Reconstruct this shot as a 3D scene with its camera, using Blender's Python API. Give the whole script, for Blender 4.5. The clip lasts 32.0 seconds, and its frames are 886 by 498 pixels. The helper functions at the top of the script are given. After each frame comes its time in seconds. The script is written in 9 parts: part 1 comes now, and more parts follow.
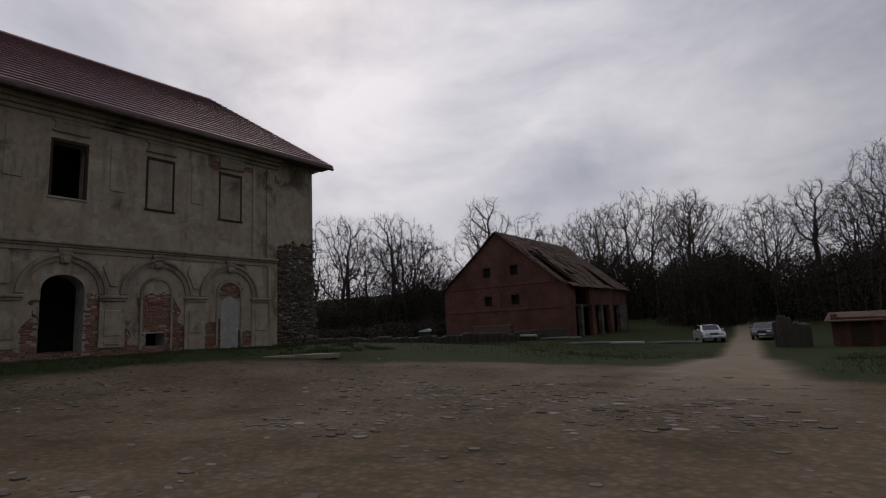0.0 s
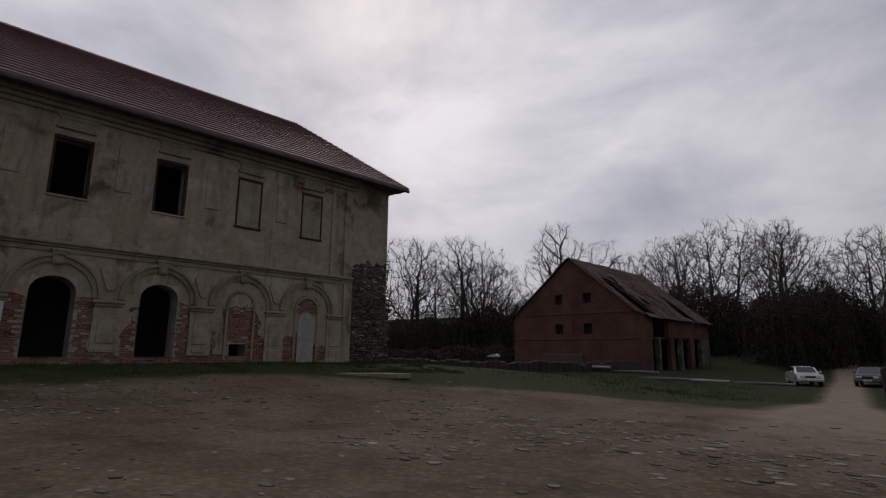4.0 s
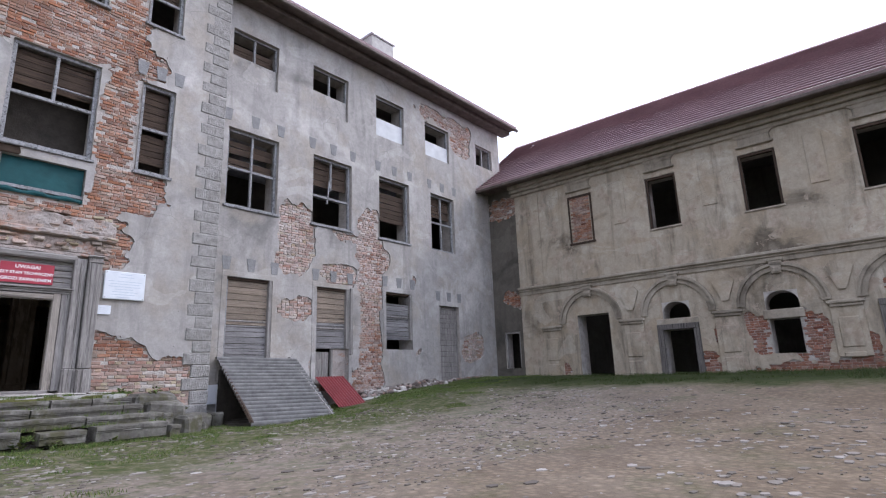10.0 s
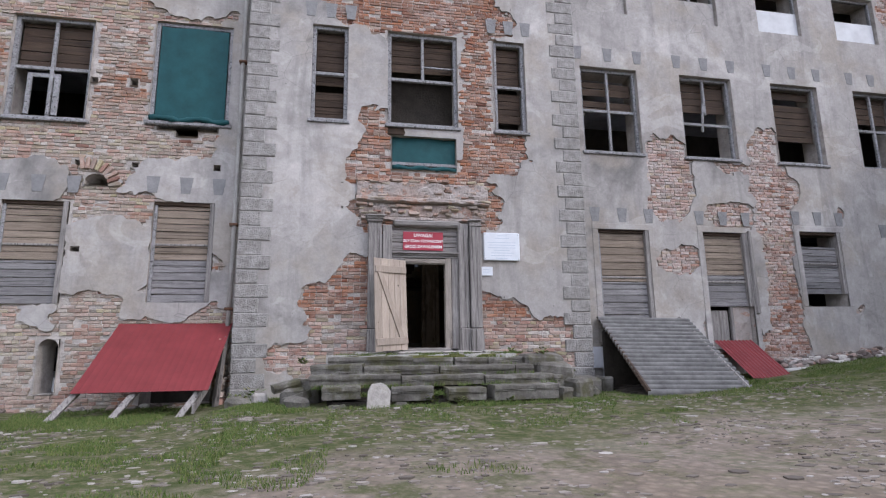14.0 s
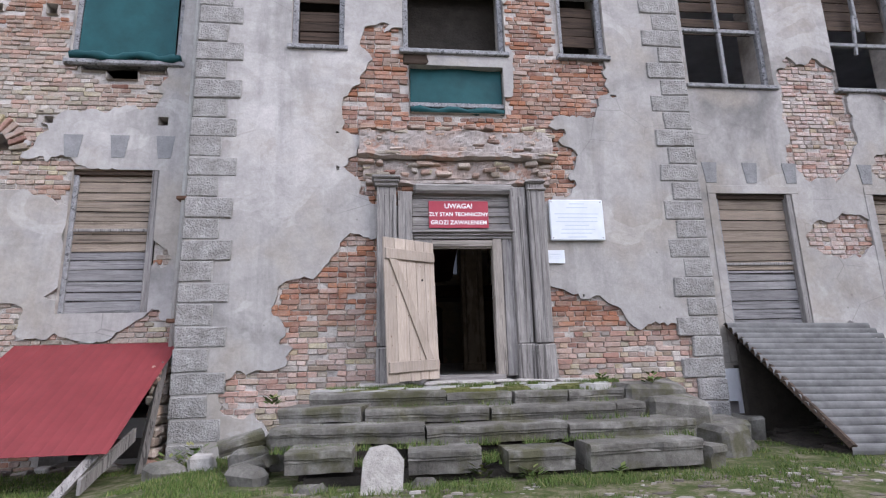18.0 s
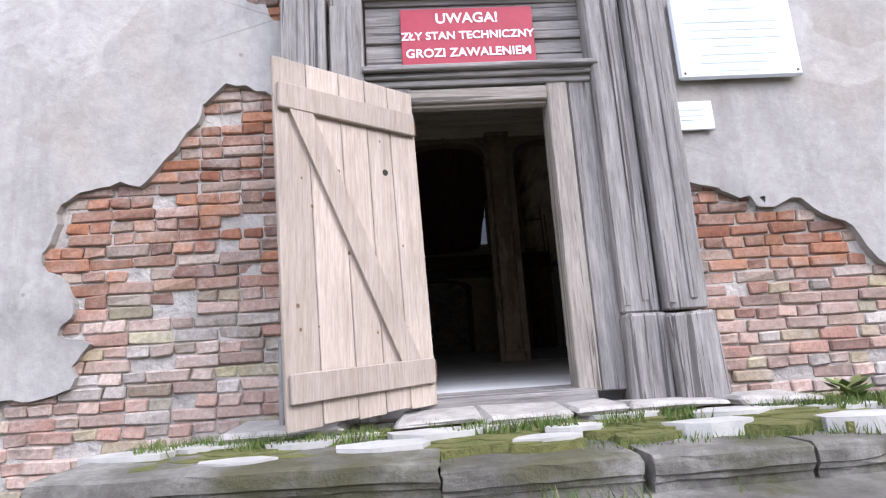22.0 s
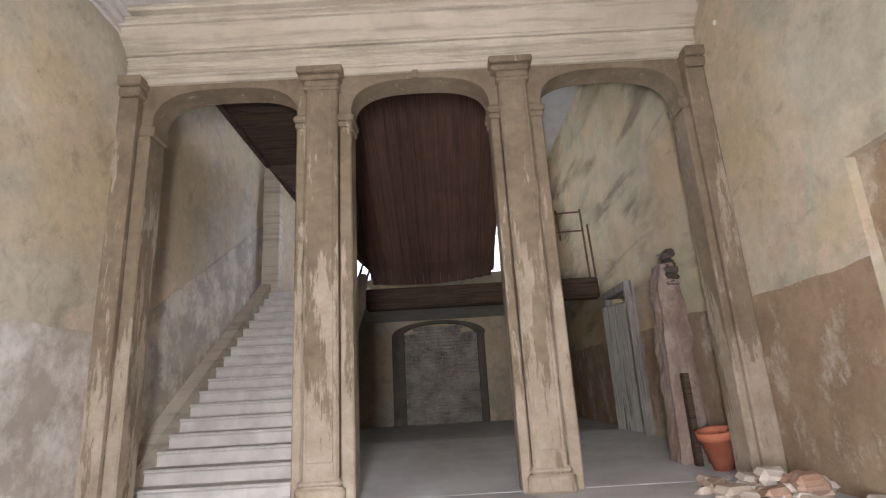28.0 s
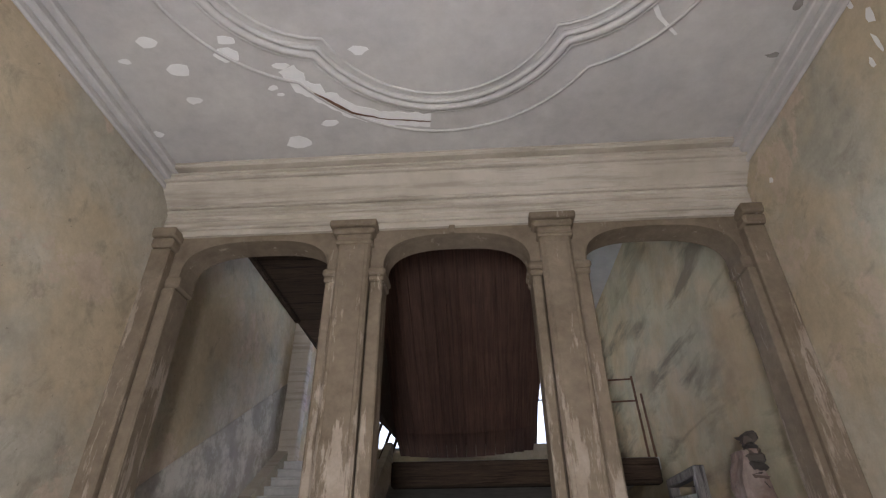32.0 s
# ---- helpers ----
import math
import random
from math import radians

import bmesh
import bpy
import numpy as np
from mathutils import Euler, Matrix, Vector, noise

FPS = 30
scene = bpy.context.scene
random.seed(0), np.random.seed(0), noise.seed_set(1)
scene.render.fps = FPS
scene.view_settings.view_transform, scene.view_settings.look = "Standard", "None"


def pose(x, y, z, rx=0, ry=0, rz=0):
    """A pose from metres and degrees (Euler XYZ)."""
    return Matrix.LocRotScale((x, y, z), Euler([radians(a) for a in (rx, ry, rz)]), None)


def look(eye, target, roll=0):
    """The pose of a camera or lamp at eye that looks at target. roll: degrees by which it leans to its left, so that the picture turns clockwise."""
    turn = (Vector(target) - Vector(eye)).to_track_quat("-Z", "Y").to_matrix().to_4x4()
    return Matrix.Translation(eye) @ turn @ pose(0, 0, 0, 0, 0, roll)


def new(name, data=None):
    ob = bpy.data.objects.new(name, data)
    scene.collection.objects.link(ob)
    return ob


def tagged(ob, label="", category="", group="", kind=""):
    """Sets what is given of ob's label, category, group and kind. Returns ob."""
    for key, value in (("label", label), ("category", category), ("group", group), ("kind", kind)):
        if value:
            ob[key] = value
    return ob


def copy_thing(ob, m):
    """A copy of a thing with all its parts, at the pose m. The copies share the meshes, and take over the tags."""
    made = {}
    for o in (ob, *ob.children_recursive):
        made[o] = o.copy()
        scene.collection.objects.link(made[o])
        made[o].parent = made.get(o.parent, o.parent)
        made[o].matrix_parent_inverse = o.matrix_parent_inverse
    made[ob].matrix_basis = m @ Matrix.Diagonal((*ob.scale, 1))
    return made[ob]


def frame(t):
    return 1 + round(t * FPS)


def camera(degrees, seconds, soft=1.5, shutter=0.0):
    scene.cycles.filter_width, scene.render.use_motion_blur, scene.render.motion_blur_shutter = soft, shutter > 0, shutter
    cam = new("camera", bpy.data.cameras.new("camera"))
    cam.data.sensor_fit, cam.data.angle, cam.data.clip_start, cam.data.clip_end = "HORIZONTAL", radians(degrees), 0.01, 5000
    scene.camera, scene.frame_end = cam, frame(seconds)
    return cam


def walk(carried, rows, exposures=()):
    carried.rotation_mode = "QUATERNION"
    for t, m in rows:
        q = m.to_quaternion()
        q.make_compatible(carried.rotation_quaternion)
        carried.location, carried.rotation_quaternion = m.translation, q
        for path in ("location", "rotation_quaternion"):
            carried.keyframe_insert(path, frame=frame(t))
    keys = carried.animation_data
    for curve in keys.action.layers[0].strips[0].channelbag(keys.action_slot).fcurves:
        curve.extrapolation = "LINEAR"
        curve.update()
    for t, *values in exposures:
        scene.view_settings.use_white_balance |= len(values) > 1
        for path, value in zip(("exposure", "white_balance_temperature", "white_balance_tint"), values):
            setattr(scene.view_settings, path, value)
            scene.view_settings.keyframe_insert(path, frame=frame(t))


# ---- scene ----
cam = camera(79.5, 32.0, 1.2)
PATH = [
    (0, (-3.044, -14.580, 1.312), (-1.814, -16.129, 1.603), -2.7),
    (0.5, (-3.031, -14.561, 1.310), (-1.702, -16.022, 1.624), -2.2),
    (1, (-3.017, -14.524, 1.313), (-1.587, -15.881, 1.648), -1.7),
    (1.5, (-2.996, -14.513, 1.301), (-1.525, -15.818, 1.667), -0.5),
    (2, (-2.965, -14.509, 1.309), (-1.490, -15.805, 1.687), 0.4),
    (2.5, (-2.920, -14.516, 1.325), (-1.456, -15.826, 1.699), 0.4),
    (4.5, (-2.858, -14.548, 1.338), (-1.453, -15.918, 1.722), 0.5),
    (5, (-2.774, -14.526, 1.333), (-1.225, -15.731, 1.719), 0.1),
    (5.5, (-2.733, -14.490, 1.325), (-1.028, -15.439, 1.766), -1.4),
    (6, (-2.708, -14.458, 1.310), (-0.881, -15.106, 1.804), -1.9),
    (6.5, (-2.709, -14.423, 1.290), (-0.808, -14.797, 1.787), -2.4),
    (7, (-2.698, -14.424, 1.276), (-0.766, -14.544, 1.779), -2.8),
    (7.5, (-2.713, -14.430, 1.268), (-0.778, -14.303, 1.757), -3.0),
    (8, (-2.691, -14.403, 1.256), (-0.787, -14.020, 1.732), -3.6),
    (8.5, (-2.672, -14.339, 1.241), (-0.822, -13.739, 1.708), -3.3),
    (9, (-2.632, -14.257, 1.222), (-0.842, -13.493, 1.684), -2.2),
    (9.5, (-2.608, -14.162, 1.207), (-0.925, -13.192, 1.687), -0.8),
    (10, (-2.587, -14.014, 1.184), (-1.117, -12.737, 1.639), -2.0),
    (10.5, (-2.542, -13.918, 1.186), (-1.366, -12.356, 1.607), -3.2),
    (11, (-2.384, -13.838, 1.183), (-1.502, -12.098, 1.624), -4.3),
    (11.5, (-2.314, -13.768, 1.188), (-1.684, -11.925, 1.642), -4.1),
    (12, (-2.213, -13.645, 1.313), (-1.649, -11.599, 1.716), -1.8),
    (12.5, (-2.173, -13.296, 1.269), (-1.652, -11.246, 1.709), -0.5),
    (13, (-2.121, -12.869, 1.216), (-1.689, -10.786, 1.588), -3.5),
    (13.5, (-2.003, -12.480, 1.164), (-1.723, -10.379, 1.574), -2.8),
    (14, (-1.919, -12.027, 1.124), (-1.509, -9.944, 1.518), -0.8),
    (14.5, (-1.879, -11.568, 1.056), (-1.477, -9.475, 1.403), -2.5),
    (15, (-1.781, -11.017, 1.022), (-1.485, -8.915, 1.422), -2.6),
    (15.5, (-1.676, -10.567, 0.999), (-1.302, -8.479, 1.410), -0.6),
    (17.5, (-1.332, -8.461, 1.325), (-0.961, -6.374, 1.742), -5.0),
    (18, (-1.202, -7.939, 1.268), (-0.959, -5.843, 1.731), -1.6),
    (18.5, (-1.149, -7.385, 1.237), (-0.734, -5.304, 1.639), -2.8),
    (19, (-1.016, -6.816, 1.278), (-0.702, -4.722, 1.706), -3.2),
    (19.5, (-0.921, -6.253, 1.209), (-0.607, -4.164, 1.658), -0.2),
    (20, (-0.807, -5.680, 1.255), (-0.427, -3.606, 1.729), -3.9),
    (20.5, (-0.716, -5.126, 1.312), (-0.491, -3.032, 1.792), -2.8),
    (21, (-0.685, -4.455, 1.335), (-0.329, -2.359, 1.713), -1.8),
    (21.5, (-0.606, -3.923, 1.323), (-0.323, -1.826, 1.758), -4.5),
    (22, (-0.467, -3.380, 1.389), (-0.357, -1.264, 1.804), -3.7),
    (22.5, (-0.438, -2.840, 1.527), (-0.194, -0.716, 1.832), -2.9),
    (23, (-0.402, -2.445, 1.729), (-0.078, -0.339, 2.084), -5.1),
    (23.5, (-0.284, -2.110, 1.878), (-0.013, 0.002, 2.237), -6.3),
    (24, (-0.183, -1.833, 2.058), (0.094, 0.280, 2.409), -2.4),
    (24.5, (-0.093, -1.530, 2.003), (0.040, 0.583, 2.426), -2.9),
    (25, (-0.027, -1.232, 2.127), (0.077, 0.695, 2.655), -4.5),
    (25.5, (0.178, -0.613, 2.209), (0.225, 1.327, 2.694), -1.5),
    (27.5, (0.447, 1.707, 2.246), (0.486, 3.624, 2.815), 0.5),
    (28, (0.528, 2.366, 2.218), (0.541, 4.296, 2.741), -3.3),
    (28.5, (0.552, 2.846, 2.397), (0.594, 4.758, 2.981), -2.7),
    (29, (0.504, 2.992, 2.436), (0.552, 4.818, 3.249), -2.5),
    (29.5, (0.490, 2.992, 2.465), (0.533, 4.717, 3.476), -1.2),
    (30, (0.499, 2.952, 2.472), (0.518, 4.528, 3.703), -0.5),
    (30.5, (0.496, 2.936, 2.486), (0.486, 4.409, 3.839), -0.2),
    (31, (0.496, 2.959, 2.484), (0.462, 4.440, 3.828), -0.4),
    (31.5, (0.495, 2.965, 2.501), (0.417, 4.505, 3.776), -0.8),
    (32, (0.555, 2.984, 2.514), (0.453, 4.675, 3.577), -0.4),
]
# the film camera's own gain: dark against the sky, open in the yard, wide open in the hall
EXPOSURES = [(0, -1.3, 7400, 14), (2, -1.35, 7400, 14), (4.5, -1.35, 7400, 14), (5.5, -1.2, 7350, 14), (6, -0.82, 7400, 15), (6.5, 0.0, 7300, 15), (7, 0.5, 7200, 15), (8, 1.0, 6850, 15), (9, 1.15, 6550, 15),
             (10, 1.15, 6450, 15), (11, 0.88, 6550, 15), (12, 0.78, 6600, 15), (13, 0.82, 6600, 15), (14, 1.1, 6600, 15), (15, 1.22, 6600, 15), (18, 1.35, 6550, 15), (19, 1.4, 6500, 15), (20, 1.6, 6600, 15), (21, 1.68, 6600, 15), (22, 1.95, 6550, 15),
             (22.5, 2.2, 6400, 15), (23, 2.35, 6400, 15), (23.5, 2.9, 6400, 15), (24, 3.15, 6400, 15), (24.5, 3.9, 6450, 14), (25, 4.4, 6400, 14), (25.5, 5.3, 6600, 14), (27.5, 6.35, 6850, 14),
             (28, 6.8, 6750, 14), (29, 7.15, 7000, 14), (30, 6.9, 6950, 14), (31, 6.42, 6700, 14), (32, 6.06, 6500, 14)]
walk(cam, [(t, look(eye, target, roll)) for t, eye, target, roll in PATH], EXPOSURES)


# ---- light ----
world = bpy.data.worlds.new("sky")
scene.world = world
world.use_nodes = True
wn = world.node_tree
wn.nodes.clear()
w_out = wn.nodes.new("ShaderNodeOutputWorld")
w_bg = wn.nodes.new("ShaderNodeBackground")
w_bg.inputs["Strength"].default_value = 0.1
w_sky = wn.nodes.new("ShaderNodeTexSky")
w_sky.sky_type = "NISHITA"
w_sky.sun_disc = False
w_sky.sun_elevation = radians(38)
w_sky.sun_rotation = radians(125)
w_sky.air_density, w_sky.dust_density = 1.0, 3.0
# cloud deck: an overcast with brighter and greyer patches over the clear sky
w_tc = wn.nodes.new("ShaderNodeTexCoord")
w_map = wn.nodes.new("ShaderNodeMapping")
w_map.inputs["Scale"].default_value = (1.0, 1.0, 2.0)
w_n1 = wn.nodes.new("ShaderNodeTexNoise")
w_n1.inputs["Scale"].default_value, w_n1.inputs["Detail"].default_value = 2.6, 9
w_n1.inputs["Roughness"].default_value, w_n1.inputs["Distortion"].default_value = 0.56, 0.25
w_ramp = wn.nodes.new("ShaderNodeValToRGB")
w_ramp.color_ramp.elements[0].position, w_ramp.color_ramp.elements[0].color = 0.34, (3.7, 4.25, 5.5, 1)
w_ramp.color_ramp.elements[1].position, w_ramp.color_ramp.elements[1].color = 0.66, (6.95, 7.5, 8.75, 1)
w_mix = wn.nodes.new("ShaderNodeMix")
w_mix.data_type = "RGBA"
w_mix.inputs[0].default_value = 0.95
wn.links.new(w_tc.outputs["Generated"], w_map.inputs["Vector"])
wn.links.new(w_map.outputs[0], w_n1.inputs["Vector"])
wn.links.new(w_n1.outputs[0], w_ramp.inputs[0])
wn.links.new(w_sky.outputs[0], w_mix.inputs[6])
wn.links.new(w_ramp.outputs[0], w_mix.inputs[7])
# thinner cloud towards the sun lets more light through
w_nor = wn.nodes.new("ShaderNodeVectorMath")
w_nor.operation = "NORMALIZE"
w_dot = wn.nodes.new("ShaderNodeVectorMath")
w_dot.operation = "DOT_PRODUCT"
w_dot.inputs[1].default_value = (0.68, -0.48, 0.555)
w_gain = wn.nodes.new("ShaderNodeValToRGB")
w_gain.color_ramp.elements[0].position, w_gain.color_ramp.elements[0].color = 0.2, (0.42, 0.42, 0.425, 1)
w_gain.color_ramp.elements[1].position, w_gain.color_ramp.elements[1].color = 1.0, (1.0, 1.0, 1.01, 1)
w_mul = wn.nodes.new("ShaderNodeVectorMath")
w_mul.operation = "MULTIPLY"
w_amp = wn.nodes.new("ShaderNodeVectorMath")
w_amp.operation = "SCALE"
w_amp.inputs["Scale"].default_value = 2.5
wn.links.new(w_tc.outputs["Generated"], w_nor.inputs[0])
wn.links.new(w_nor.outputs[0], w_dot.inputs[0])
wn.links.new(w_dot.outputs["Value"], w_gain.inputs[0])
wn.links.new(w_gain.outputs[0], w_amp.inputs[0])
wn.links.new(w_amp.outputs[0], w_mul.inputs[0])
wn.links.new(w_mix.outputs[2], w_mul.inputs[1])
wn.links.new(w_mul.outputs[0], w_bg.inputs["Color"])
wn.links.new(w_bg.outputs[0], w_out.inputs["Surface"])

sun = new("sun", bpy.data.lights.new("sun", "SUN"))
sun.data.energy, sun.data.angle, sun.data.color = 0.5, radians(14), (1.0, 0.96, 0.9)
sun.matrix_world = look((0, 0, 0), (-0.64, 0.45, -0.62))

# ---- mesh helpers ----
RNG = random.Random(7)


class Shape:
    """Gathers points and faces of one part."""

    def __init__(self):
        self.v, self.f = [], []

    def add(self, verts, faces):
        n = len(self.v)
        self.v.extend(verts)
        self.f.extend([tuple(i + n for i in face) for face in faces])
        return self

    def box(self, x0, x1, y0, y1, z0, z1):
        return self.add([(x0, y0, z0), (x1, y0, z0), (x1, y1, z0), (x0, y1, z0), (x0, y0, z1), (x1, y0, z1), (x1, y1, z1), (x0, y1, z1)],
                        [(0, 3, 2, 1), (4, 5, 6, 7), (0, 1, 5, 4), (1, 2, 6, 5), (2, 3, 7, 6), (3, 0, 4, 7)])

    def soft(self, x0, x1, y0, y1, z0, z1, c=0.01, rough=0.0, turn=None):
        """A box with chamfered edges, its points shaken by rough."""
        xs, ys, zs = (x0, x1), (y0, y1), (z0, z1)
        c = min(c, 0.45 * (x1 - x0), 0.45 * (y1 - y0), 0.45 * (z1 - z0))
        vs, at = [], {}
        for i in (0, 1):
            for j in (0, 1):
                for k in (0, 1):
                    sx, sy, sz = 1 - 2 * i, 1 - 2 * j, 1 - 2 * k
                    jx, jy, jz = (RNG.uniform(-rough, rough) for _ in range(3))
                    for a in range(3):
                        at[i, j, k, a] = len(vs)
                        vs.append((xs[i] + sx * c * (a != 0) + jx, ys[j] + sy * c * (a != 1) + jy, zs[k] + sz * c * (a != 2) + jz))
        fs = []
        for i in (0, 1):
            fs.append([at[i, j, k, 0] for j, k in ((0, 0), (1, 0), (1, 1), (0, 1))][:: 1 if i else -1])
            fs.append([at[j, i, k, 1] for j, k in ((0, 0), (1, 0), (1, 1), (0, 1))][:: -1 if i else 1])
            fs.append([at[j, k, i, 2] for j, k in ((0, 0), (1, 0), (1, 1), (0, 1))][:: 1 if i else -1])
        for j in (0, 1):
            for k in (0, 1):
                fs.append([at[0, j, k, 1], at[1, j, k, 1], at[1, j, k, 2], at[0, j, k, 2]][:: 1 if j == k else -1])
                fs.append([at[j, 0, k, 0], at[j, 1, k, 0], at[j, 1, k, 2], at[j, 0, k, 2]][:: -1 if j == k else 1])
                fs.append([at[j, k, 0, 0], at[j, k, 1, 0], at[j, k, 1, 1], at[j, k, 0, 1]][:: 1 if j == k else -1])
        for i in (0, 1):
            for j in (0, 1):
                for k in (0, 1):
                    fs.append([at[i, j, k, 0], at[i, j, k, 1], at[i, j, k, 2]][:: 1 if (i + j + k) % 2 else -1])
        if turn is not None:
            vs = [tuple(turn @ Vector(p)) for p in vs]
        return self.add(vs, fs)

    def prism(self, outline, d0, d1, axis="y"):
        """An outline of (a, b) points, swept from d0 to d1 along an axis; y: (a, d, b), x: (d, a, b), z: (a, b, d)."""
        n = len(outline)
        put_at = {"y": lambda a, b, d: (a, d, b), "x": lambda a, b, d: (d, a, b), "z": lambda a, b, d: (a, b, d)}[axis]
        vs = [put_at(a, b, d0) for a, b in outline] + [put_at(a, b, d1) for a, b in outline]
        fs = [tuple(range(n)), tuple(range(2 * n - 1, n - 1, -1))] + [(i, i + n, (i + 1) % n + n, (i + 1) % n) for i in range(n)]
        return self.add(vs, fs)

    def tube(self, points, radii, sides=6, caps=True):
        rings = []
        for i, p in enumerate(points):
            a, b = Vector(points[max(i - 1, 0)]), Vector(points[min(i + 1, len(points) - 1)])
            ax = (b - a).normalized()
            s = ax.cross(Vector((0, 0, 1)) if abs(ax.z) < 0.9 else Vector((1, 0, 0))).normalized()
            t = ax.cross(s)
            rings.append([tuple(Vector(p) + radii[i] * (math.cos(2 * math.pi * k / sides) * s + math.sin(2 * math.pi * k / sides) * t)) for k in range(sides)])
        fs = []
        for i in range(len(rings) - 1):
            for k in range(sides):
                fs.append((i * sides + k, i * sides + (k + 1) % sides, (i + 1) * sides + (k + 1) % sides, (i + 1) * sides + k))
        if caps:
            fs += [tuple(range(sides))[::-1], tuple((len(rings) - 1) * sides + k for k in range(sides))]
        return self.add([p for r in rings for p in r], fs)

    def turned(self, profile, centre=(0, 0, 0), sides=20):
        """A profile of (radius, height), turned about the upright axis."""
        cx, cy, cz = centre
        vs = [(cx + r * math.cos(2 * math.pi * k / sides), cy + r * math.sin(2 * math.pi * k / sides), cz + h) for r, h in profile for k in range(sides)]
        fs = [(i * sides + k, i * sides + (k + 1) % sides, (i + 1) * sides + (k + 1) % sides, (i + 1) * sides + k)
              for i in range(len(profile) - 1) for k in range(sides)]
        return self.add(vs, fs)

    def arch_band(self, cu, cv, r0, r1, d0, d1, a0=0.0, a1=180.0, steps=18, squash=1.0):
        """A bowed band between two radii in the wall's plane, from depth d0 to d1."""
        for s in range(steps):
            p, q = radians(a0 + (a1 - a0) * s / steps), radians(a0 + (a1 - a0) * (s + 1) / steps)
            o = [(cu + r1 * math.cos(p), cv + squash * r1 * math.sin(p)), (cu + r1 * math.cos(q), cv + squash * r1 * math.sin(q)),
                 (cu + r0 * math.cos(q), cv + squash * r0 * math.sin(q)), (cu + r0 * math.cos(p), cv + squash * r0 * math.sin(p))]
            self.prism(o, d0, d1)
        return self

    def mesh(self, name, material, smooth=False):
        me = bpy.data.meshes.new(name)
        me.from_pydata(self.v, [], self.f)
        for m in material if isinstance(material, (list, tuple)) else [material]:
            me.materials.append(m)
        if smooth:
            me.polygons.foreach_set("use_smooth", [True] * len(me.polygons))
        me.update()
        bm = bmesh.new()
        bm.from_mesh(me)
        bmesh.ops.recalc_face_normals(bm, faces=bm.faces)
        bm.to_mesh(me)
        bm.free()
        return me


def part(name, shape, material, parent, label="", smooth=False):
    ob = new(name, shape.mesh(name, material, smooth))
    ob.parent = parent
    if label:
        ob["label"] = label
    return ob


def thing(name, label, category, at=None, group="", kind=""):
    ob = new(name)
    ob.empty_display_size = 0.1
    if at is not None:
        ob.matrix_basis = at
    return tagged(ob, label, category, group, kind)


def solid(name, shape, material, label, category, at=None, group="", kind="", smooth=False):
    ob = new(name, shape.mesh(name, material, smooth))
    if at is not None:
        ob.matrix_basis = at
    return tagged(ob, label, category, group, kind)


# ---- materials ----
def material(name, build, rough=0.9, metal=0.0, spec=0.3):
    m = bpy.data.materials.new(name)
    m.use_nodes = True
    t = m.node_tree
    b = t.nodes["Principled BSDF"]
    b.inputs["Roughness"].default_value, b.inputs["Metallic"].default_value = rough, metal
    b.inputs["Specular IOR Level"].default_value = spec
    if build:
        build(Nodes(t, b))
    return m


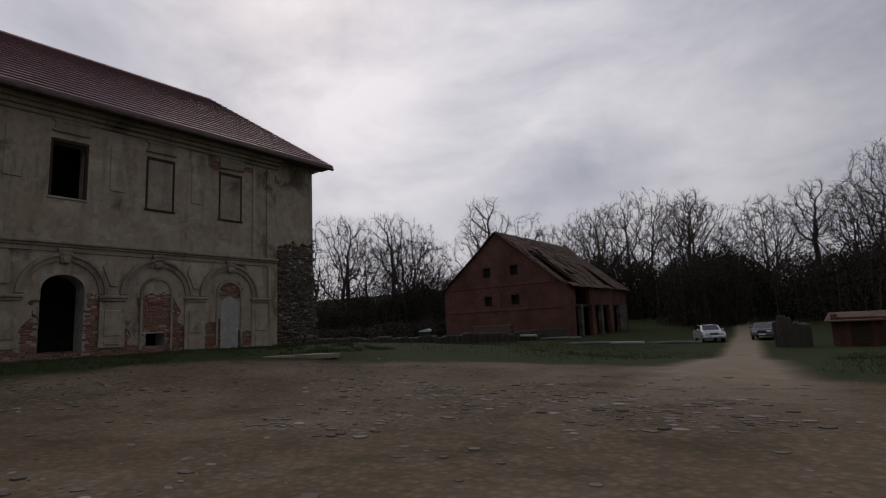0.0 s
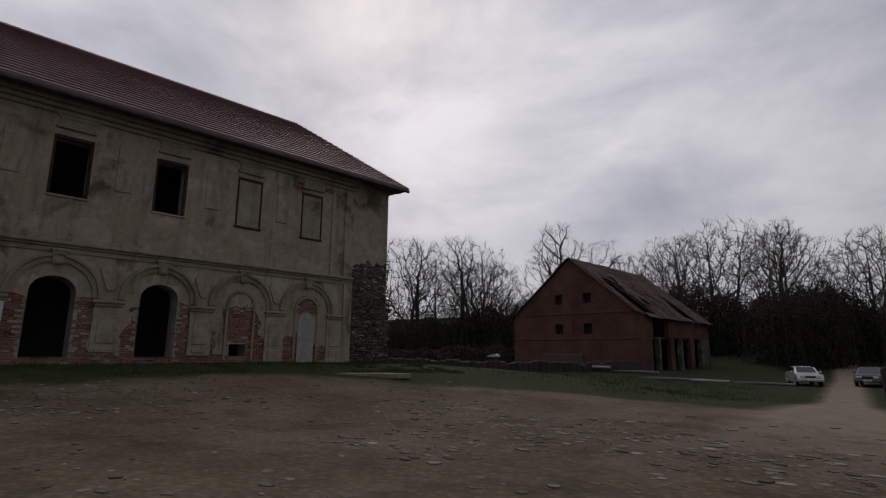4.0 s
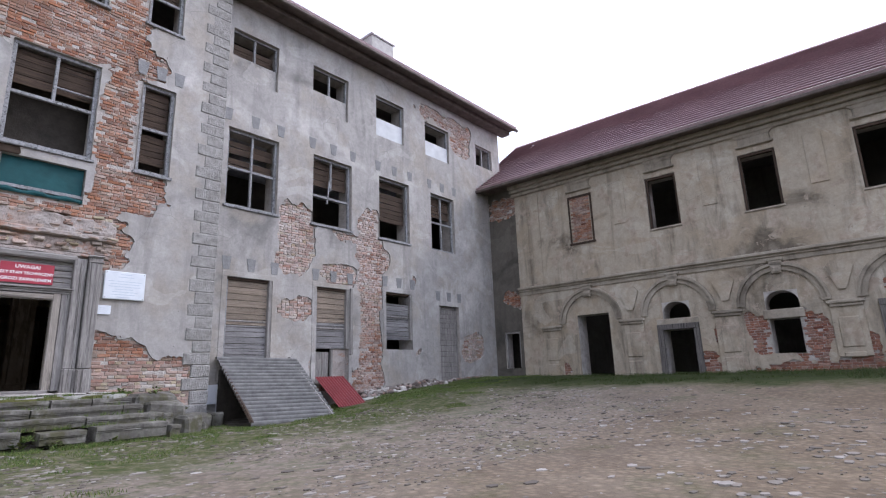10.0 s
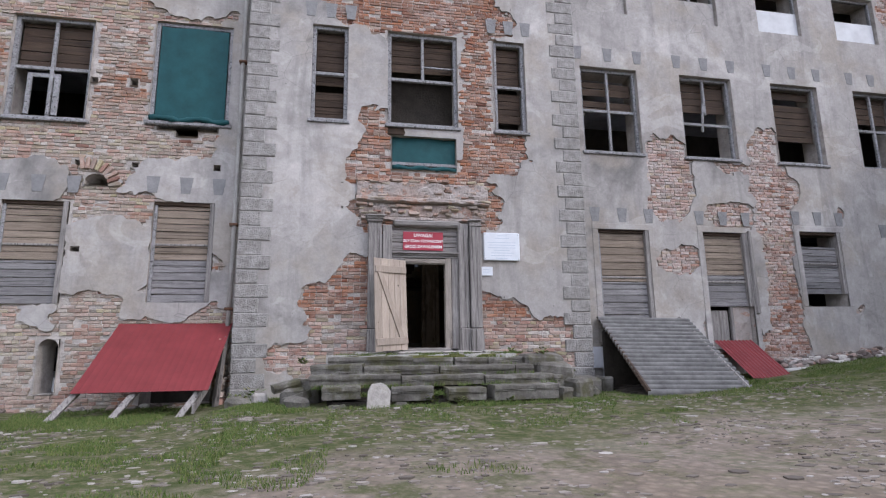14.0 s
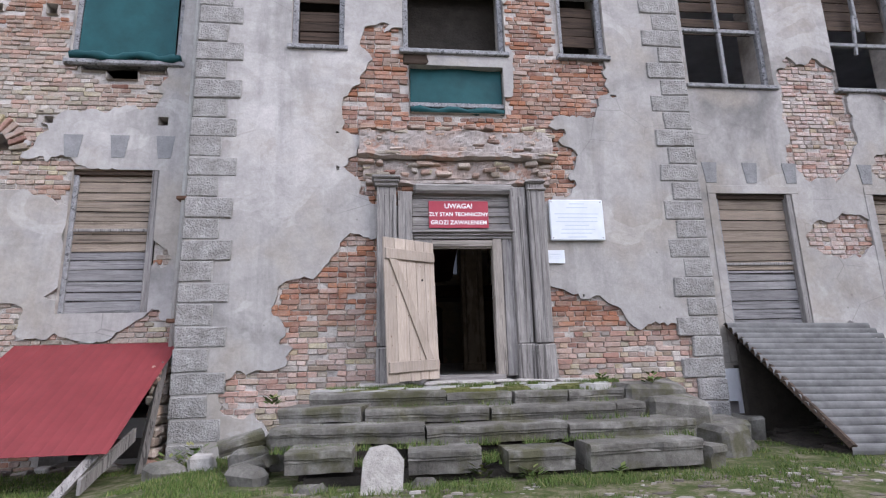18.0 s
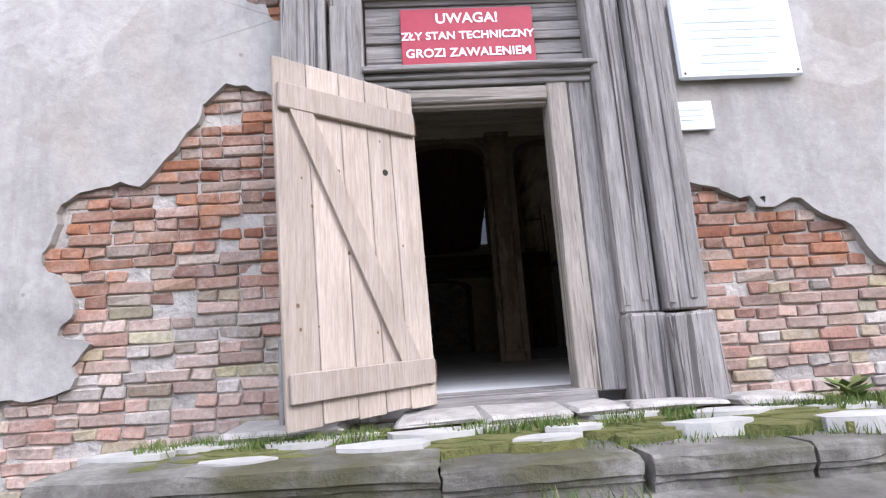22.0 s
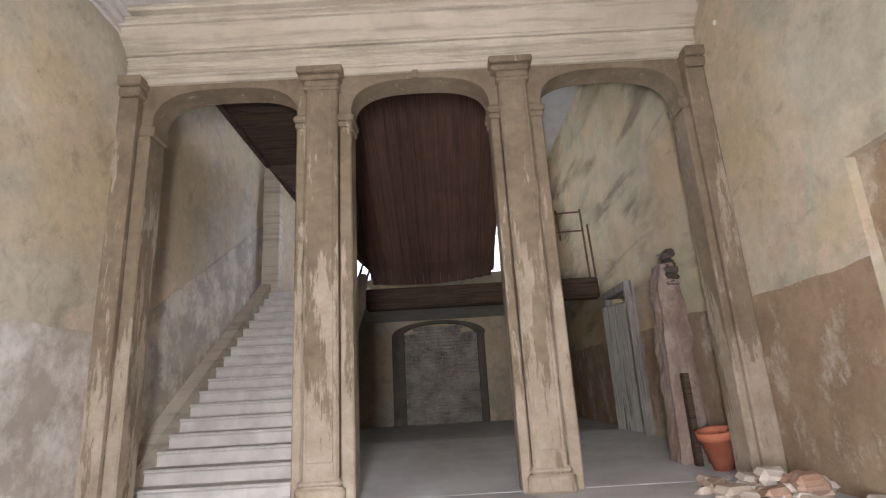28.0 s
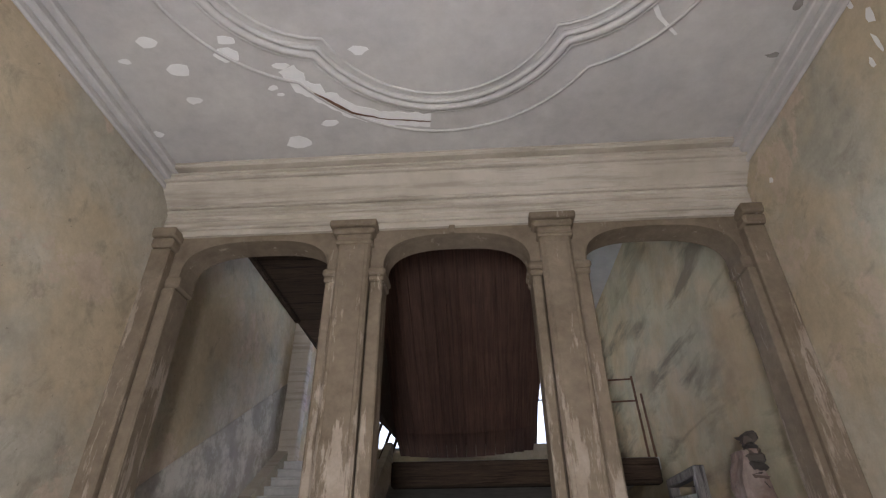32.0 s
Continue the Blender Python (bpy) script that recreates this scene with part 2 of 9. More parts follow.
class Nodes:
    """Short hands for the nodes of one material."""

    def __init__(self, tree, bsdf):
        self.t, self.b = tree, bsdf
        self.pos = tree.nodes.new("ShaderNodeNewGeometry").outputs["Position"]

    def mapped(self, scale=(1, 1, 1), local=False, turn=(0, 0, 0)):
        m = self.t.nodes.new("ShaderNodeMapping")
        m.inputs["Scale"].default_value = scale
        m.inputs["Rotation"].default_value = [math.radians(q) for q in turn]
        src = self.t.nodes.new("ShaderNodeTexCoord").outputs["Object"] if local else self.pos
        self.t.links.new(src, m.inputs["Vector"])
        return m.outputs[0]

    def noise(self, scale, detail=5, rough=0.55, vec=None, distort=0.0):
        n = self.t.nodes.new("ShaderNodeTexNoise")
        n.inputs["Scale"].default_value, n.inputs["Detail"].default_value = scale, detail
        n.inputs["Roughness"].default_value, n.inputs["Distortion"].default_value = rough, distort
        self.t.links.new(vec if vec is not None else self.pos, n.inputs["Vector"])
        return n.outputs[0]

    def cells(self, scale, vec=None, out="Distance", feature="F1"):
        n = self.t.nodes.new("ShaderNodeTexVoronoi")
        n.feature = feature
        n.inputs["Scale"].default_value = scale
        self.t.links.new(vec if vec is not None else self.pos, n.inputs["Vector"])
        return n.outputs[out]

    def ramp(self, value, *stops):
        n = self.t.nodes.new("ShaderNodeValToRGB")
        e = n.color_ramp.elements
        while len(e) < len(stops):
            e.new(0.5)
        for i, (p, c) in enumerate(stops):
            e[i].position = p
            e[i].color = (*c, 1) if isinstance(c, tuple) else (c, c, c, 1)
        self.t.links.new(value, n.inputs[0])
        return n.outputs[0]

    def mix(self, fac, a, b, mode="MIX"):
        n = self.t.nodes.new("ShaderNodeMix")
        n.data_type, n.blend_type = "RGBA", mode
        for value, slot in ((fac, 0), (a, 6), (b, 7)):
            if isinstance(value, tuple):
                n.inputs[slot].default_value = (*value, 1)
            elif isinstance(value, (int, float)):
                n.inputs[slot].default_value = value
            else:
                self.t.links.new(value, n.inputs[slot])
        return n.outputs[2]

    def maths(self, op, a, b=0.0, clamp=False):
        n = self.t.nodes.new("ShaderNodeMath")
        n.operation, n.use_clamp = op, clamp
        for value, slot in ((a, 0), (b, 1)):
            if isinstance(value, (int, float)):
                n.inputs[slot].default_value = value
            else:
                self.t.links.new(value, n.inputs[slot])
        return n.outputs[0]

    def axis(self, which):
        n = self.t.nodes.new("ShaderNodeSeparateXYZ")
        self.t.links.new(self.pos, n.inputs[0])
        return n.outputs[which]

    def rand(self, island=False):
        if island:
            return self.t.nodes.new("ShaderNodeNewGeometry").outputs["Random Per Island"]
        return self.t.nodes.new("ShaderNodeObjectInfo").outputs["Random"]

    def colour(self, c):
        if isinstance(c, tuple):
            self.b.inputs["Base Color"].default_value = (*c, 1)
        else:
            self.t.links.new(c, self.b.inputs["Base Color"])

    def rough(self, r):
        self.t.links.new(r, self.b.inputs["Roughness"])

    def bump(self, height, strength=0.3, distance=0.02):
        n = self.t.nodes.new("ShaderNodeBump")
        n.inputs["Strength"].default_value, n.inputs["Distance"].default_value = strength, distance
        self.t.links.new(height, n.inputs["Height"])
        self.t.links.new(n.outputs[0], self.b.inputs["Normal"])


def plaster_like(light, mid, dark, streak=0.5, warm=None, big=0.35, bump=0.35, flake=None):
    """Old render: broad soft clouds, runs of dirt, patches of another tone, flaked spots, cracks and pits."""
    def build(n):
        a = n.noise(big, 9, 0.6, None, 0.6)
        c = n.ramp(a, (0.34, dark), (0.44, mid), (0.56, mid), (0.66, light))
        cloud = n.noise(big * 3.1, 6, 0.55, n.mapped((1.0, 1.0, 0.7)), 0.8)
        c = n.mix(n.maths("MULTIPLY", n.ramp(cloud, (0.52, 0.0), (0.7, 1.0)), 0.4), c, light)
        st = n.noise(1.0, 6, 0.65, n.mapped((2.0, 2.0, 0.26)), 0.5)
        c = n.mix(n.maths("MULTIPLY", n.ramp(st, (0.5, 0.0), (0.7, 1.0)), streak), c, dark)
        if warm:
            c = n.mix(n.maths("MULTIPLY", n.ramp(n.noise(0.8, 6, 0.6), (0.48, 0.0), (0.62, 1.0)), 0.7), c, warm)
        # trowelled repairs with a hard edge
        fix = n.ramp(n.noise(0.55, 5, 0.5, n.mapped((1.0, 1.0, 1.4)), 1.2), (0.6, 0.0), (0.612, 1.0))
        c = n.mix(n.maths("MULTIPLY", fix, 0.35), c, light)
        fine = n.noise(16, 8, 0.7)
        c = n.mix(0.3, c, n.ramp(fine, (0.25, 0.3), (0.75, 1.0)), "MULTIPLY")
        if flake:
            # the top coat has flaked off and shows the browner coat below
            low = n.ramp(n.noise(1.3, 9, 0.66, None, 0.5), (0.555, 0.0), (0.575, 1.0))
            c = n.mix(n.maths("MULTIPLY", low, 0.75), c, n.ramp(n.noise(5, 6, 0.6), (0.35, flake[0]), (0.65, flake[1])))
        c = n.mix(0.42, c, n.ramp(n.noise(3.4, 9, 0.76, None, 0.4), (0.34, 0.5), (0.58, 1.0), (0.7, 1.15)), "MULTIPLY")
        pits = n.ramp(n.noise(5.5, 6, 0.75), (0.655, 0.0), (0.68, 1.0))
        c = n.mix(n.maths("MULTIPLY", pits, 0.55), c, dark)
        spots = n.ramp(n.cells(2.2, None, "Distance"), (0.03, 1.0), (0.05, 0.0))
        c = n.mix(n.maths("MULTIPLY", spots, 0.5), c, (0.1, 0.09, 0.08))
        crack = n.ramp(n.cells(1.3, n.mapped((1, 1, 1.3)), "Distance", "DISTANCE_TO_EDGE"), (0.0, 1.0), (0.012, 0.0))
        gate = n.ramp(n.noise(0.5, 2), (0.55, 0.0), (0.62, 1.0))
        c = n.mix(n.maths("MULTIPLY", n.maths("MULTIPLY", crack, gate), 0.45), c, (0.1, 0.095, 0.09))
        n.colour(c)
        n.bump(n.mix(0.5, fine, n.noise(2.5, 6, 0.65)), bump, 0.03)
    return build


def brick_like(island, pale=0.5, lime=(0.55, 0.49, 0.44), warm=1.0, least=0.15, red=0.0, foot=None, even=0.05, duller=0.0):
    """Old hand-made bricks: each of its own tone, whole stretches washed with lime or darkened by damp."""
    def build(n):
        r = n.rand(island)
        c = n.ramp(r, (0.0, (0.22, 0.088, 0.056)), (0.2, (0.31, 0.128, 0.07)), (0.45, (0.38, 0.165, 0.088)), (0.65, (0.33, 0.18, 0.12)), (0.8, (0.24, 0.125, 0.092)), (0.9, (0.44, 0.34, 0.27)), (1.0, (0.24, 0.14, 0.11)))
        dull = n.ramp(r, (0.0, (0.33, 0.17, 0.13)), (0.2, (0.44, 0.27, 0.21)), (0.4, (0.5, 0.38, 0.32)), (0.6, (0.38, 0.25, 0.2)), (0.75, (0.45, 0.39, 0.24)), (0.87, (0.33, 0.28, 0.24)), (1.0, (0.58, 0.52, 0.47)))
        part_ = n.ramp(n.noise(0.55, 5, 0.6, None, 0.3), (0.46 - duller, 0.0), (0.56 - duller, 1.0))
        if foot:
            # the lowest courses are of older, duller brick
            part_ = n.maths("MULTIPLY", n.maths("SUBTRACT", n.maths("ADD", foot, n.maths("MULTIPLY", n.maths("SUBTRACT", n.noise(0.8, 4), 0.5), 1.6)), n.axis(2)), 4.0, True)
        c = n.mix(n.maths("MULTIPLY", part_, warm), c, dull)
        if red:
            c = n.mix(red, c, n.ramp(r, (0.0, (0.22, 0.06, 0.042)), (1.0, (0.36, 0.125, 0.085))))
        wash = n.ramp(n.noise(0.9, 7, 0.68, None, 0.5), (0.4, least), (0.58, 1.0))
        spots = n.ramp(n.noise(11, 7, 0.78), (0.36, even), (0.58, 1.0))
        # some bricks shed the lime altogether
        held = n.ramp(n.maths("FRACT", n.maths("MULTIPLY", r, 17.3)), (0.16, 0.15), (0.22, 1.0))
        c = n.mix(n.maths("MULTIPLY", n.maths("MULTIPLY", n.maths("MULTIPLY", wash, spots), held), pale), c, lime)
        c = n.mix(0.7, c, n.ramp(n.noise(34, 7, 0.75), (0.3, 0.35), (0.68, 1.1)), "MULTIPLY")
        c = n.mix(0.6, c, n.ramp(n.maths("FRACT", n.maths("MULTIPLY", r, 7.7)), (0.0, 0.5), (0.4, 0.95), (1.0, 1.15)), "MULTIPLY")
        c = n.mix(n.maths("MULTIPLY", n.ramp(n.noise(3.0, 8, 0.75), (0.56, 0.0), (0.64, 1.0)), 0.6), c, (0.15, 0.125, 0.105))
        n.colour(c)
        n.bump(n.mix(0.5, n.noise(45, 6, 0.7), n.noise(9, 5, 0.7)), 0.8, 0.015)
    return build


def wood_like(light, dark, grain=(1.0, 1.0, 14.0), local=False, boards=False, knots=True):
    """Boards: grain is the stretch of the fibre pattern, small along the fibre; drying cracks run with it."""
    def build(n):
        v = n.mapped(grain, local)
        g = n.noise(3.0, 8, 0.7, v, 0.4)
        c = n.ramp(g, (0.3, dark), (0.7, light))
        c = n.mix(0.5, c, n.ramp(n.noise(1.4, 4, 0.6), (0.3, 0.5), (0.75, 1.0)), "MULTIPLY")
        fibre = n.noise(13.0, 6, 0.7, v, 0.2)
        c = n.mix(0.45, c, n.ramp(fibre, (0.35, 0.45), (0.6, 1.0)), "MULTIPLY")
        split = n.ramp(n.noise(2.2, 4, 0.55, n.mapped(tuple(q * (0.45 if q < 2 else 1.6) for q in grain), local), 0.7), (0.59, 0.0), (0.615, 1.0))
        c = n.mix(n.maths("MULTIPLY", split, 0.75 if knots else 0.0), c, tuple(q * 0.25 for q in dark))
        if boards:
            c = n.mix(0.55, c, n.ramp(n.rand(boards == "island"), (0.0, 0.5), (1.0, 1.0)), "MULTIPLY")
        n.colour(c)
        n.bump(n.mix(0.5, g, fibre), 0.6, 0.01)
    return build


def plain_like(a, b, scale=6.0, bump=0.2, dist=0.01):
    def build(n):
        g = n.noise(scale, 7, 0.65)
        n.colour(n.ramp(g, (0.3, a), (0.7, b)))
        n.bump(n.noise(scale * 5, 5, 0.6), bump, dist)
    return build


PLASTER = material("grey_plaster", plaster_like((0.55, 0.523, 0.495), (0.4, 0.379, 0.358), (0.21, 0.2, 0.19), 0.6, (0.37, 0.33, 0.28), 0.3))
PLASTER_WING = material("wing_plaster", plaster_like((0.58, 0.525, 0.435), (0.45, 0.388, 0.302), (0.15, 0.124, 0.092), 0.8, (0.44, 0.355, 0.255), 0.4, 0.4, ((0.3, 0.235, 0.18), (0.48, 0.4, 0.32))))
# stands in for unlit rooms and the corner's shade; the archway's own tone
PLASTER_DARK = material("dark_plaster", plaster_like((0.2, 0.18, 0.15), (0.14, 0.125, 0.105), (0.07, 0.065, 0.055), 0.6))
TRIM_WING = material("wing_trim", plaster_like((0.47, 0.42, 0.345), (0.37, 0.322, 0.255), (0.16, 0.135, 0.105), 0.6))
BRICK = material("brick", brick_like(False, 0.55, foot=2.0))
BRICKS = material("brickwork", brick_like(True, 0.55, foot=2.0))
BRICK_RED = material("red_brick", brick_like(False, 0.4, (0.42, 0.34, 0.28), 0.45, 0.25, 0.45))
BRICKS_RED = material("red_brickwork", brick_like(True, 0.4, (0.42, 0.34, 0.28), 0.45, 0.25, 0.45))
BRICKS_PINK = material("pinkish_brickwork", brick_like(True, 0.95, (0.6, 0.53, 0.495), 0.75, 0.6, duller=0.03))
BRICK_PINK = material("pinkish_brick", brick_like(False, 0.8, (0.62, 0.54, 0.5), 0.7, 0.45))
BRICKS_PALE = material("limewashed_brickwork", brick_like(True, 0.85, (0.43, 0.39, 0.33), 1.0, 0.35, even=0.3, duller=0.07))
BRICK_PALE = material("limewashed_brick", brick_like(False, 0.85, (0.43, 0.39, 0.33), 1.0, 0.35, even=0.3, duller=0.07))
MORTAR = material("mortar", plain_like((0.28, 0.255, 0.23), (0.52, 0.48, 0.44), 4, 0.9, 0.03))
QUOIN = material("quoin_stone", plain_like((0.19, 0.18, 0.168), (0.38, 0.364, 0.343), 6, 1.0, 0.04))
STONE = material("step_stone", lambda n: (
    n.colour(n.mix(n.maths("MULTIPLY", n.ramp(n.noise(1.7, 6, 0.65), (0.5, 0.0), (0.62, 1.0)), 0.75),
                   n.mix(0.6, n.ramp(n.noise(2.2, 7, 0.65), (0.3, (0.075, 0.069, 0.058)), (0.52, (0.16, 0.15, 0.13)), (0.7, (0.31, 0.295, 0.265))), n.ramp(n.noise(25, 7, 0.75), (0.3, 0.4), (0.7, 1.0)), "MULTIPLY"),
                   (0.06, 0.058, 0.022))),
    n.bump(n.noise(9, 8, 0.7), 0.7, 0.03)))
PALE_STONE = material("pale_stone", plain_like((0.24, 0.222, 0.2), (0.44, 0.415, 0.38), 7, 0.7, 0.02))
WOOD_GREY = material("weathered_wood", wood_like((0.42, 0.395, 0.37), (0.17, 0.155, 0.145), (9, 9, 0.6)))
WOOD_FRAME = material("window_wood", wood_like((0.42, 0.42, 0.43), (0.19, 0.188, 0.19), (5, 5, 5)))
WOOD_BOARD = material("shutter_board", wood_like((0.4, 0.385, 0.38), (0.2, 0.192, 0.19), (0.7, 9, 12), False, "object"))
WOOD_TAN = material("sheltered_shutter_board", wood_like((0.44, 0.36, 0.285), (0.24, 0.19, 0.145), (0.7, 9, 12), False, "object"))
WOOD_JAMB = material("newer_jamb_wood", wood_like((0.46, 0.41, 0.36), (0.25, 0.22, 0.19), (8, 8, 0.6)))
WOOD_RAIL = material("weathered_rail", wood_like((0.42, 0.395, 0.37), (0.17, 0.155, 0.145), (0.6, 9, 9)))
HEAD_WOOD = material("newer_head_wood", wood_like((0.46, 0.41, 0.36), (0.25, 0.22, 0.19), (0.6, 8, 8)))
WOOD_LEAF = material("door_board", wood_like((0.6, 0.51, 0.435), (0.46, 0.375, 0.3), (8, 8, 0.5), False, "object", False))
WOOD_DARK = material("dark_board", wood_like((0.12, 0.08, 0.055), (0.05, 0.034, 0.025), (0.7, 6, 10), False, "object"))
WOOD_SOFFIT = material("soffit_board", wood_like((0.165, 0.088, 0.064), (0.06, 0.033, 0.026), (11, 0.3, 0.3), False, "object", False))
ROOF = material("roof_tile_metal", lambda n: (n.colour(n.mix(0.5, n.ramp(n.noise(0.5, 4), (0.3, (0.43, 0.3, 0.312)), (0.7, (0.55, 0.395, 0.408))), n.ramp(n.noise(9, 5), (0.3, 0.6), (0.7, 1.0)), "MULTIPLY")), n.bump(n.noise(20, 3), 0.1, 0.01)), 0.42, 0.0, 0.45)
GUTTER = material("gutter_wood", plain_like((0.06, 0.045, 0.04), (0.14, 0.11, 0.095), 3, 0.3, 0.01), 0.7)
ZINC = material("zinc", plain_like((0.42, 0.43, 0.44), (0.6, 0.61, 0.62), 3, 0.2, 0.01), 0.5, 0.6)
RED_SHEET = material("red_sheet", plain_like((0.145, 0.022, 0.024), (0.2, 0.033, 0.036), 2.5, 0.15, 0.005), 0.5)
GREY_SHEET = material("grey_sheet", plain_like((0.085, 0.084, 0.082), (0.19, 0.187, 0.182), 3.5, 0.25, 0.01), 0.75, 0.0)
GREEN = material("green_cloth", plain_like((0.004, 0.045, 0.05), (0.008, 0.075, 0.08), 3, 0.2, 0.01), 0.7)
WHITE = material("white_board", plain_like((0.58, 0.61, 0.64), (0.68, 0.71, 0.74), 4, 0.05), 0.5)
PANEL = material("whitish_panel", plain_like((0.42, 0.435, 0.445), (0.58, 0.6, 0.61), 1.5, 0.15), 0.6)
SIGN_RED = material("sign_red", plain_like((0.3, 0.03, 0.05), (0.36, 0.042, 0.062), 5, 0.05), 0.5)
INK = material("sign_ink", None, 0.7)
INK.node_tree.nodes["Principled BSDF"].inputs["Base Color"].default_value = (0.46, 0.52, 0.58, 1)
LETTER = material("sign_letter", None, 0.6)
LETTER.node_tree.nodes["Principled BSDF"].inputs["Base Color"].default_value = (0.8, 0.8, 0.78, 1)
CONCRETE = material("concrete", plain_like((0.3, 0.29, 0.27), (0.45, 0.44, 0.41), 4, 0.4, 0.02))
# hall
def hall_paint(n):
    """Old distemper: grey-green clouds, brown stains, patches rubbed down to a peach coat, fine scratches."""
    c = n.ramp(n.noise(0.75, 8, 0.66, None, 0.4), (0.34, (0.36, 0.335, 0.27)), (0.5, (0.46, 0.42, 0.335)), (0.66, (0.56, 0.52, 0.43)))
    ochre = n.ramp(n.noise(0.5, 6, 0.6), (0.43, 0.0), (0.56, 0.7))
    c = n.mix(ochre, c, (0.55, 0.435, 0.285))
    peach = n.ramp(n.noise(0.85, 8, 0.66, None, 0.3), (0.575, 0.0), (0.6, 0.75))
    c = n.mix(peach, c, n.ramp(n.noise(4, 5), (0.3, (0.52, 0.41, 0.31)), (0.7, (0.62, 0.51, 0.41))))
    stain = n.ramp(n.noise(1.9, 9, 0.74, None, 0.6), (0.54, 0.0), (0.66, 0.5))
    c = n.mix(stain, c, (0.25, 0.225, 0.17))
    c = n.mix(0.45, c, n.ramp(n.noise(6.5, 8, 0.75), (0.3, 0.55), (0.62, 1.0)), "MULTIPLY")
    pits = n.ramp(n.noise(9, 5, 0.7), (0.68, 0.0), (0.7, 0.6))
    c = n.mix(pits, c, (0.2, 0.18, 0.14))
    n.colour(c)
    n.bump(n.noise(11, 8, 0.7), 0.5, 0.02)


HALL_WALL = material("hall_plaster", hall_paint)
STAIR_WALL = material("stained_stair_plaster", lambda n: (
    n.colour(n.mix(n.maths("MULTIPLY", n.ramp(n.noise(1.0, 7, 0.62, n.mapped((1.0, 0.42, 1.9), False, (38, 0, 0)), 0.4), (0.5, 0.0), (0.62, 1.0)), n.ramp(n.noise(0.4, 4), (0.38, 0.25), (0.55, 0.8))),
                   n.mix(0.5, n.mix(n.ramp(n.noise(0.75, 7, 0.62), (0.42, 0.0), (0.6, 1.0)), (0.5, 0.44, 0.3), (0.54, 0.42, 0.26)), n.ramp(n.noise(1.6, 8, 0.7), (0.3, 0.45), (0.62, 1.0)), "MULTIPLY"), (0.19, 0.165, 0.115))),
    n.bump(n.noise(11, 7, 0.65), 0.35, 0.02)))
HALL_DADO = material("hall_dado", lambda n: (
    n.colour(n.mix(n.maths("MULTIPLY", n.ramp(n.noise(1.7, 9, 0.74, n.mapped((1.0, 1.0, 0.7))), (0.52, 0.0), (0.58, 0.85)), n.ramp(n.noise(14, 6, 0.7), (0.35, 0.35), (0.6, 1.0))),
                   n.mix(0.4, n.ramp(n.noise(1.2, 7, 0.68), (0.3, (0.24, 0.165, 0.108)), (0.7, (0.42, 0.31, 0.215))), n.ramp(n.noise(8, 7, 0.75), (0.3, 0.45), (0.65, 1.0)), "MULTIPLY"),
                   n.ramp(n.noise(3.1, 5), (0.3, (0.42, 0.36, 0.29)), (0.7, (0.55, 0.485, 0.41))))),
    n.bump(n.noise(7, 8, 0.7), 0.7, 0.03)))
HALL_CEIL = material("hall_ceiling", lambda n: (
    n.colour(n.mix(0.5, n.ramp(n.noise(0.6, 5), (0.3, (0.47, 0.45, 0.44)), (0.7, (0.6, 0.575, 0.54))), n.ramp(n.noise(4, 7, 0.7), (0.25, 0.6), (0.7, 1.0)), "MULTIPLY")),
    n.bump(n.noise(9, 6), 0.25, 0.01)))
HALL_TRIM = material("hall_cornice", lambda n: (
    n.colour(n.mix(0.5, n.mix(n.ramp(n.noise(1.0, 7, 0.65, n.mapped((0.5, 1.0, 9.0))), (0.5, 0.0), (0.62, 0.65)), n.ramp(n.noise(0.9, 6), (0.3, (0.46, 0.405, 0.33)), (0.7, (0.56, 0.505, 0.43))), (0.31, 0.27, 0.215)), n.ramp(n.noise(3.5, 7, 0.7), (0.25, 0.65), (0.7, 1.0)), "MULTIPLY")),
    n.bump(n.noise(8, 6), 0.2, 0.01)))
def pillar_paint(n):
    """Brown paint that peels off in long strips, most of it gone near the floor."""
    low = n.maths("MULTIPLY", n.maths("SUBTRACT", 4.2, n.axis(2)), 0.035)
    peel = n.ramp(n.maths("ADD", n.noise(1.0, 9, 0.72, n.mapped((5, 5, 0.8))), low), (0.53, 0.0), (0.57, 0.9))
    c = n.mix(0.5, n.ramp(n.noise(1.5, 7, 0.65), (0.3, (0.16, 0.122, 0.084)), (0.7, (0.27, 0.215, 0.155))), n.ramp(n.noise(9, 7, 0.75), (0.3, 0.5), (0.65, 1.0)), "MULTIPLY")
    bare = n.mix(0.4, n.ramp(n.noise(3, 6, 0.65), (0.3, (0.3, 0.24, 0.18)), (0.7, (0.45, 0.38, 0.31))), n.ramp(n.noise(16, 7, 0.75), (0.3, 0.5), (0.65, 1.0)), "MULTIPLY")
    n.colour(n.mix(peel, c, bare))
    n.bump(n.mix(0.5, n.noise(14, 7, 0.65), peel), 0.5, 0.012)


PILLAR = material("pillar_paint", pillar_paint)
FLOOR = material("dusty_floor", plain_like((0.47, 0.48, 0.505), (0.65, 0.66, 0.685), 1.6, 0.3, 0.01))
STAIR = material("stair_stone", plain_like((0.38, 0.37, 0.355), (0.57, 0.555, 0.53), 3, 0.3, 0.01))
CHIP = material("bare_plaster", plain_like((0.76, 0.75, 0.73), (0.84, 0.83, 0.81), 6, 0.3, 0.005))
SOOT = material("soot_stain", plain_like((0.2, 0.18, 0.16), (0.32, 0.3, 0.27), 6, 0.3, 0.005))
CLAY = material("clay", plain_like((0.42, 0.13, 0.08), (0.5, 0.18, 0.11), 6, 0.2, 0.01))
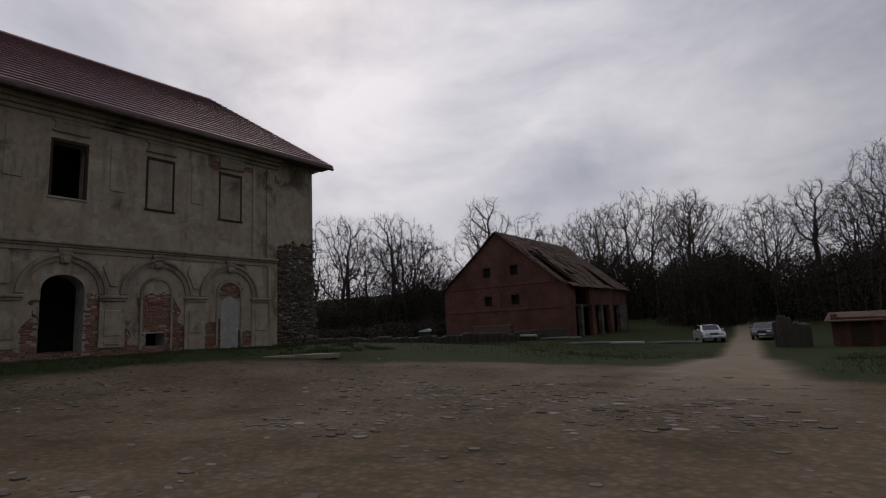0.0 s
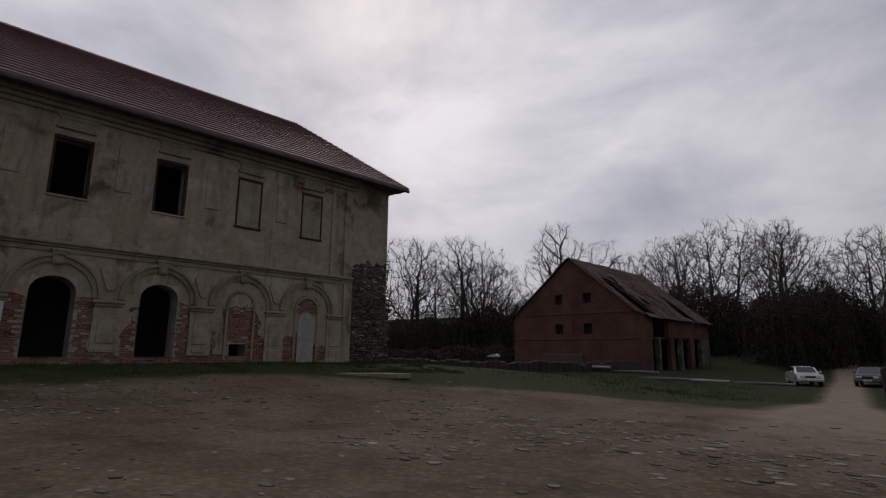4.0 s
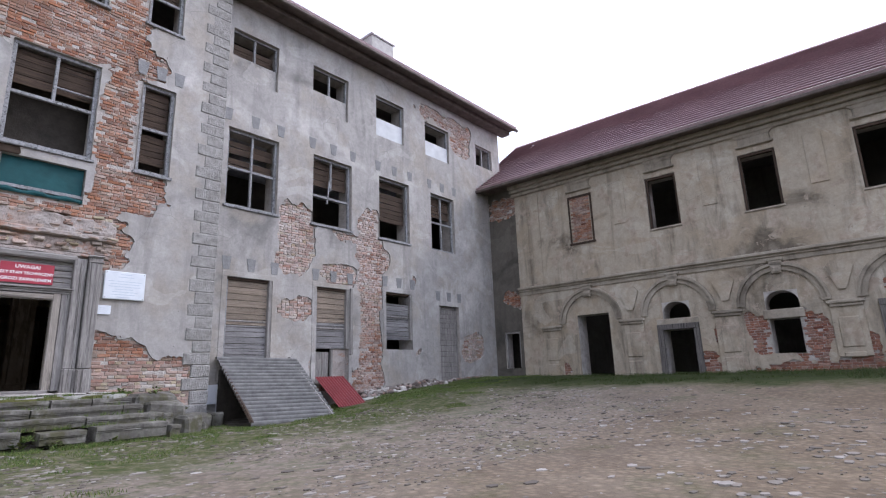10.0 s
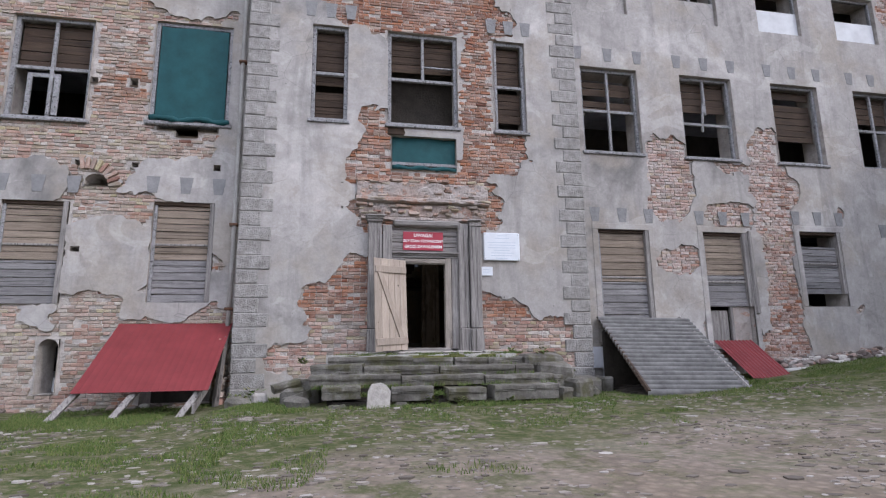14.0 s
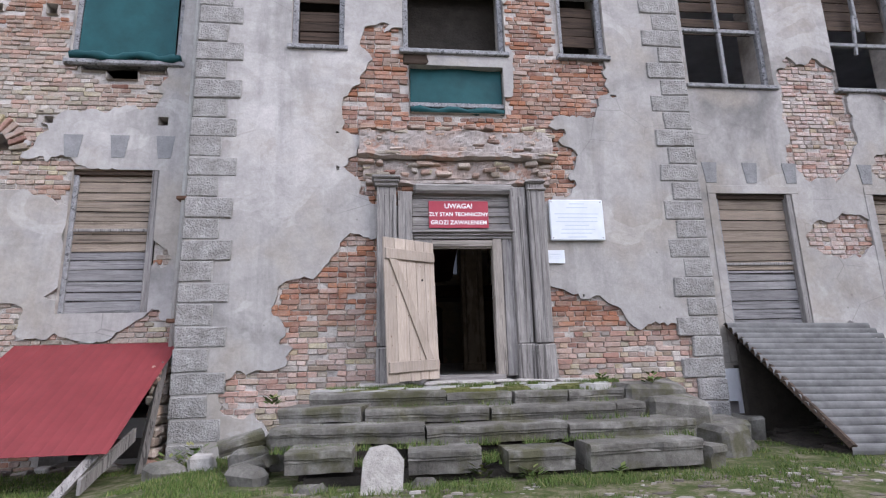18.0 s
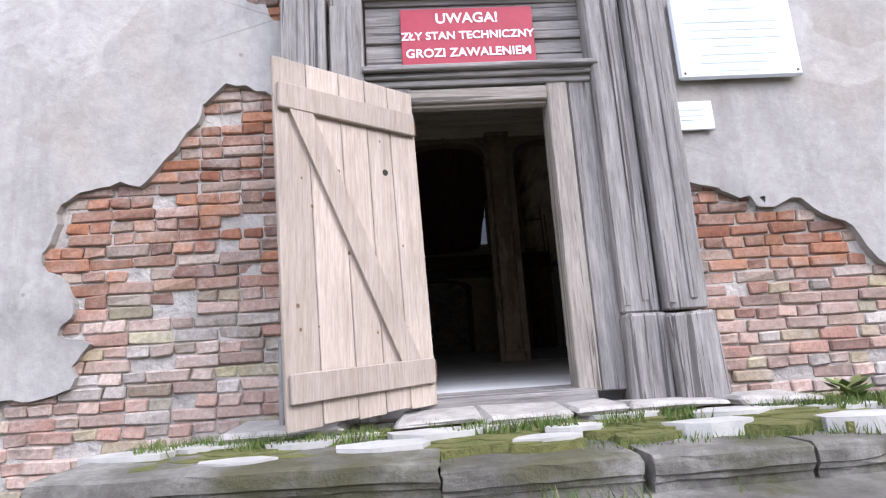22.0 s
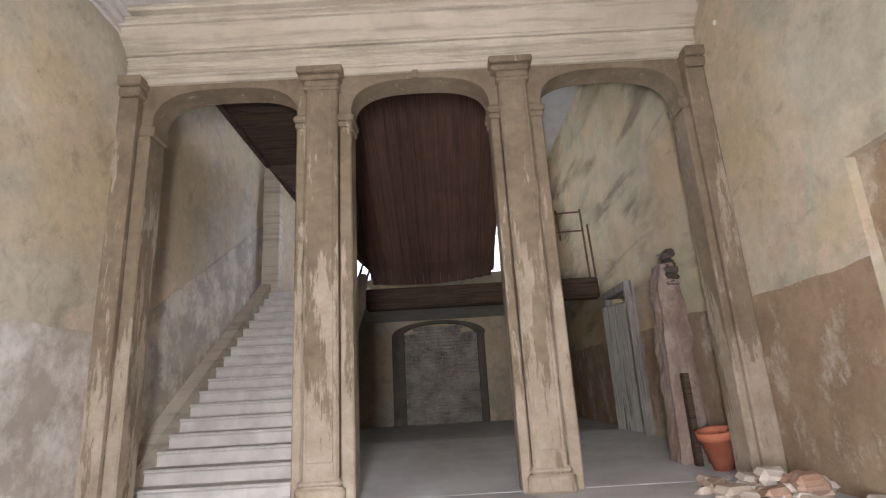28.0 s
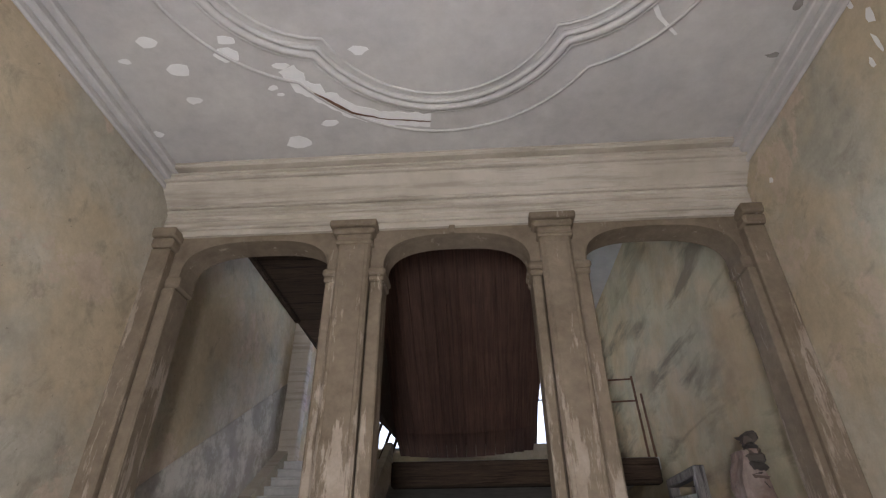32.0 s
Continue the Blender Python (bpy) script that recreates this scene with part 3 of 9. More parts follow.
RUST = material("rusty_iron", plain_like((0.1, 0.05, 0.03), (0.2, 0.11, 0.07), 9, 0.4, 0.01), 0.7, 0.4)
DOOR_PAINT = material("old_door_paint", wood_like((0.5, 0.5, 0.47), (0.3, 0.29, 0.26), (6, 6, 0.6)))
# grounds
BARK = material("bark", plain_like((0.035, 0.03, 0.026), (0.085, 0.075, 0.065), 4, 0.5, 0.03))
TWIG = material("twig", plain_like((0.05, 0.042, 0.036), (0.095, 0.082, 0.07), 3, 0.1))
LEAF = material("leaf", plain_like((0.028, 0.026, 0.018), (0.058, 0.052, 0.036), 2, 0.1))
# blades toned darker than BLADE, for the wing's foot and the barn field
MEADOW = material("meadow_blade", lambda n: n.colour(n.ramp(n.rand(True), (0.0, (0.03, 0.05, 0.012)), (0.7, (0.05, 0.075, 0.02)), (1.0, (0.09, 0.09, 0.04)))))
BLADE = material("grass_blade", lambda n: n.colour(n.ramp(n.rand(True), (0.0, (0.05, 0.09, 0.018)), (0.6, (0.09, 0.14, 0.032)), (1.0, (0.19, 0.18, 0.075)))))
COBBLE = material("cobble", lambda n: (n.colour(n.mix(0.4, n.ramp(n.rand(True), (0.0, (0.1, 0.085, 0.07)), (0.6, (0.22, 0.19, 0.162)), (0.9, (0.31, 0.28, 0.25)), (1.0, (0.44, 0.41, 0.38))), n.ramp(n.noise(12, 6), (0.3, 0.5), (0.7, 1.0)), "MULTIPLY")), n.bump(n.noise(30, 5), 0.4, 0.01)))
RUBBLE = material("rubble", lambda n: (n.colour(n.mix(0.6, n.ramp(n.rand(True), (0.0, (0.13, 0.1, 0.09)), (0.35, (0.2, 0.17, 0.15)), (0.6, (0.3, 0.27, 0.24)), (0.75, (0.28, 0.16, 0.12)), (0.85, (0.4, 0.37, 0.34)), (1.0, (0.6, 0.57, 0.52))), n.ramp(n.noise(18, 6, 0.7), (0.3, 0.5), (0.7, 1.0)), "MULTIPLY")), n.bump(n.noise(14, 6), 0.5, 0.02)))
FIELDSTONE = material("fieldstone", lambda n: (n.colour(n.mix(0.5, n.ramp(n.rand(True), (0.0, (0.05, 0.043, 0.037)), (0.5, (0.1, 0.085, 0.072)), (0.85, (0.15, 0.105, 0.08)), (1.0, (0.2, 0.18, 0.155))), n.ramp(n.noise(8, 6), (0.3, 0.5), (0.7, 1.0)), "MULTIPLY")), n.bump(n.noise(14, 6), 0.6, 0.03)))
BARN_BRICK = material("barn_brick", lambda n: (n.colour(n.mix(0.5, n.ramp(n.noise(0.5, 6, 0.65), (0.3, (0.085, 0.042, 0.034)), (0.5, (0.15, 0.066, 0.05)), (0.72, (0.2, 0.1, 0.078))), n.ramp(n.noise(5, 6), (0.3, 0.55), (0.7, 1.0)), "MULTIPLY")), n.bump(n.noise(6, 6), 0.4, 0.03)))
BARN_TILE = material("barn_tile", plain_like((0.065, 0.045, 0.035), (0.17, 0.105, 0.075), 1.6, 0.5, 0.04))
CAR_SILVER = material("car_silver", plain_like((0.62, 0.64, 0.67), (0.66, 0.68, 0.71), 2, 0.0), 0.25, 0.5, 0.5)
CAR_DARK = material("car_blue", plain_like((0.1, 0.115, 0.14), (0.12, 0.135, 0.16), 2, 0.0), 0.25, 0.4, 0.5)
CAR_GLASS = material("car_glass", plain_like((0.02, 0.024, 0.028), (0.03, 0.034, 0.038), 2, 0.0), 0.08, 0.0, 0.6)
RUBBER = material("rubber", plain_like((0.015, 0.015, 0.015), (0.03, 0.03, 0.03), 5, 0.1), 0.8)
LIGHT_GLASS = material("lamp_glass", plain_like((0.6, 0.6, 0.6), (0.7, 0.7, 0.7), 5, 0.0), 0.15)
BIN_GREEN = material("bin_plastic", plain_like((0.02, 0.035, 0.025), (0.035, 0.055, 0.04), 3, 0.05), 0.5)


def ground_build(n):
    x, y = n.axis(0), n.axis(1)
    wob = n.maths("MULTIPLY", n.maths("SUBTRACT", n.noise(0.16, 6, 0.6), 0.5), 6.0)
    wob2 = n.maths("MULTIPLY", n.maths("SUBTRACT", n.noise(1.3, 5, 0.65), 0.5), 1.6)
    jit = n.maths("ADD", wob, wob2)
    dirt = n.ramp(n.noise(0.45, 7, 0.62), (0.3, (0.15, 0.106, 0.066)), (0.5, (0.232, 0.172, 0.115)), (0.72, (0.31, 0.243, 0.175)))
    dirt = n.mix(n.maths("MULTIPLY", n.ramp(n.noise(0.3, 5, 0.6), (0.54, 0.0), (0.7, 1.0)), 0.5), dirt, (0.27, 0.185, 0.135))
    # greyer and stonier towards the house
    dirt = n.mix(n.maths("MULTIPLY", n.maths("DIVIDE", n.maths("ADD", n.maths("ADD", y, jit), 16.0), 9.0, True), 0.45), dirt, n.ramp(n.noise(0.6, 7, 0.65), (0.3, (0.2, 0.168, 0.14)), (0.5, (0.275, 0.238, 0.208)), (0.7, (0.35, 0.312, 0.28))))
    # pale and trodden hard before the steps
    dirt = n.mix(n.maths("DIVIDE", n.maths("ADD", n.maths("ADD", y, jit), 10.5), 4.5, True), dirt, n.ramp(n.noise(0.7, 8, 0.68), (0.3, (0.195, 0.156, 0.122)), (0.5, (0.3, 0.25, 0.208)), (0.7, (0.41, 0.355, 0.31))))
    pebble = n.cells(9.0, None, "Color")
    edge = n.ramp(n.cells(9.0, None, "Distance"), (0.2, 1.0), (0.55, 0.45))
    dirt = n.mix(0.3, dirt, n.ramp(pebble, (0.2, 0.55), (0.8, 1.0)), "MULTIPLY")
    dirt = n.mix(0.5, dirt, edge, "MULTIPLY")
    dirt = n.mix(0.4, dirt, n.ramp(n.noise(22, 6, 0.7), (0.25, 0.45), (0.75, 1.0)), "MULTIPLY")
    grass = n.ramp(n.noise(4.5, 9, 0.76), (0.36, (0.045, 0.062, 0.018)), (0.48, (0.075, 0.09, 0.032)), (0.56, (0.15, 0.135, 0.085)), (0.7, (0.23, 0.2, 0.155)))
    grass = n.mix(0.5, grass, n.ramp(n.noise(35, 5, 0.7), (0.25, 0.4), (0.75, 1.0)), "MULTIPLY")
    # darkness beyond the yard and by the wing is put into the grass colour
    dark_grass = n.maths("MAXIMUM", n.maths("DIVIDE", n.maths("SUBTRACT", -10.0, n.maths("ADD", y, jit)), 6.0, True), n.maths("DIVIDE", n.maths("SUBTRACT", n.maths("ADD", x, jit), 11.0), 3.0, True))
    grass = n.mix(n.maths("MULTIPLY", dark_grass, 0.92), grass, n.ramp(n.noise(3.0, 7, 0.7), (0.3, (0.012, 0.022, 0.005)), (0.7, (0.038, 0.05, 0.014))))
    # bare yard: a rounded field of dirt, and the track that leaves it
    def band(value, lo, hi, soft):
        a = n.maths("DIVIDE", n.maths("SUBTRACT", n.maths("ADD", value, jit), lo), soft, True)
        b = n.maths("DIVIDE", n.maths("SUBTRACT", hi, n.maths("ADD", value, jit)), soft, True)
        return n.maths("MULTIPLY", a, b)
    # the far edge bends towards the house at both ends
    bend = n.maths("ADD", n.maths("MULTIPLY", n.maths("MAXIMUM", n.maths("SUBTRACT", x, 6.0), 0.0), 1.1), n.maths("MINIMUM", n.maths("MULTIPLY", n.maths("MAXIMUM", n.maths("SUBTRACT", 0.3, x), 0.0), 1.2), 4.0))
    far_edge = band(n.maths("SUBTRACT", y, bend), YARD[0], 500.0, 1.3)
    # towards the house the grass reaches out further beside the steps
    near_y = n.maths("ADD", y, n.maths("MINIMUM", n.maths("MULTIPLY", n.maths("MAXIMUM", n.maths("SUBTRACT", 3.5, x), 0.0), 0.45), 3.2))
    yard = n.maths("MULTIPLY", n.maths("MULTIPLY", far_edge, band(near_y, -500.0, YARD[1], 1.6)), band(x, YARD[2], YARD[3], 1.2))
    side = n.maths("SUBTRACT", x, n.maths("ADD", n.maths("MULTIPLY", n.maths("ADD", y, 27.0), TRACK[0]), TRACK[1]))
    run = n.maths("DIVIDE", n.maths("SUBTRACT", n.maths("ADD", 1.5, n.maths("MULTIPLY", n.maths("MAXIMUM", n.maths("ADD", y, 36.0), 0.0), 0.05)), n.maths("ABSOLUTE", n.maths("ADD", side, n.maths("MULTIPLY", jit, 0.12)))), 0.8, True)
    track = n.maths("MULTIPLY", run, n.maths("DIVIDE", n.maths("SUBTRACT", -22.5, n.maths("ADD", y, jit)), 5.0, True))
    bare = n.maths("MAXIMUM", yard, track)
    tuft = n.ramp(n.noise(0.7, 7, 0.68), (0.52, 1.0), (0.63, 0.55))
    worn = n.maths("DIVIDE", n.maths("ADD", near_y, 9.5), 4.0, True)
    sprout = n.maths("MULTIPLY", worn, n.ramp(n.noise(1.9, 9, 0.75), (0.49, 0.0), (0.57, 0.75)))
    tuft = n.maths("MULTIPLY", tuft, n.maths("SUBTRACT", 1.0, sprout))
    dirt = n.mix(n.maths("MULTIPLY", track, 0.85), dirt, n.ramp(n.noise(1.2, 6, 0.6), (0.3, (0.25, 0.195, 0.14)), (0.7, (0.34, 0.28, 0.215))))
    n.colour(n.mix(n.maths("MAXIMUM", n.maths("MULTIPLY", bare, tuft), track), grass, dirt))
    n.bump(n.mix(0.5, n.noise(6, 7, 0.7), edge), 0.7, 0.05)


YARD = (-30.6, -3.7, -30.0, 12.9)
TRACK = (-0.157, -0.4)
GROUND = material("yard_ground", ground_build, 0.95, 0.0, 0.15)

# glass tinted near-black, added to dim the daylight from the stair window
DIM_GLASS = material("dim_glass", None, 0.4)
DIM_GLASS.node_tree.nodes["Principled BSDF"].inputs["Base Color"].default_value = (0.05, 0.052, 0.056, 1)
DIM_GLASS.node_tree.nodes["Principled BSDF"].inputs["Transmission Weight"].default_value = 1.0
MOSS = material("moss", plain_like((0.07, 0.085, 0.022), (0.16, 0.15, 0.055), 7, 0.8, 0.03))
KNOT = material("wood_knot", plain_like((0.13, 0.085, 0.055), (0.2, 0.135, 0.09), 20, 0.2))
# near-black: the dark of rooms, cellar entry and latch hole; also the steps' core
DARK_FILL = material("dark_fill", plain_like((0.02, 0.017, 0.014), (0.045, 0.038, 0.03), 5, 0.6, 0.03))
STUB = material("reddish_plaster", plaster_like((0.42, 0.34, 0.3), (0.3, 0.215, 0.18), (0.15, 0.1, 0.08), 0.6, (0.36, 0.31, 0.28), 1.5))
DRY_SAND = material("dry_sand", plain_like((0.27, 0.23, 0.16), (0.38, 0.33, 0.24), 4, 0.5, 0.02))
LIME_RUBBLE = material("limewashed_rubble", plain_like((0.13, 0.122, 0.115), (0.42, 0.4, 0.38), 2.5, 0.6, 0.02))
PALE_DADO = material("pale_dado", lambda n: (
    n.colour(n.mix(n.ramp(n.noise(1.6, 8, 0.7), (0.45, 0.0), (0.62, 1.0)), n.ramp(n.noise(1.2, 6), (0.3, (0.3, 0.265, 0.23)), (0.7, (0.42, 0.375, 0.33))), n.ramp(n.noise(4, 5), (0.3, (0.54, 0.52, 0.49)), (0.7, (0.66, 0.64, 0.61))))),
    n.bump(n.noise(7, 8, 0.7), 0.6, 0.02)))
WOOD_WEATHER = material("dark_weathered_wood", wood_like((0.22, 0.2, 0.185), (0.1, 0.09, 0.082), (8, 8, 0.7)))
VOUSSOIR = material("voussoir_stone", plain_like((0.17, 0.17, 0.172), (0.26, 0.258, 0.256), 5, 0.7, 0.02))


# ---- the lie of the land ----
def smooth(t):
    t = min(max(t, 0.0), 1.0)
    return t * t * (3 - 2 * t)


def land(x, y):
    far = 6.0 * smooth((-y - 35.0) / 15.0)
    z = 0.04 + 0.84 * smooth((x - 4.0 - far) / (12.5 - far)) - 0.95 * smooth((-y - 28.0) / 20.0)
    z += 0.08 * smooth((y + 5.0) / 2.5) + 2.2 * smooth((-y - 66.0) / 40.0) + 0.5 * smooth((-x - 2.0) / 8.0) * smooth((-y - 26.0) / 6.0) - 0.13 * smooth((-x - 3.2) / 1.5) * smooth((y + 6.0) / 3.0)
    z += 10.0 * smooth((math.hypot(x, y + 15.0) - 104.0) / 44.0) * smooth((-y - 40.0) / 40.0)
    return z + 0.05 * noise.noise((x * 0.35, y * 0.35, 0.0)) + 0.02 * noise.noise((x * 1.3, y * 1.3, 5.0))


def sheet(xs, ys):
    g = Shape()
    n = len(xs)
    g.v = [(x, y, land(x, y)) for y in ys for x in xs]
    g.f = [(j * n + i, j * n + i + 1, (j + 1) * n + i + 1, (j + 1) * n + i) for j in range(len(ys) - 1) for i in range(n - 1)]
    return g


def spread(lo, a, b, hi, step):
    out = [lo, lo * 0.5 + a * 0.5, a - 60, a - 25, a - 10]
    out += [a + step * k for k in range(int((b - a) / step) + 1)]
    return out + [b + 10, b + 30, b + 70, hi * 0.5 + b * 0.5, hi]


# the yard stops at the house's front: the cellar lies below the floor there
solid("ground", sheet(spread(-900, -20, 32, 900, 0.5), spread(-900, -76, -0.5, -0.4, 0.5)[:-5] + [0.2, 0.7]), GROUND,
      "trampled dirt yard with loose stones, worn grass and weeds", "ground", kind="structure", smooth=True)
solid("ground", Shape().box(-900, -40, 0.7, 900, -0.5, 0.0).box(40, 900, 0.7, 900, -0.5, 0.6).box(-40, 40, 60, 900, -0.5, 0.2), GROUND, "rough grass land behind the house", "ground", kind="structure")


# ---- walls with openings, fallen plaster and bricks ----
def lattice(u, v, scale, seed):
    """Smooth random values, one for each (u, v)."""
    tab = np.random.RandomState(seed).rand(128, 128)
    a, b = u * scale + 40.0, v * scale + 40.0
    i, j = np.floor(a).astype(int), np.floor(b).astype(int)
    s, t = a - i, b - j
    s, t = s * s * (3 - 2 * s), t * t * (3 - 2 * t)
    i, j, i1, j1 = i % 128, j % 128, (i + 1) % 128, (j + 1) % 128
    return (tab[i, j] * (1 - s) + tab[i1, j] * s) * (1 - t) + (tab[i, j1] * (1 - s) + tab[i1, j1] * s) * t - 0.5


class Patches:
    """Where the plaster is gone: below zero inside the patches (cu, cv, ru, rv)."""

    def __init__(self, patches, seed, amp=0.5, keeps=()):
        self.p, self.seed, self.amp, self.keeps = patches, seed, amp, keeps

    def __call__(self, u, v):
        u, v = np.asarray(u, float), np.asarray(v, float)
        d = np.full(u.shape, 9.0)
        for cu, cv, ru, rv in self.p:
            q = (np.abs((u - cu) / ru) ** 3 + np.abs((v - cv) / rv) ** 3) ** (1 / 3) - 1
            d = np.minimum(d, q * min(ru, rv))
        rag = lattice(u, v, 1.3, self.seed) * 1.0 + lattice(u, v, 3.7, self.seed + 1) * 0.5 + lattice(u, v, 9.0, self.seed + 2) * 0.34 + lattice(u, v, 19.0, self.seed + 3) * 0.2
        d = d + self.amp * rag
        # islands of plaster left standing
        for cu, cv, ru, rv in self.keeps:
            q = 1 - (np.abs((u - cu) / ru) ** 4 + np.abs((v - cv) / rv) ** 4) ** (1 / 4)
            d = np.maximum(d, q * min(ru, rv) + 0.3 * rag)
        return d


def cuts(lo, hi, marks, step):
    out = sorted({round(m, 4) for m in marks if lo <= m <= hi} | {lo, hi})
    full = []
    for a, b in zip(out, out[1:]):
        n = max(1, int(round((b - a) / step)))
        full += [a + (b - a) * k / n for k in range(n)]
    return full + [hi]


def inside(openings, u, v):
    return any(a < u < b and c < v < d for a, b, c, d, *_ in openings)


def wall_body(u0, u1, v0, v1, openings, front, back):
    """The masonry: faces in front and behind, and the reveals of its openings (u0, u1, v0, v1, rise of the arched head)."""
    g = Shape()
    us = cuts(u0, u1, [m for o in openings for m in o[:2]], 50)
    vs = cuts(v0, v1, [m for o in openings for m in o[2:4]], 50)
    for a, b in zip(us, us[1:]):
        for c, d in zip(vs, vs[1:]):
            if not inside(openings, (a + b) / 2, (c + d) / 2):
                for y in (front, back):
                    g.add([(a, y, c), (b, y, c), (b, y, d), (a, y, d)], [(0, 1, 2, 3)])
    g.add([(u0, 0, v0), (u0, back, v0), (u0, back, v1), (u0, 0, v1), (u1, 0, v0), (u1, back, v0), (u1, back, v1), (u1, 0, v1)], [(0, 1, 2, 3), (4, 5, 6, 7), (3, 2, 6, 7)])
    for a, b, c, d, *rise in openings:
        g.add([(a, 0, c), (a, back, c), (a, back, d), (a, 0, d)], [(0, 1, 2, 3)])
        g.add([(b, 0, c), (b, back, c), (b, back, d), (b, 0, d)], [(0, 1, 2, 3)])
        g.add([(a, 0, c), (a, back, c), (b, back, c), (b, 0, c)], [(0, 1, 2, 3)])
        g.add([(a, 0, d), (a, back, d), (b, back, d), (b, 0, d)], [(0, 1, 2, 3)])
        if rise and rise[0] > 0:
            h, m, r = d - rise[0], (a + b) / 2, (b - a) / 2
            for k in range(12):
                p, q = math.pi * k / 12, math.pi * (k + 1) / 12
                g.prism([(m + r * math.cos(p), h + rise[0] * math.sin(p)), (m + r * math.cos(q), h + rise[0] * math.sin(q)), (m + r * math.cos(q), d + 0.001), (m + r * math.cos(p), d + 0.001)], 0.001, back)
    return g


def plaster_skin(u0, u1, v0, v1, openings, field, thick, step=0.1):
    """The plaster coat in front of the masonry, cut away along the patches' outline."""
    g = Shape()
    us = np.array(cuts(u0, u1, [m for o in openings for m in o[:2]], step))
    vs = np.array(cuts(v0, v1, [m for o in openings for m in o[2:4]], step))
    F = field(*np.meshgrid(us, vs, indexing="ij"))
    low = 0.012 * lattice(*np.meshgrid(us, vs, indexing="ij"), 0.8, 3)
    open_cell = np.zeros((len(us) - 1, len(vs) - 1), bool)
    mu, mv = (us[1:] + us[:-1]) / 2, (vs[1:] + vs[:-1]) / 2
    for a, b, c, d, *_ in openings:
        open_cell |= ((mu > a) & (mu < b))[:, None] & ((mv > c) & (mv < d))[None]
    for i in range(len(us) - 1):
        for j in range(len(vs) - 1):
            if open_cell[i, j]:
                continue
            ring = [(us[i], vs[j], F[i, j]), (us[i + 1], vs[j], F[i + 1, j]), (us[i + 1], vs[j + 1], F[i + 1, j + 1]), (us[i], vs[j + 1], F[i, j + 1])]
            if all(p[2] < 0 for p in ring):
                continue
            keep, cross = [], []
            for k in range(4):
                p, q = ring[k], ring[(k + 1) % 4]
                if p[2] >= 0:
                    keep.append(p[:2])
                if (p[2] >= 0) != (q[2] >= 0):
                    s = p[2] / (p[2] - q[2])
                    c = (p[0] + s * (q[0] - p[0]), p[1] + s * (q[1] - p[1]))
                    keep.append(c)
                    cross.append(c)
            g.add([(a, 0.0, b) for a, b in keep], [tuple(range(len(keep)))])
            if len(cross) == 2:
                (a, b), (c, d) = cross
                g.add([(a, 0, b), (c, 0, d), (c, thick, d), (a, thick, b)], [(0, 1, 2, 3)])
    return g


def brick_places(u0, u1, v0, v1, openings, field, rng, reach=0.03):
    """Centre, length of each brick of a bond that shows in the patches."""
    out = []
    rows = int((v1 - v0) / 0.08)
    for r in range(rows):
        v = v0 + (r + 0.5) * 0.08
        size = 0.27 if r % 2 else 0.14
        u = u0 + (0.07 if r % 2 else 0.0)
        line = []
        while u < u1:
            length = size if rng.random() > 0.12 else 0.41 - size
            line.append((u + length / 2, length))
            u += length
        near = field(np.array([p[0] for p in line]), np.full(len(line), v))
        for (c, length), f in zip(line, near):
            if f < reach and rng.random() > 0.045 and not any(a - length * 0.45 < c < b + length * 0.45 and p - 0.04 < v < q + 0.03 for a, b, p, q, *_ in openings):
                out.append((c, v, length))
    return out


def lay_bricks(owner, places, near, rng, depth=0.03, one=BRICK, many=BRICKS):
    """Bricks inside the stretch near = (u0, u1, v0, v1) become objects, the others one part."""
    kinds = {}
    for key in (0.27, 0.14):
        for k in range(4):
            s = Shape().soft(-key / 2 + 0.004, key / 2 - 0.004, 0, 0.06, -0.0365, 0.0365, 0.009, 0.008)
            kinds[key, k] = s.mesh("brick", one)
    rest, count = Shape(), 0
    for u, v, length in places:
        d = depth + rng.uniform(-0.008, 0.01) + (rng.uniform(0.0, 0.012) if rng.random() < 0.15 else 0.0)
        if near and near[0] < u < near[1] and near[2] < v < near[3] and count < 300:
            key = min((0.27, 0.14), key=lambda q: abs(q - length))
            ob = new("brick", kinds[key, rng.randrange(4)])
            ob.parent = owner
            ob.matrix_basis = pose(u, d, v, rng.uniform(-3, 3), rng.uniform(-1.5, 1.5), rng.uniform(-3, 3)) @ Matrix.Diagonal((length / key, 1, 1, 1))
            count += 1
        else:
            rest.soft(u - length / 2 + 0.005, u + length / 2 - 0.005, d, d + 0.06, v - 0.0365, v + 0.0365, 0.009, 0.008)
    if rest.v:
        tagged(part("brickwork", rest, many, owner), kind="stuff")


def house_wall(name, label, u0, u1, v0, v1, openings, patches, seed, at, plaster=PLASTER, back=0.75, near=None, amp=0.5, keeps=(), one=BRICK, many=BRICKS):
    field = Patches(patches, seed, amp, keeps)
    ob = solid(name, wall_body(u0, u1, v0, v1, openings, 0.058, back), MORTAR, label, "wall", at, kind="structure")
    part("plaster", plaster_skin(u0, u1, v0, v1, openings, field, 0.06, 0.065 if u1 < 5 else 0.09), plaster, ob)
    rng = random.Random(seed)
    lay_bricks(ob, brick_places(u0, u1, v0, v1, openings, field, rng), near, rng, 0.036, one, many)
    return ob


FLOOR_Z = 1.1
TOP = 13.2
MAIN = pose(0, 0, 0)
RIGHT = pose(0, 0.42, 0)
LEFT = pose(0, 0.55, 0)
WING = pose(17.34, 0.41, 0, 0, 0, -90 + 1.4)

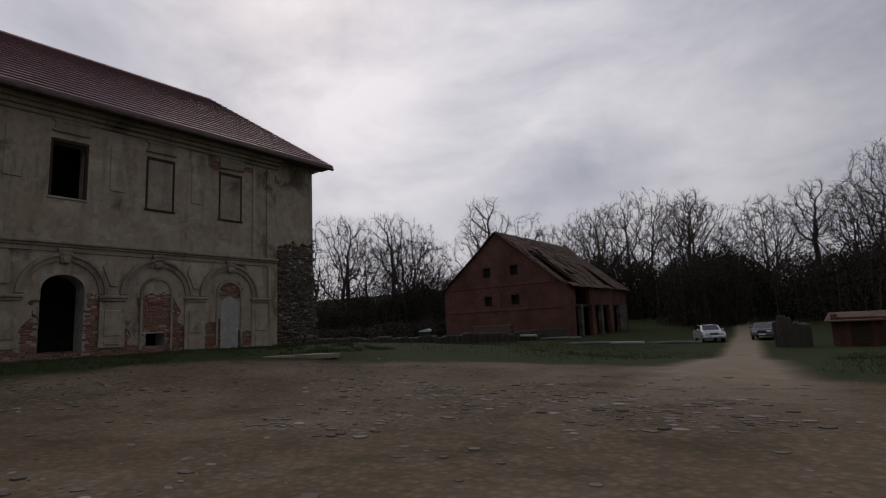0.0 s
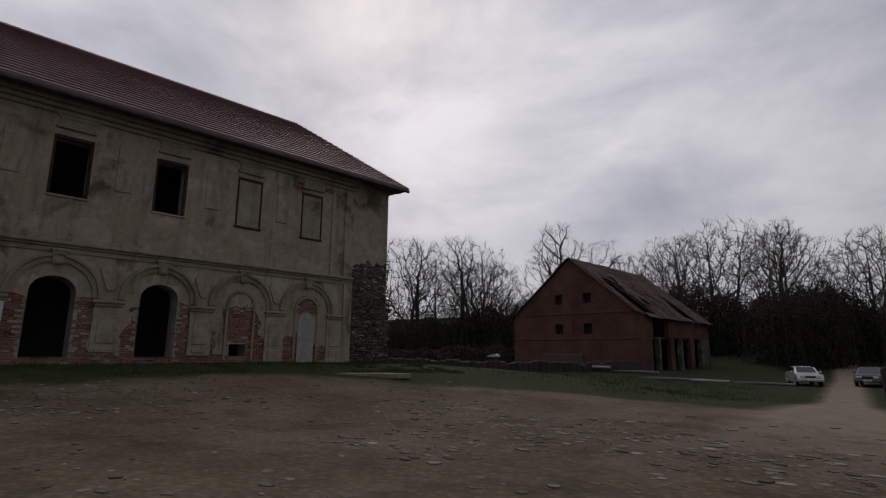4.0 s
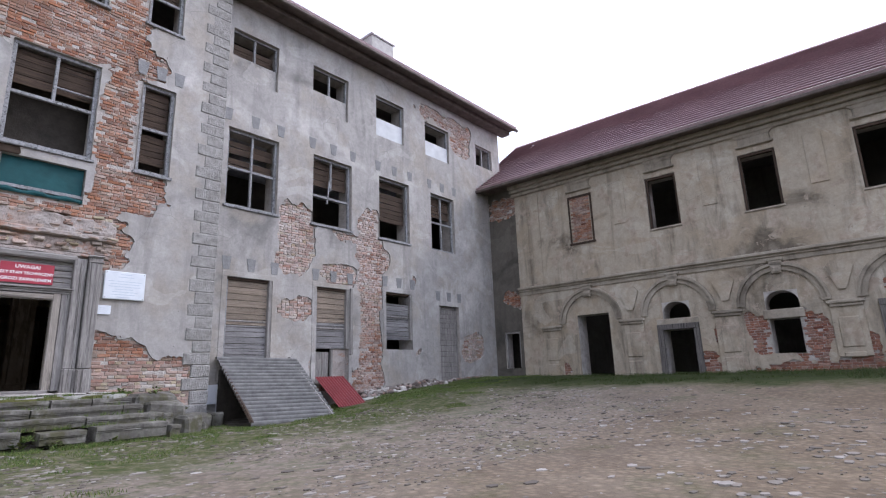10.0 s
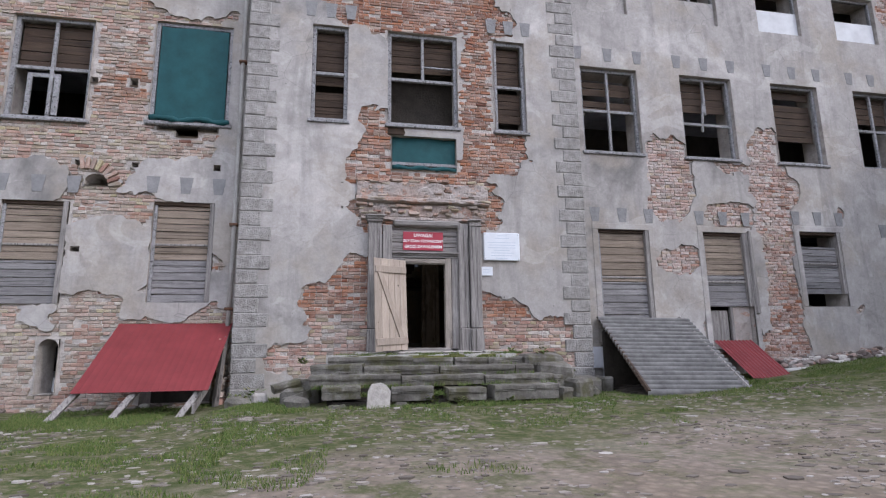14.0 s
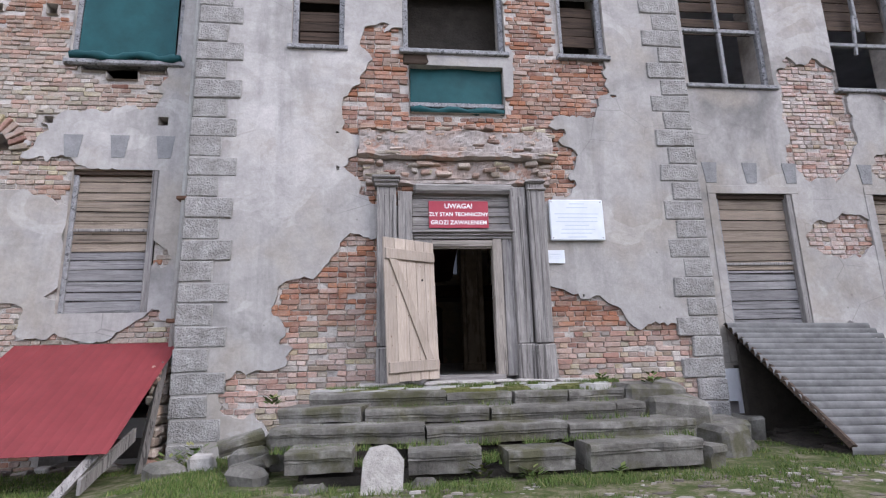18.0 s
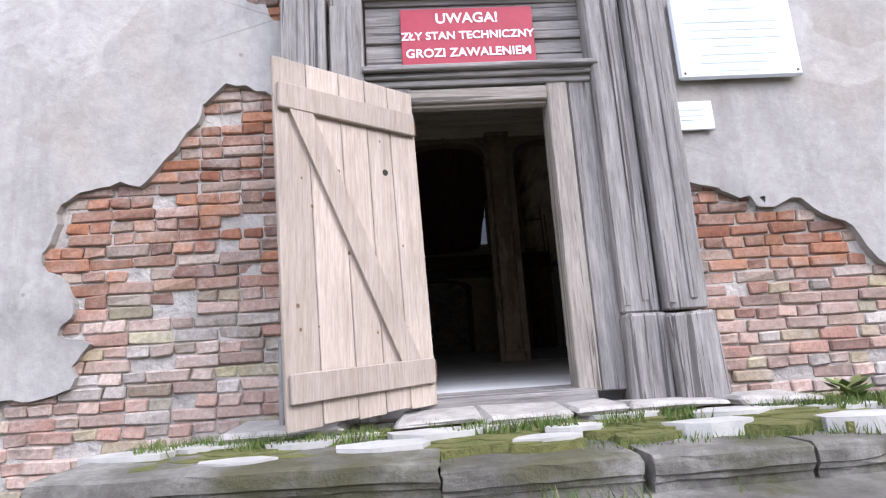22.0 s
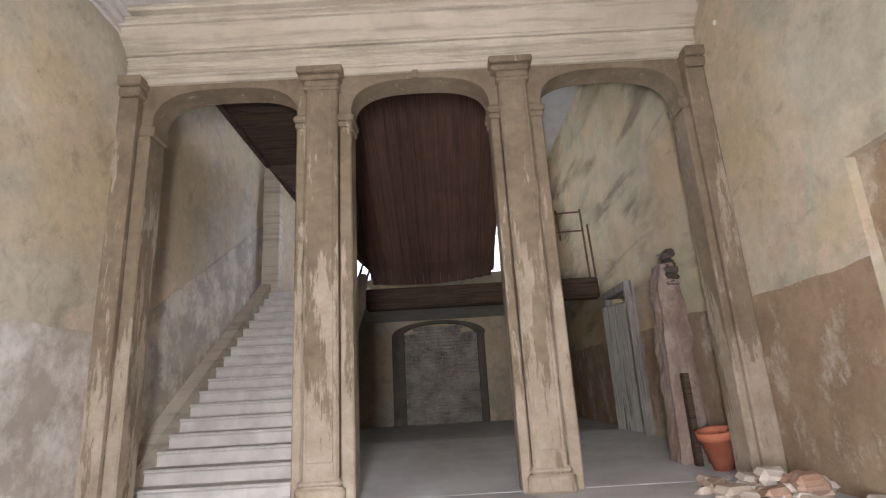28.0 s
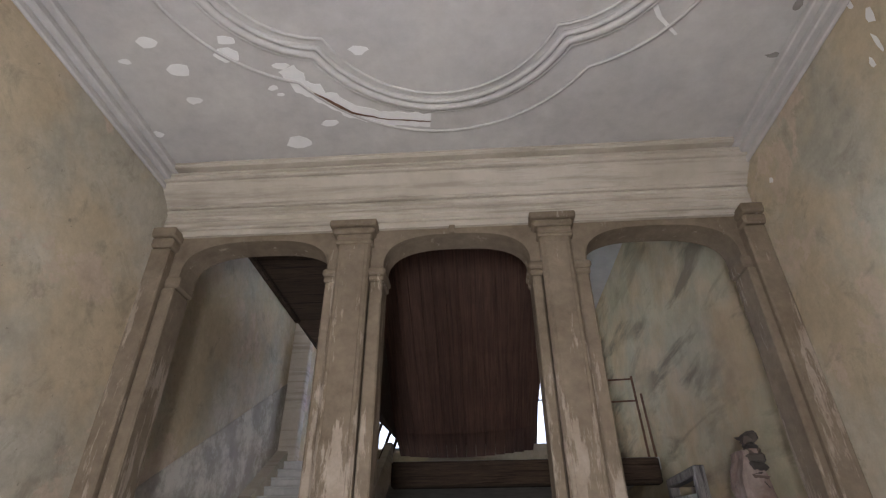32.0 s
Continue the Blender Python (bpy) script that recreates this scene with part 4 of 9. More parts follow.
# openings: (u0, u1, v0, v1, rise)
CENTRE_HOLES = [(-0.76, 0.84, 1.0, 3.9), (-2.67, -1.82, 6.42, 8.88), (-0.86, 0.88, 6.42, 8.88), (1.84, 2.67, 6.42, 8.9),
                (-2.72, -1.85, 10.55, 12.3), (-0.9, 0.86, 10.6, 12.4), (1.8, 2.7, 10.65, 12.3), (-0.76, 0.82, 5.3, 6.15)]
# the last hole, under the grey sheet, is added to keep that void black
RIGHT_HOLES = [(4.41, 6.11, 6.21, 8.68), (7.44, 9.1, 6.21, 8.68), (10.43, 12.05, 6.21, 8.68), (13.34, 14.85, 6.21, 8.68),
               (4.38, 5.98, 10.4, 12.05), (7.35, 8.92, 10.35, 12.05), (10.3, 11.82, 10.35, 12.05), (13.1, 14.68, 10.35, 11.9), (16.67, 17.95, 10.9, 11.95),
               (4.62, 6.06, 1.2, 4.1), (7.67, 9.0, 1.0, 4.1), (10.73, 12.08, 2.1, 4.2), (13.67, 14.92, 0.9, 3.9), (4.5, 6.3, -0.55, 1.15)]
LEFT_HOLES = [(-9.3, -7.62, 6.27, 8.77), (-6.32, -4.58, 6.35, 8.9), (-9.04, -7.74, 2.15, 4.38), (-6.04, -4.74, 2.18, 4.45),
              (-6.3, -4.6, 10.5, 12.1), (-9.3, -7.6, 10.5, 12.1), (-8.0, -7.62, 0.3, 1.42, 0.19), (-6.0, -4.6, 0.0, 1.2)]
# holes of lost bricks and scaffold poles, and the broken wall under the green cloth
LEFT_HOLES += [(-7.6, -7.44, 7.22, 7.34), (-6.78, -6.6, 7.2, 7.38), (-6.57, -6.43, 5.22, 5.34), (-4.84, -4.68, 5.22, 5.37), (-7.5, -7.02, 4.78, 5.04, 0.2), (-7.72, -7.56, 5.24, 5.34), (-7.62, -7.44, 3.27, 3.39),
               (-6.12, -4.8, 6.17, 6.32), (-5.72, -5.22, 6.03, 6.17)]
CENTRE_GAPS = [(-0.4, 10.4, 2.3, 1.65), (1.6, 9.35, 1.0, 0.5), (1.45, 7.6, 0.6, 2.0), (-1.0, 6.0, 0.55, 0.75), (1.75, 6.0, 0.85, 0.7), (0.0, 5.2, 1.7, 0.45), (0.05, 4.3, 1.75, 0.55),
               (-1.75, 1.75, 0.95, 0.75), (-2.3, 0.9, 0.95, 0.4), (-1.5, 2.4, 0.65, 0.75), (1.9, 1.5, 0.75, 0.85), (2.9, 1.15, 0.8, 0.65), (-2.5, 12.6, 1.2, 0.5)]
RIGHT_GAPS = [(6.85, 5.62, 0.78, 1.25), (10.0, 6.25, 0.7, 0.95), (10.1, 5.4, 0.75, 0.5), (10.0, 4.4, 0.55, 1.2), (10.0, 2.4, 0.55, 1.5), (9.9, 1.0, 0.75, 0.5), (8.4, 4.6, 0.72, 0.34), (6.62, 3.34, 0.4, 0.22), (7.2, 3.33, 0.42, 0.3), (9.0, 5.98, 0.75, 0.2), (12.25, 4.75, 0.16, 0.35), (12.5, 2.08, 0.32, 0.15),
              (14.8, 12.3, 1.9, 0.35), (15.6, 11.7, 0.75, 0.7), (15.9, 2.2, 0.75, 0.55), (8.3, 1.4, 0.85, 0.7), (13.2, 0.75, 1.6, 0.12)]
LEFT_GAPS = [(-9.0, 6.0, 6.5, 9.0)]
LEFT_KEEPS = [(-8.7, 4.85, 1.0, 0.5), (-7.0, 3.2, 0.9, 0.78), (-5.6, 4.98, 0.95, 0.5), (-4.45, 6.0, 0.4, 4.6), (-5.65, 2.02, 0.75, 0.32), (-8.15, 1.85, 0.32, 0.22), (-9.35, 2.9, 0.35, 0.85), (-11.5, 3.5, 1.2, 1.0), (-7.0, 11.2, 0.5, 1.0), (-10.4, 8.0, 0.5, 1.3), (-5.3, 10.25, 1.35, 1.1), (-8.6, 10.3, 0.5, 0.5)]

house_wall("wall_centre", "grey plastered entrance bay of a derelict house, brick bared round the door", -4.1, 4.05, -0.6, TOP, CENTRE_HOLES, CENTRE_GAPS, 11, MAIN, near=(-3.2, 3.6, 0.0, 2.5), amp=0.38)
house_wall("wall_right", "grey plastered three-storey wall with bared brick patches", 4.05, 18.6, -0.6, TOP, RIGHT_HOLES, RIGHT_GAPS, 23, RIGHT, near=(9.0, 10.8, 0.5, 4.0), amp=0.3, one=BRICK_PINK, many=BRICKS_PINK)
house_wall("wall_left", "brick wall with remains of pale plaster", -16.0, -4.1, -0.6, TOP, LEFT_HOLES, LEFT_GAPS, 37, LEFT, near=(-6.8, -4.2, 0.3, 2.2), amp=0.5, keeps=LEFT_KEEPS, one=BRICK_PALE, many=BRICKS_PALE)


# ---- the arcaded wing ----
BAYS = [4.72, 8.07, 11.34, 14.61, 17.79, 20.91, 23.95, 26.9]
WBASE, WTOP, WLEN = 0.3, 9.48, 31.4
WING_HOLES = [(u - 0.58, u + 0.56, 6.27, 8.3) for u in BAYS[1:6]]
WING_HOLES += [(4.17, 5.5, 0.6, 3.3), (7.5, 8.55, 0.6, 2.45), (7.55, 8.5, 2.85, 3.45, 0.42), (10.9, 11.75, 1.45, 2.55), (10.85, 11.8, 2.85, 3.45, 0.4), (13.95, 15.2, 0.8, 2.7),
               (17.15, 18.4, 1.1, 3.65, 0.5), (20.3, 21.55, 1.1, 3.65, 0.5), (23.6, 24.3, 1.15, 1.6), (1.0, 1.75, 1.5, 3.0)]
WING_GAPS = [(10.6, 2.0, 0.45, 0.8), (12.05, 2.0, 0.45, 0.8), (12.9, 2.0, 0.35, 0.5), (17.0, 2.0, 0.36, 0.95), (18.55, 2.1, 0.42, 0.9), (20.15, 1.9, 0.36, 0.8), (21.7, 2.0, 0.4, 1.0), (23.95, 2.2, 0.75, 1.0), (24.7, 1.4, 0.7, 0.5), (26.2, 1.5, 0.5, 0.6), (27.5, 1.2, 0.5, 0.4), (18.0, 1.0, 1.2, 0.35), (21.0, 1.0, 1.2, 0.4), (14.6, 3.2, 0.6, 0.45), (9.6, 2.2, 0.3, 0.3),
             (13.2, 1.6, 0.5, 0.4), (26.9, 3.25, 0.6, 0.5), (8.9, 1.2, 0.4, 0.3), (22.5, 0.9, 2.5, 0.3), (28.0, 8.7, 0.8, 0.12), (27.4, 4.3, 0.3, 0.5), (16.3, 1.6, 0.6, 0.35), (26.5, 8.6, 0.6, 0.15), (22.6, 1.5, 0.5, 0.4), (12.0, 0.9, 1.6, 0.25), (19.35, 0.9, 0.9, 0.4), (16.2, 0.9, 0.8, 0.4), (22.4, 1.0, 0.8, 0.4), (13.0, 0.9, 0.6, 0.4), (17.0, 1.0, 0.9, 0.3), (9.2, 1.0, 0.7, 0.25), (25.4, 1.0, 0.7, 0.4), (24.0, 2.8, 0.55, 0.35), (3.5, 1.2, 0.3, 0.2)]
wing_wall = house_wall("wall_wing", "weathered two-storey arcade wall with flaking plaster and dark window holes", 1.55, 29.2, WBASE, WTOP, WING_HOLES[:-1], WING_GAPS, 51, WING, plaster=PLASTER_WING, back=0.8, near=(10.2, 12.5, 1.0, 3.0), amp=0.35, one=BRICK_RED, many=BRICKS_RED)
# the corner's shade is put into this strip's dark plaster
house_wall("wall_corner", "dark corner strip between two wings, corner shade put into its tone", -0.3, 1.55, WBASE, WTOP, [(0.5, 1.3, 1.3, 2.9)], [(1.0, 8.6, 0.9, 0.5), (1.1, 4.3, 0.4, 0.3)], 61, WING @ pose(0, 0.16, 0), plaster=PLASTER_DARK, back=0.6)
house_wall("wall_end", "rubble stone end of the wing, plastered above", 29.2, WLEN, WBASE, WTOP, [], [(30.5, 2.6, 2.2, 3.2)], 67, WING @ pose(0, 0.1, 0), plaster=PLASTER_WING, back=0.7, one=FIELDSTONE, many=FIELDSTONE)
# rough stones in the bared foot of the end wall
stones = Shape()
rs = random.Random(5)
for r in range(42):
    v, u = 0.5 + 0.112 * r, 29.22 + rs.uniform(0, 0.1)
    while u < WLEN + 0.1:
        a, b = rs.uniform(0.06, 0.2), rs.uniform(0.035, 0.075)
        sink = rs.uniform(-0.02, 0.045)
        if v < 4.1 + 1.2 * noise.noise((u * 0.8, v * 0.3, 3.0)):
            stones.soft(u, u + 2 * a, sink - 0.06 * smooth((2.0 - v) / 2.0), 0.12, v - b + rs.uniform(-0.03, 0.03), v + b + rs.uniform(-0.03, 0.03), 0.03, 0.025)
        u += 2 * a + 0.012
solid("wall_footing", stones, FIELDSTONE, "dark fieldstone rubble bared at the wing's end", "stones", WING @ pose(0, 0.1, 0), kind="structure")


def relief(owner, name, shape, mat=TRIM_WING, label=""):
    return part(name, shape, mat, owner, label)


# string course, frieze and cornice
relief(wing_wall, "string_course", Shape().soft(1.5, 29.25, -0.17, 0.0, 4.64, 4.76, 0.03).soft(1.5, 29.25, -0.1, 0.0, 4.56, 4.64, 0.02).soft(1.5, 29.25, -0.04, 0.0, 4.4, 4.56, 0.01))
relief(wing_wall, "cornice", Shape().soft(1.4, 29.3, -0.1, 0.05, 8.98, 9.14, 0.03).soft(1.4, 29.35, -0.22, 0.05, 9.14, 9.3, 0.03).soft(1.4, 29.4, -0.36, 0.05, 9.3, 9.47, 0.03))
for u in BAYS:
    relief(wing_wall, "archivolt", Shape().arch_band(u, 3.02, 1.06, 1.24, -0.07, 0.0, 0, 180, 20, 1.02).arch_band(u, 3.02, 1.22, 1.31, -0.14, 0.0, 0, 180, 20, 1.02))
    relief(wing_wall, "keystone", Shape().prism([(u - 0.13, 4.02), (u + 0.13, 4.02), (u + 0.2, 4.45), (u - 0.2, 4.45)], -0.14, 0.0).soft(u - 0.24, u + 0.24, -0.16, 0.0, 4.42, 4.52, 0.02).soft(u - 0.1, u + 0.1, -0.17, -0.13, 4.05, 4.2, 0.03))
PIERS = [3.0] + [(a + b) / 2 for a, b in zip(BAYS, BAYS[1:])] + [28.35]
for k, p in enumerate(PIERS):
    w = 0.42
    relief(wing_wall, "impost", Shape().soft(p - w - 0.06, p + w + 0.06, -0.16, 0.0, 2.86, 2.96, 0.02).soft(p - w, p + w, -0.11, 0.0, 2.76, 2.86, 0.02))
    relief(wing_wall, "pier_panel", Shape().soft(p - w, p + w, -0.05, 0.0, 0.4 if k not in (3, 4, 5, 6) else 1.15 + 0.12 * (k % 2), 2.76, 0.01).soft(p - 0.27, p + 0.27, -0.085, -0.04, 1.55, 2.45, 0.02).soft(p - 0.27, p + 0.27, -0.085, -0.04, 0.75 if k not in (3, 4, 5, 6) else 1.25, 1.4, 0.02), PLASTER_WING)
    if 0 < k < len(PIERS) - 1:
        # urn-shaped panel between two arches
        out = [(p - 0.1, 3.3), (p - 0.36, 3.98), (p - 0.2, 4.2), (p + 0.2, 4.2), (p + 0.36, 3.98), (p + 0.1, 3.3)]
        relief(wing_wall, "spandrel_panel", Shape().prism(out, -0.075, 0.0), PLASTER_WING)
    if 0 < k < len(PIERS) - 1:
        relief(wing_wall, "wall_panel", Shape().soft(p - 0.26, p + 0.26, -0.035, 0.0, 6.75, 8.45, 0.015), PLASTER_WING)
for u in BAYS:
    relief(wing_wall, "lintel", Shape().soft(u - 0.58, u + 0.58, -0.1, 0.0, 8.52, 8.6, 0.02).soft(u - 0.5, u + 0.5, -0.05, 0.0, 8.6, 8.88, 0.02).prism([(u - 0.5, 8.86), (u + 0.5, 8.86), (u + 0.64, 9.0), (u - 0.64, 9.0)], -0.07, 0.0))
for p in (1.95, 2.55, 28.9):
    relief(wing_wall, "pilaster_strip", Shape().soft(p - 0.22, p + 0.22, -0.06, 0.0, 4.75, 8.95, 0.015), PLASTER_WING)
relief(wing_wall, "end_pilaster", Shape().soft(28.75, 29.22, -0.07, 0.0, 0.4, 4.4, 0.015).soft(27.95, 28.5, -0.06, 0.0, 4.75, 8.95, 0.02), PLASTER_WING)


def stone_frame(name, u0, u1, v0, v1, label, at, width=0.16, proud=0.06):
    ob = thing(name, label, "window frame" if v0 > 5 else "door frame", at, kind="structure")
    part("jamb", Shape().soft(u0 - width, u0, -proud, 0.12, v0, v1, 0.015), WOOD_WEATHER if v0 < 5 else TRIM_WING, ob)
    part("jamb", Shape().soft(u1, u1 + width, -proud, 0.12, v0, v1, 0.015), WOOD_WEATHER if v0 < 5 else TRIM_WING, ob)
    part("head", Shape().soft(u0 - width, u1 + width, -proud - 0.01, 0.12, v1, v1 + width, 0.015), WOOD_WEATHER if v0 < 5 else TRIM_WING, ob)
    if v0 > 5:
        part("window_sill", Shape().soft(u0 - width, u1 + width, -proud - 0.02, 0.15, v0 - 0.1, v0, 0.015), TRIM_WING, ob)
    return ob


for k, u in enumerate(BAYS[1:6]):
    wf = thing("window_%d" % (k + 1), "empty dark upper window in a rotting timber frame", "window", WING, kind="structure")
    part("jamb", Shape().soft(u - 0.57, u - 0.49, 0.03, 0.16, 6.28, 8.29, 0.012, 0.006), WOOD_DARK, wf)
    part("jamb", Shape().soft(u + 0.48, u + 0.55, 0.03, 0.16, 6.28, 8.29, 0.012, 0.006), WOOD_DARK, wf)
    part("head", Shape().soft(u - 0.49, u + 0.48, 0.03, 0.16, 8.2, 8.29, 0.012, 0.006), WOOD_DARK, wf)
    part("window_sill", Shape().soft(u - 0.62, u + 0.6, -0.04, 0.2, 6.2, 6.28, 0.015, 0.006), TRIM_WING, wf)
for k, (a, b, c, d) in enumerate(((7.5, 8.55, 0.6, 2.45), (13.95, 15.2, 0.8, 2.7))):
    stone_frame("door_%d" % (k + 1), a, b, c, d, "open dark doorway in a weathered timber frame", WING, 0.2, 0.07)
# walled-up upper windows
for k, u in enumerate((BAYS[0], BAYS[6], BAYS[7])):
    bl = thing("blind_window", "walled-up window with a plain surround", "blind window", WING, kind="structure")
    part("surround", Shape().soft(u - 0.54, u - 0.46, -0.02, 0.02, 6.3, 8.3, 0.01).soft(u + 0.46, u + 0.54, -0.02, 0.02, 6.3, 8.3, 0.01).soft(u - 0.54, u + 0.54, -0.03, 0.02, 8.22, 8.34, 0.01).soft(u - 0.58, u + 0.58, -0.05, 0.02, 6.22, 6.3, 0.01), WOOD_DARK, bl)
    if k == 0:
        fill = Shape()
        for r in range(23):
            for c in range(4):
                x = u - 0.43 + c * 0.215 + (0.1 if r % 2 else 0)
                fill.soft(x, min(x + 0.205, u + 0.43), -0.03 + RNG.uniform(-0.008, 0.008), 0.0, 6.36 + r * 0.082, 6.43 + r * 0.082, 0.006)
        tagged(part("brickwork", fill, BRICKS, bl), kind="stuff")
    else:
        part("filling", Shape().soft(u - 0.44, u + 0.44, -0.008, 0.0, 6.3, 8.24, 0.003), TRIM_WING, bl)
# blind lunette over the stair door, and two blind arches
part("lunette", Shape().arch_band(14.6, 2.95, 0.55, 0.63, -0.06, 0.0, 0, 180, 14), TRIM_WING, wing_wall)
for u in (23.95, 26.9):
    part("blind_arch", Shape().arch_band(u, 3.1, 0.5, 0.6, -0.05, 0.0, 0, 180, 14).soft(u - 0.6, u - 0.5, -0.05, 0.0, 1.0, 3.1, 0.01).soft(u + 0.5, u + 0.6, -0.05, 0.0, 1.0, 3.1, 0.01), TRIM_WING, wing_wall)
part("blind_door", Shape().soft(26.5, 27.3, -0.03, 0.0, 0.5, 2.6, 0.02).arch_band(26.9, 2.6, 0.02, 0.4, -0.03, 0.0, 0, 180, 12), CONCRETE, wing_wall, "plain grey walled-up doorway")
# transoms of two ground floor openings
part("transom", Shape().soft(10.75, 11.9, -0.03, 0.1, 2.55, 2.85, 0.02), TRIM_WING, wing_wall)
part("transom", Shape().soft(7.3, 8.75, -0.03, 0.1, 2.64, 2.85, 0.02), TRIM_WING, wing_wall)
# steps inside the stair door
stair = thing("inner_stair", "worn stone steps climbing inside a dark doorway", "stairs", WING, kind="structure")
for k in range(7):
    part("step", Shape().soft(13.98, 15.17, 0.3 + 0.28 * k, 2.6, 0.7 + 0.17 * k, 0.87 + 0.17 * k, 0.015), FIELDSTONE, stair)
# notice board beside it
nb = thing("notice_board", "white notice board with grey lines of print", "sign", WING)
part("board", Shape().soft(15.74, 16.6, -0.16, -0.13, 2.14, 2.74, 0.004), WHITE, nb)
lines = Shape()
for k in range(8):
    lines.box(15.84, 16.5 - 0.12 * (k % 3), -0.163, -0.161, 2.64 - k * 0.06, 2.655 - k * 0.06)
part("print", lines, INK, nb)
sm = thing("notice_board", "small white notice on the wall", "sign", WING)
part("board", Shape().soft(15.72, 15.9, -0.14, -0.115, 1.98, 2.1, 0.003), WHITE, sm)
part("print", Shape().box(15.75, 15.87, -0.143, -0.141, 2.05, 2.06).box(15.75, 15.85, -0.143, -0.141, 2.02, 2.03), INK, sm)


# ---- roofs ----
def tile_roof(name, label, corners, at, rows, mat=ROOF):
    """A slope between an eave (a, b) and a ridge (d, c), of stepped tile courses."""
    a, b, c, d = (Vector(p) for p in corners)
    up = ((d - a).cross(b - a)).normalized()
    if up.z < 0:
        up = -up
    g = Shape()
    pairs = [(a - up * 0.03, b - up * 0.03)]
    for r in range(rows):
        s, t = r / rows, (r + 1) / rows
        pairs.append((a.lerp(d, s) + up * 0.11, b.lerp(c, s) + up * 0.11))
        t = min(1.0, (r + 1.22) / rows)
        pairs.append((a.lerp(d, t) + up * 0.03, b.lerp(c, t) + up * 0.03))
    g.v = [tuple(p) for pair in pairs for p in pair]
    g.f = [(2 * k, 2 * k + 1, 2 * k + 3, 2 * k + 2) for k in range(len(pairs) - 1)]
    # joints down the slope, seen as fine ribs
    return g


wr = thing("roof_wing", "dark red metal tile hip roof of the wing", "roof", WING, kind="structure")
EA, RI, RZ = -0.74, 5.6, 14.12
EZ = 9.55
part("slope", tile_roof("slope", "", [(-0.6, EA, EZ), (32.0, EA, EZ), (29.0, RI, RZ), (-1.5, RI, RZ)], WING, 21), ROOF, wr)
part("slope", tile_roof("slope", "", [(32.0, 11.8, EZ), (-1.5, 11.8, EZ), (-1.5, RI, RZ), (29.0, RI, RZ)], WING, 21), ROOF, wr)
part("hip", tile_roof("hip", "", [(32.0, EA, EZ), (32.0, 11.8, EZ), (29.0, RI, RZ), (29.0, RI, RZ)], WING, 21), ROOF, wr)
part("ridge_cap", Shape().tube([(-1.5, RI, RZ + 0.02), (29.0, RI, RZ + 0.02)], [0.09, 0.09], 8).tube([(29.0, RI, RZ), (32.0, EA, EZ + 0.03)], [0.08, 0.08], 8), ROOF, wr)
part("gutter", Shape().soft(-0.5, 32.05, EA - 0.1, EA + 0.04, EZ - 0.16, EZ - 0.02, 0.03).soft(-0.4, 31.9, EA + 0.04, -0.05, EZ - 0.1, EZ - 0.05, 0.01), GUTTER, wr, "dark eaves gutter")
# unseen closing walls of the wing; dark plaster carries its rooms' unlit look
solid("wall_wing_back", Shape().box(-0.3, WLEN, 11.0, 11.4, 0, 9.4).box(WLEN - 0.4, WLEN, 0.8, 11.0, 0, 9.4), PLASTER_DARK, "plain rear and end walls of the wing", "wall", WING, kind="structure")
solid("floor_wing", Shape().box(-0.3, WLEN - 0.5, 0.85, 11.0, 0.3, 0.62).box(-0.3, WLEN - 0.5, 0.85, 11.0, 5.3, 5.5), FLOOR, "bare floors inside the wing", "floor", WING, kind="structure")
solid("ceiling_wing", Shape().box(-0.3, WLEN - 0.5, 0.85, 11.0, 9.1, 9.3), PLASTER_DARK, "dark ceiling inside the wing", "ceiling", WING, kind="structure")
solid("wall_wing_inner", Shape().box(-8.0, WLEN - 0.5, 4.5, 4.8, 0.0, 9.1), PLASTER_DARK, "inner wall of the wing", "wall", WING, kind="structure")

mr = thing("roof_main", "dark red metal tile roof of the main house", "roof", kind="structure")
part("slope", tile_roof("slope", "", [(-17.0, -0.35, TOP + 0.12), (19.2, -0.35, TOP + 0.12), (19.2, 8.2, 17.6), (-17.0, 8.2, 17.6)], MAIN, 40), ROOF, mr)
part("slope", tile_roof("slope", "", [(19.2, 21.0, TOP + 0.1), (-17.0, 21.0, TOP + 0.1), (-17.0, 8.2, 17.6), (19.2, 8.2, 17.6)], MAIN, 20), ROOF, mr)
part("gutter", Shape().soft(4.1, 19.2, -0.5, -0.36, TOP - 0.08, TOP + 0.06, 0.03).soft(4.06, 19.0, -0.36, 0.42, TOP - 0.02, TOP + 0.04, 0.01).soft(4.06, 19.0, -0.1, 0.42, TOP - 0.2, TOP - 0.02, 0.03), GUTTER, mr, "deep dark wooden eaves with gutter")
part("gutter", Shape().soft(-17.0, 4.06, -0.75, -0.6, TOP - 0.08, TOP + 0.06, 0.03).soft(-17.0, 4.06, -0.6, 0.5, TOP - 0.02, TOP + 0.04, 0.01), GUTTER, mr)
part("flashing", Shape().prism([(17.45, 9.75), (17.54, 9.75), (22.2, 13.6), (22.08, 13.6)], 0.3, 0.40), ZINC, mr, "pale metal flashing along the lower roof")
ch = thing("chimney", "plain grey rendered chimney with a metal cap", "chimney")
part("shaft", Shape().soft(11.75, 13.1, 2.3, 3.3, 13.5, 16.45, 0.03), CONCRETE, ch)
part("cap", Shape().soft(11.67, 13.18, 2.22, 3.38, 16.45, 16.55, 0.03), ZINC, ch)
part("flashing", Shape().soft(11.65, 13.2, 2.18, 2.3, 14.3, 14.85, 0.02), ZINC, ch)
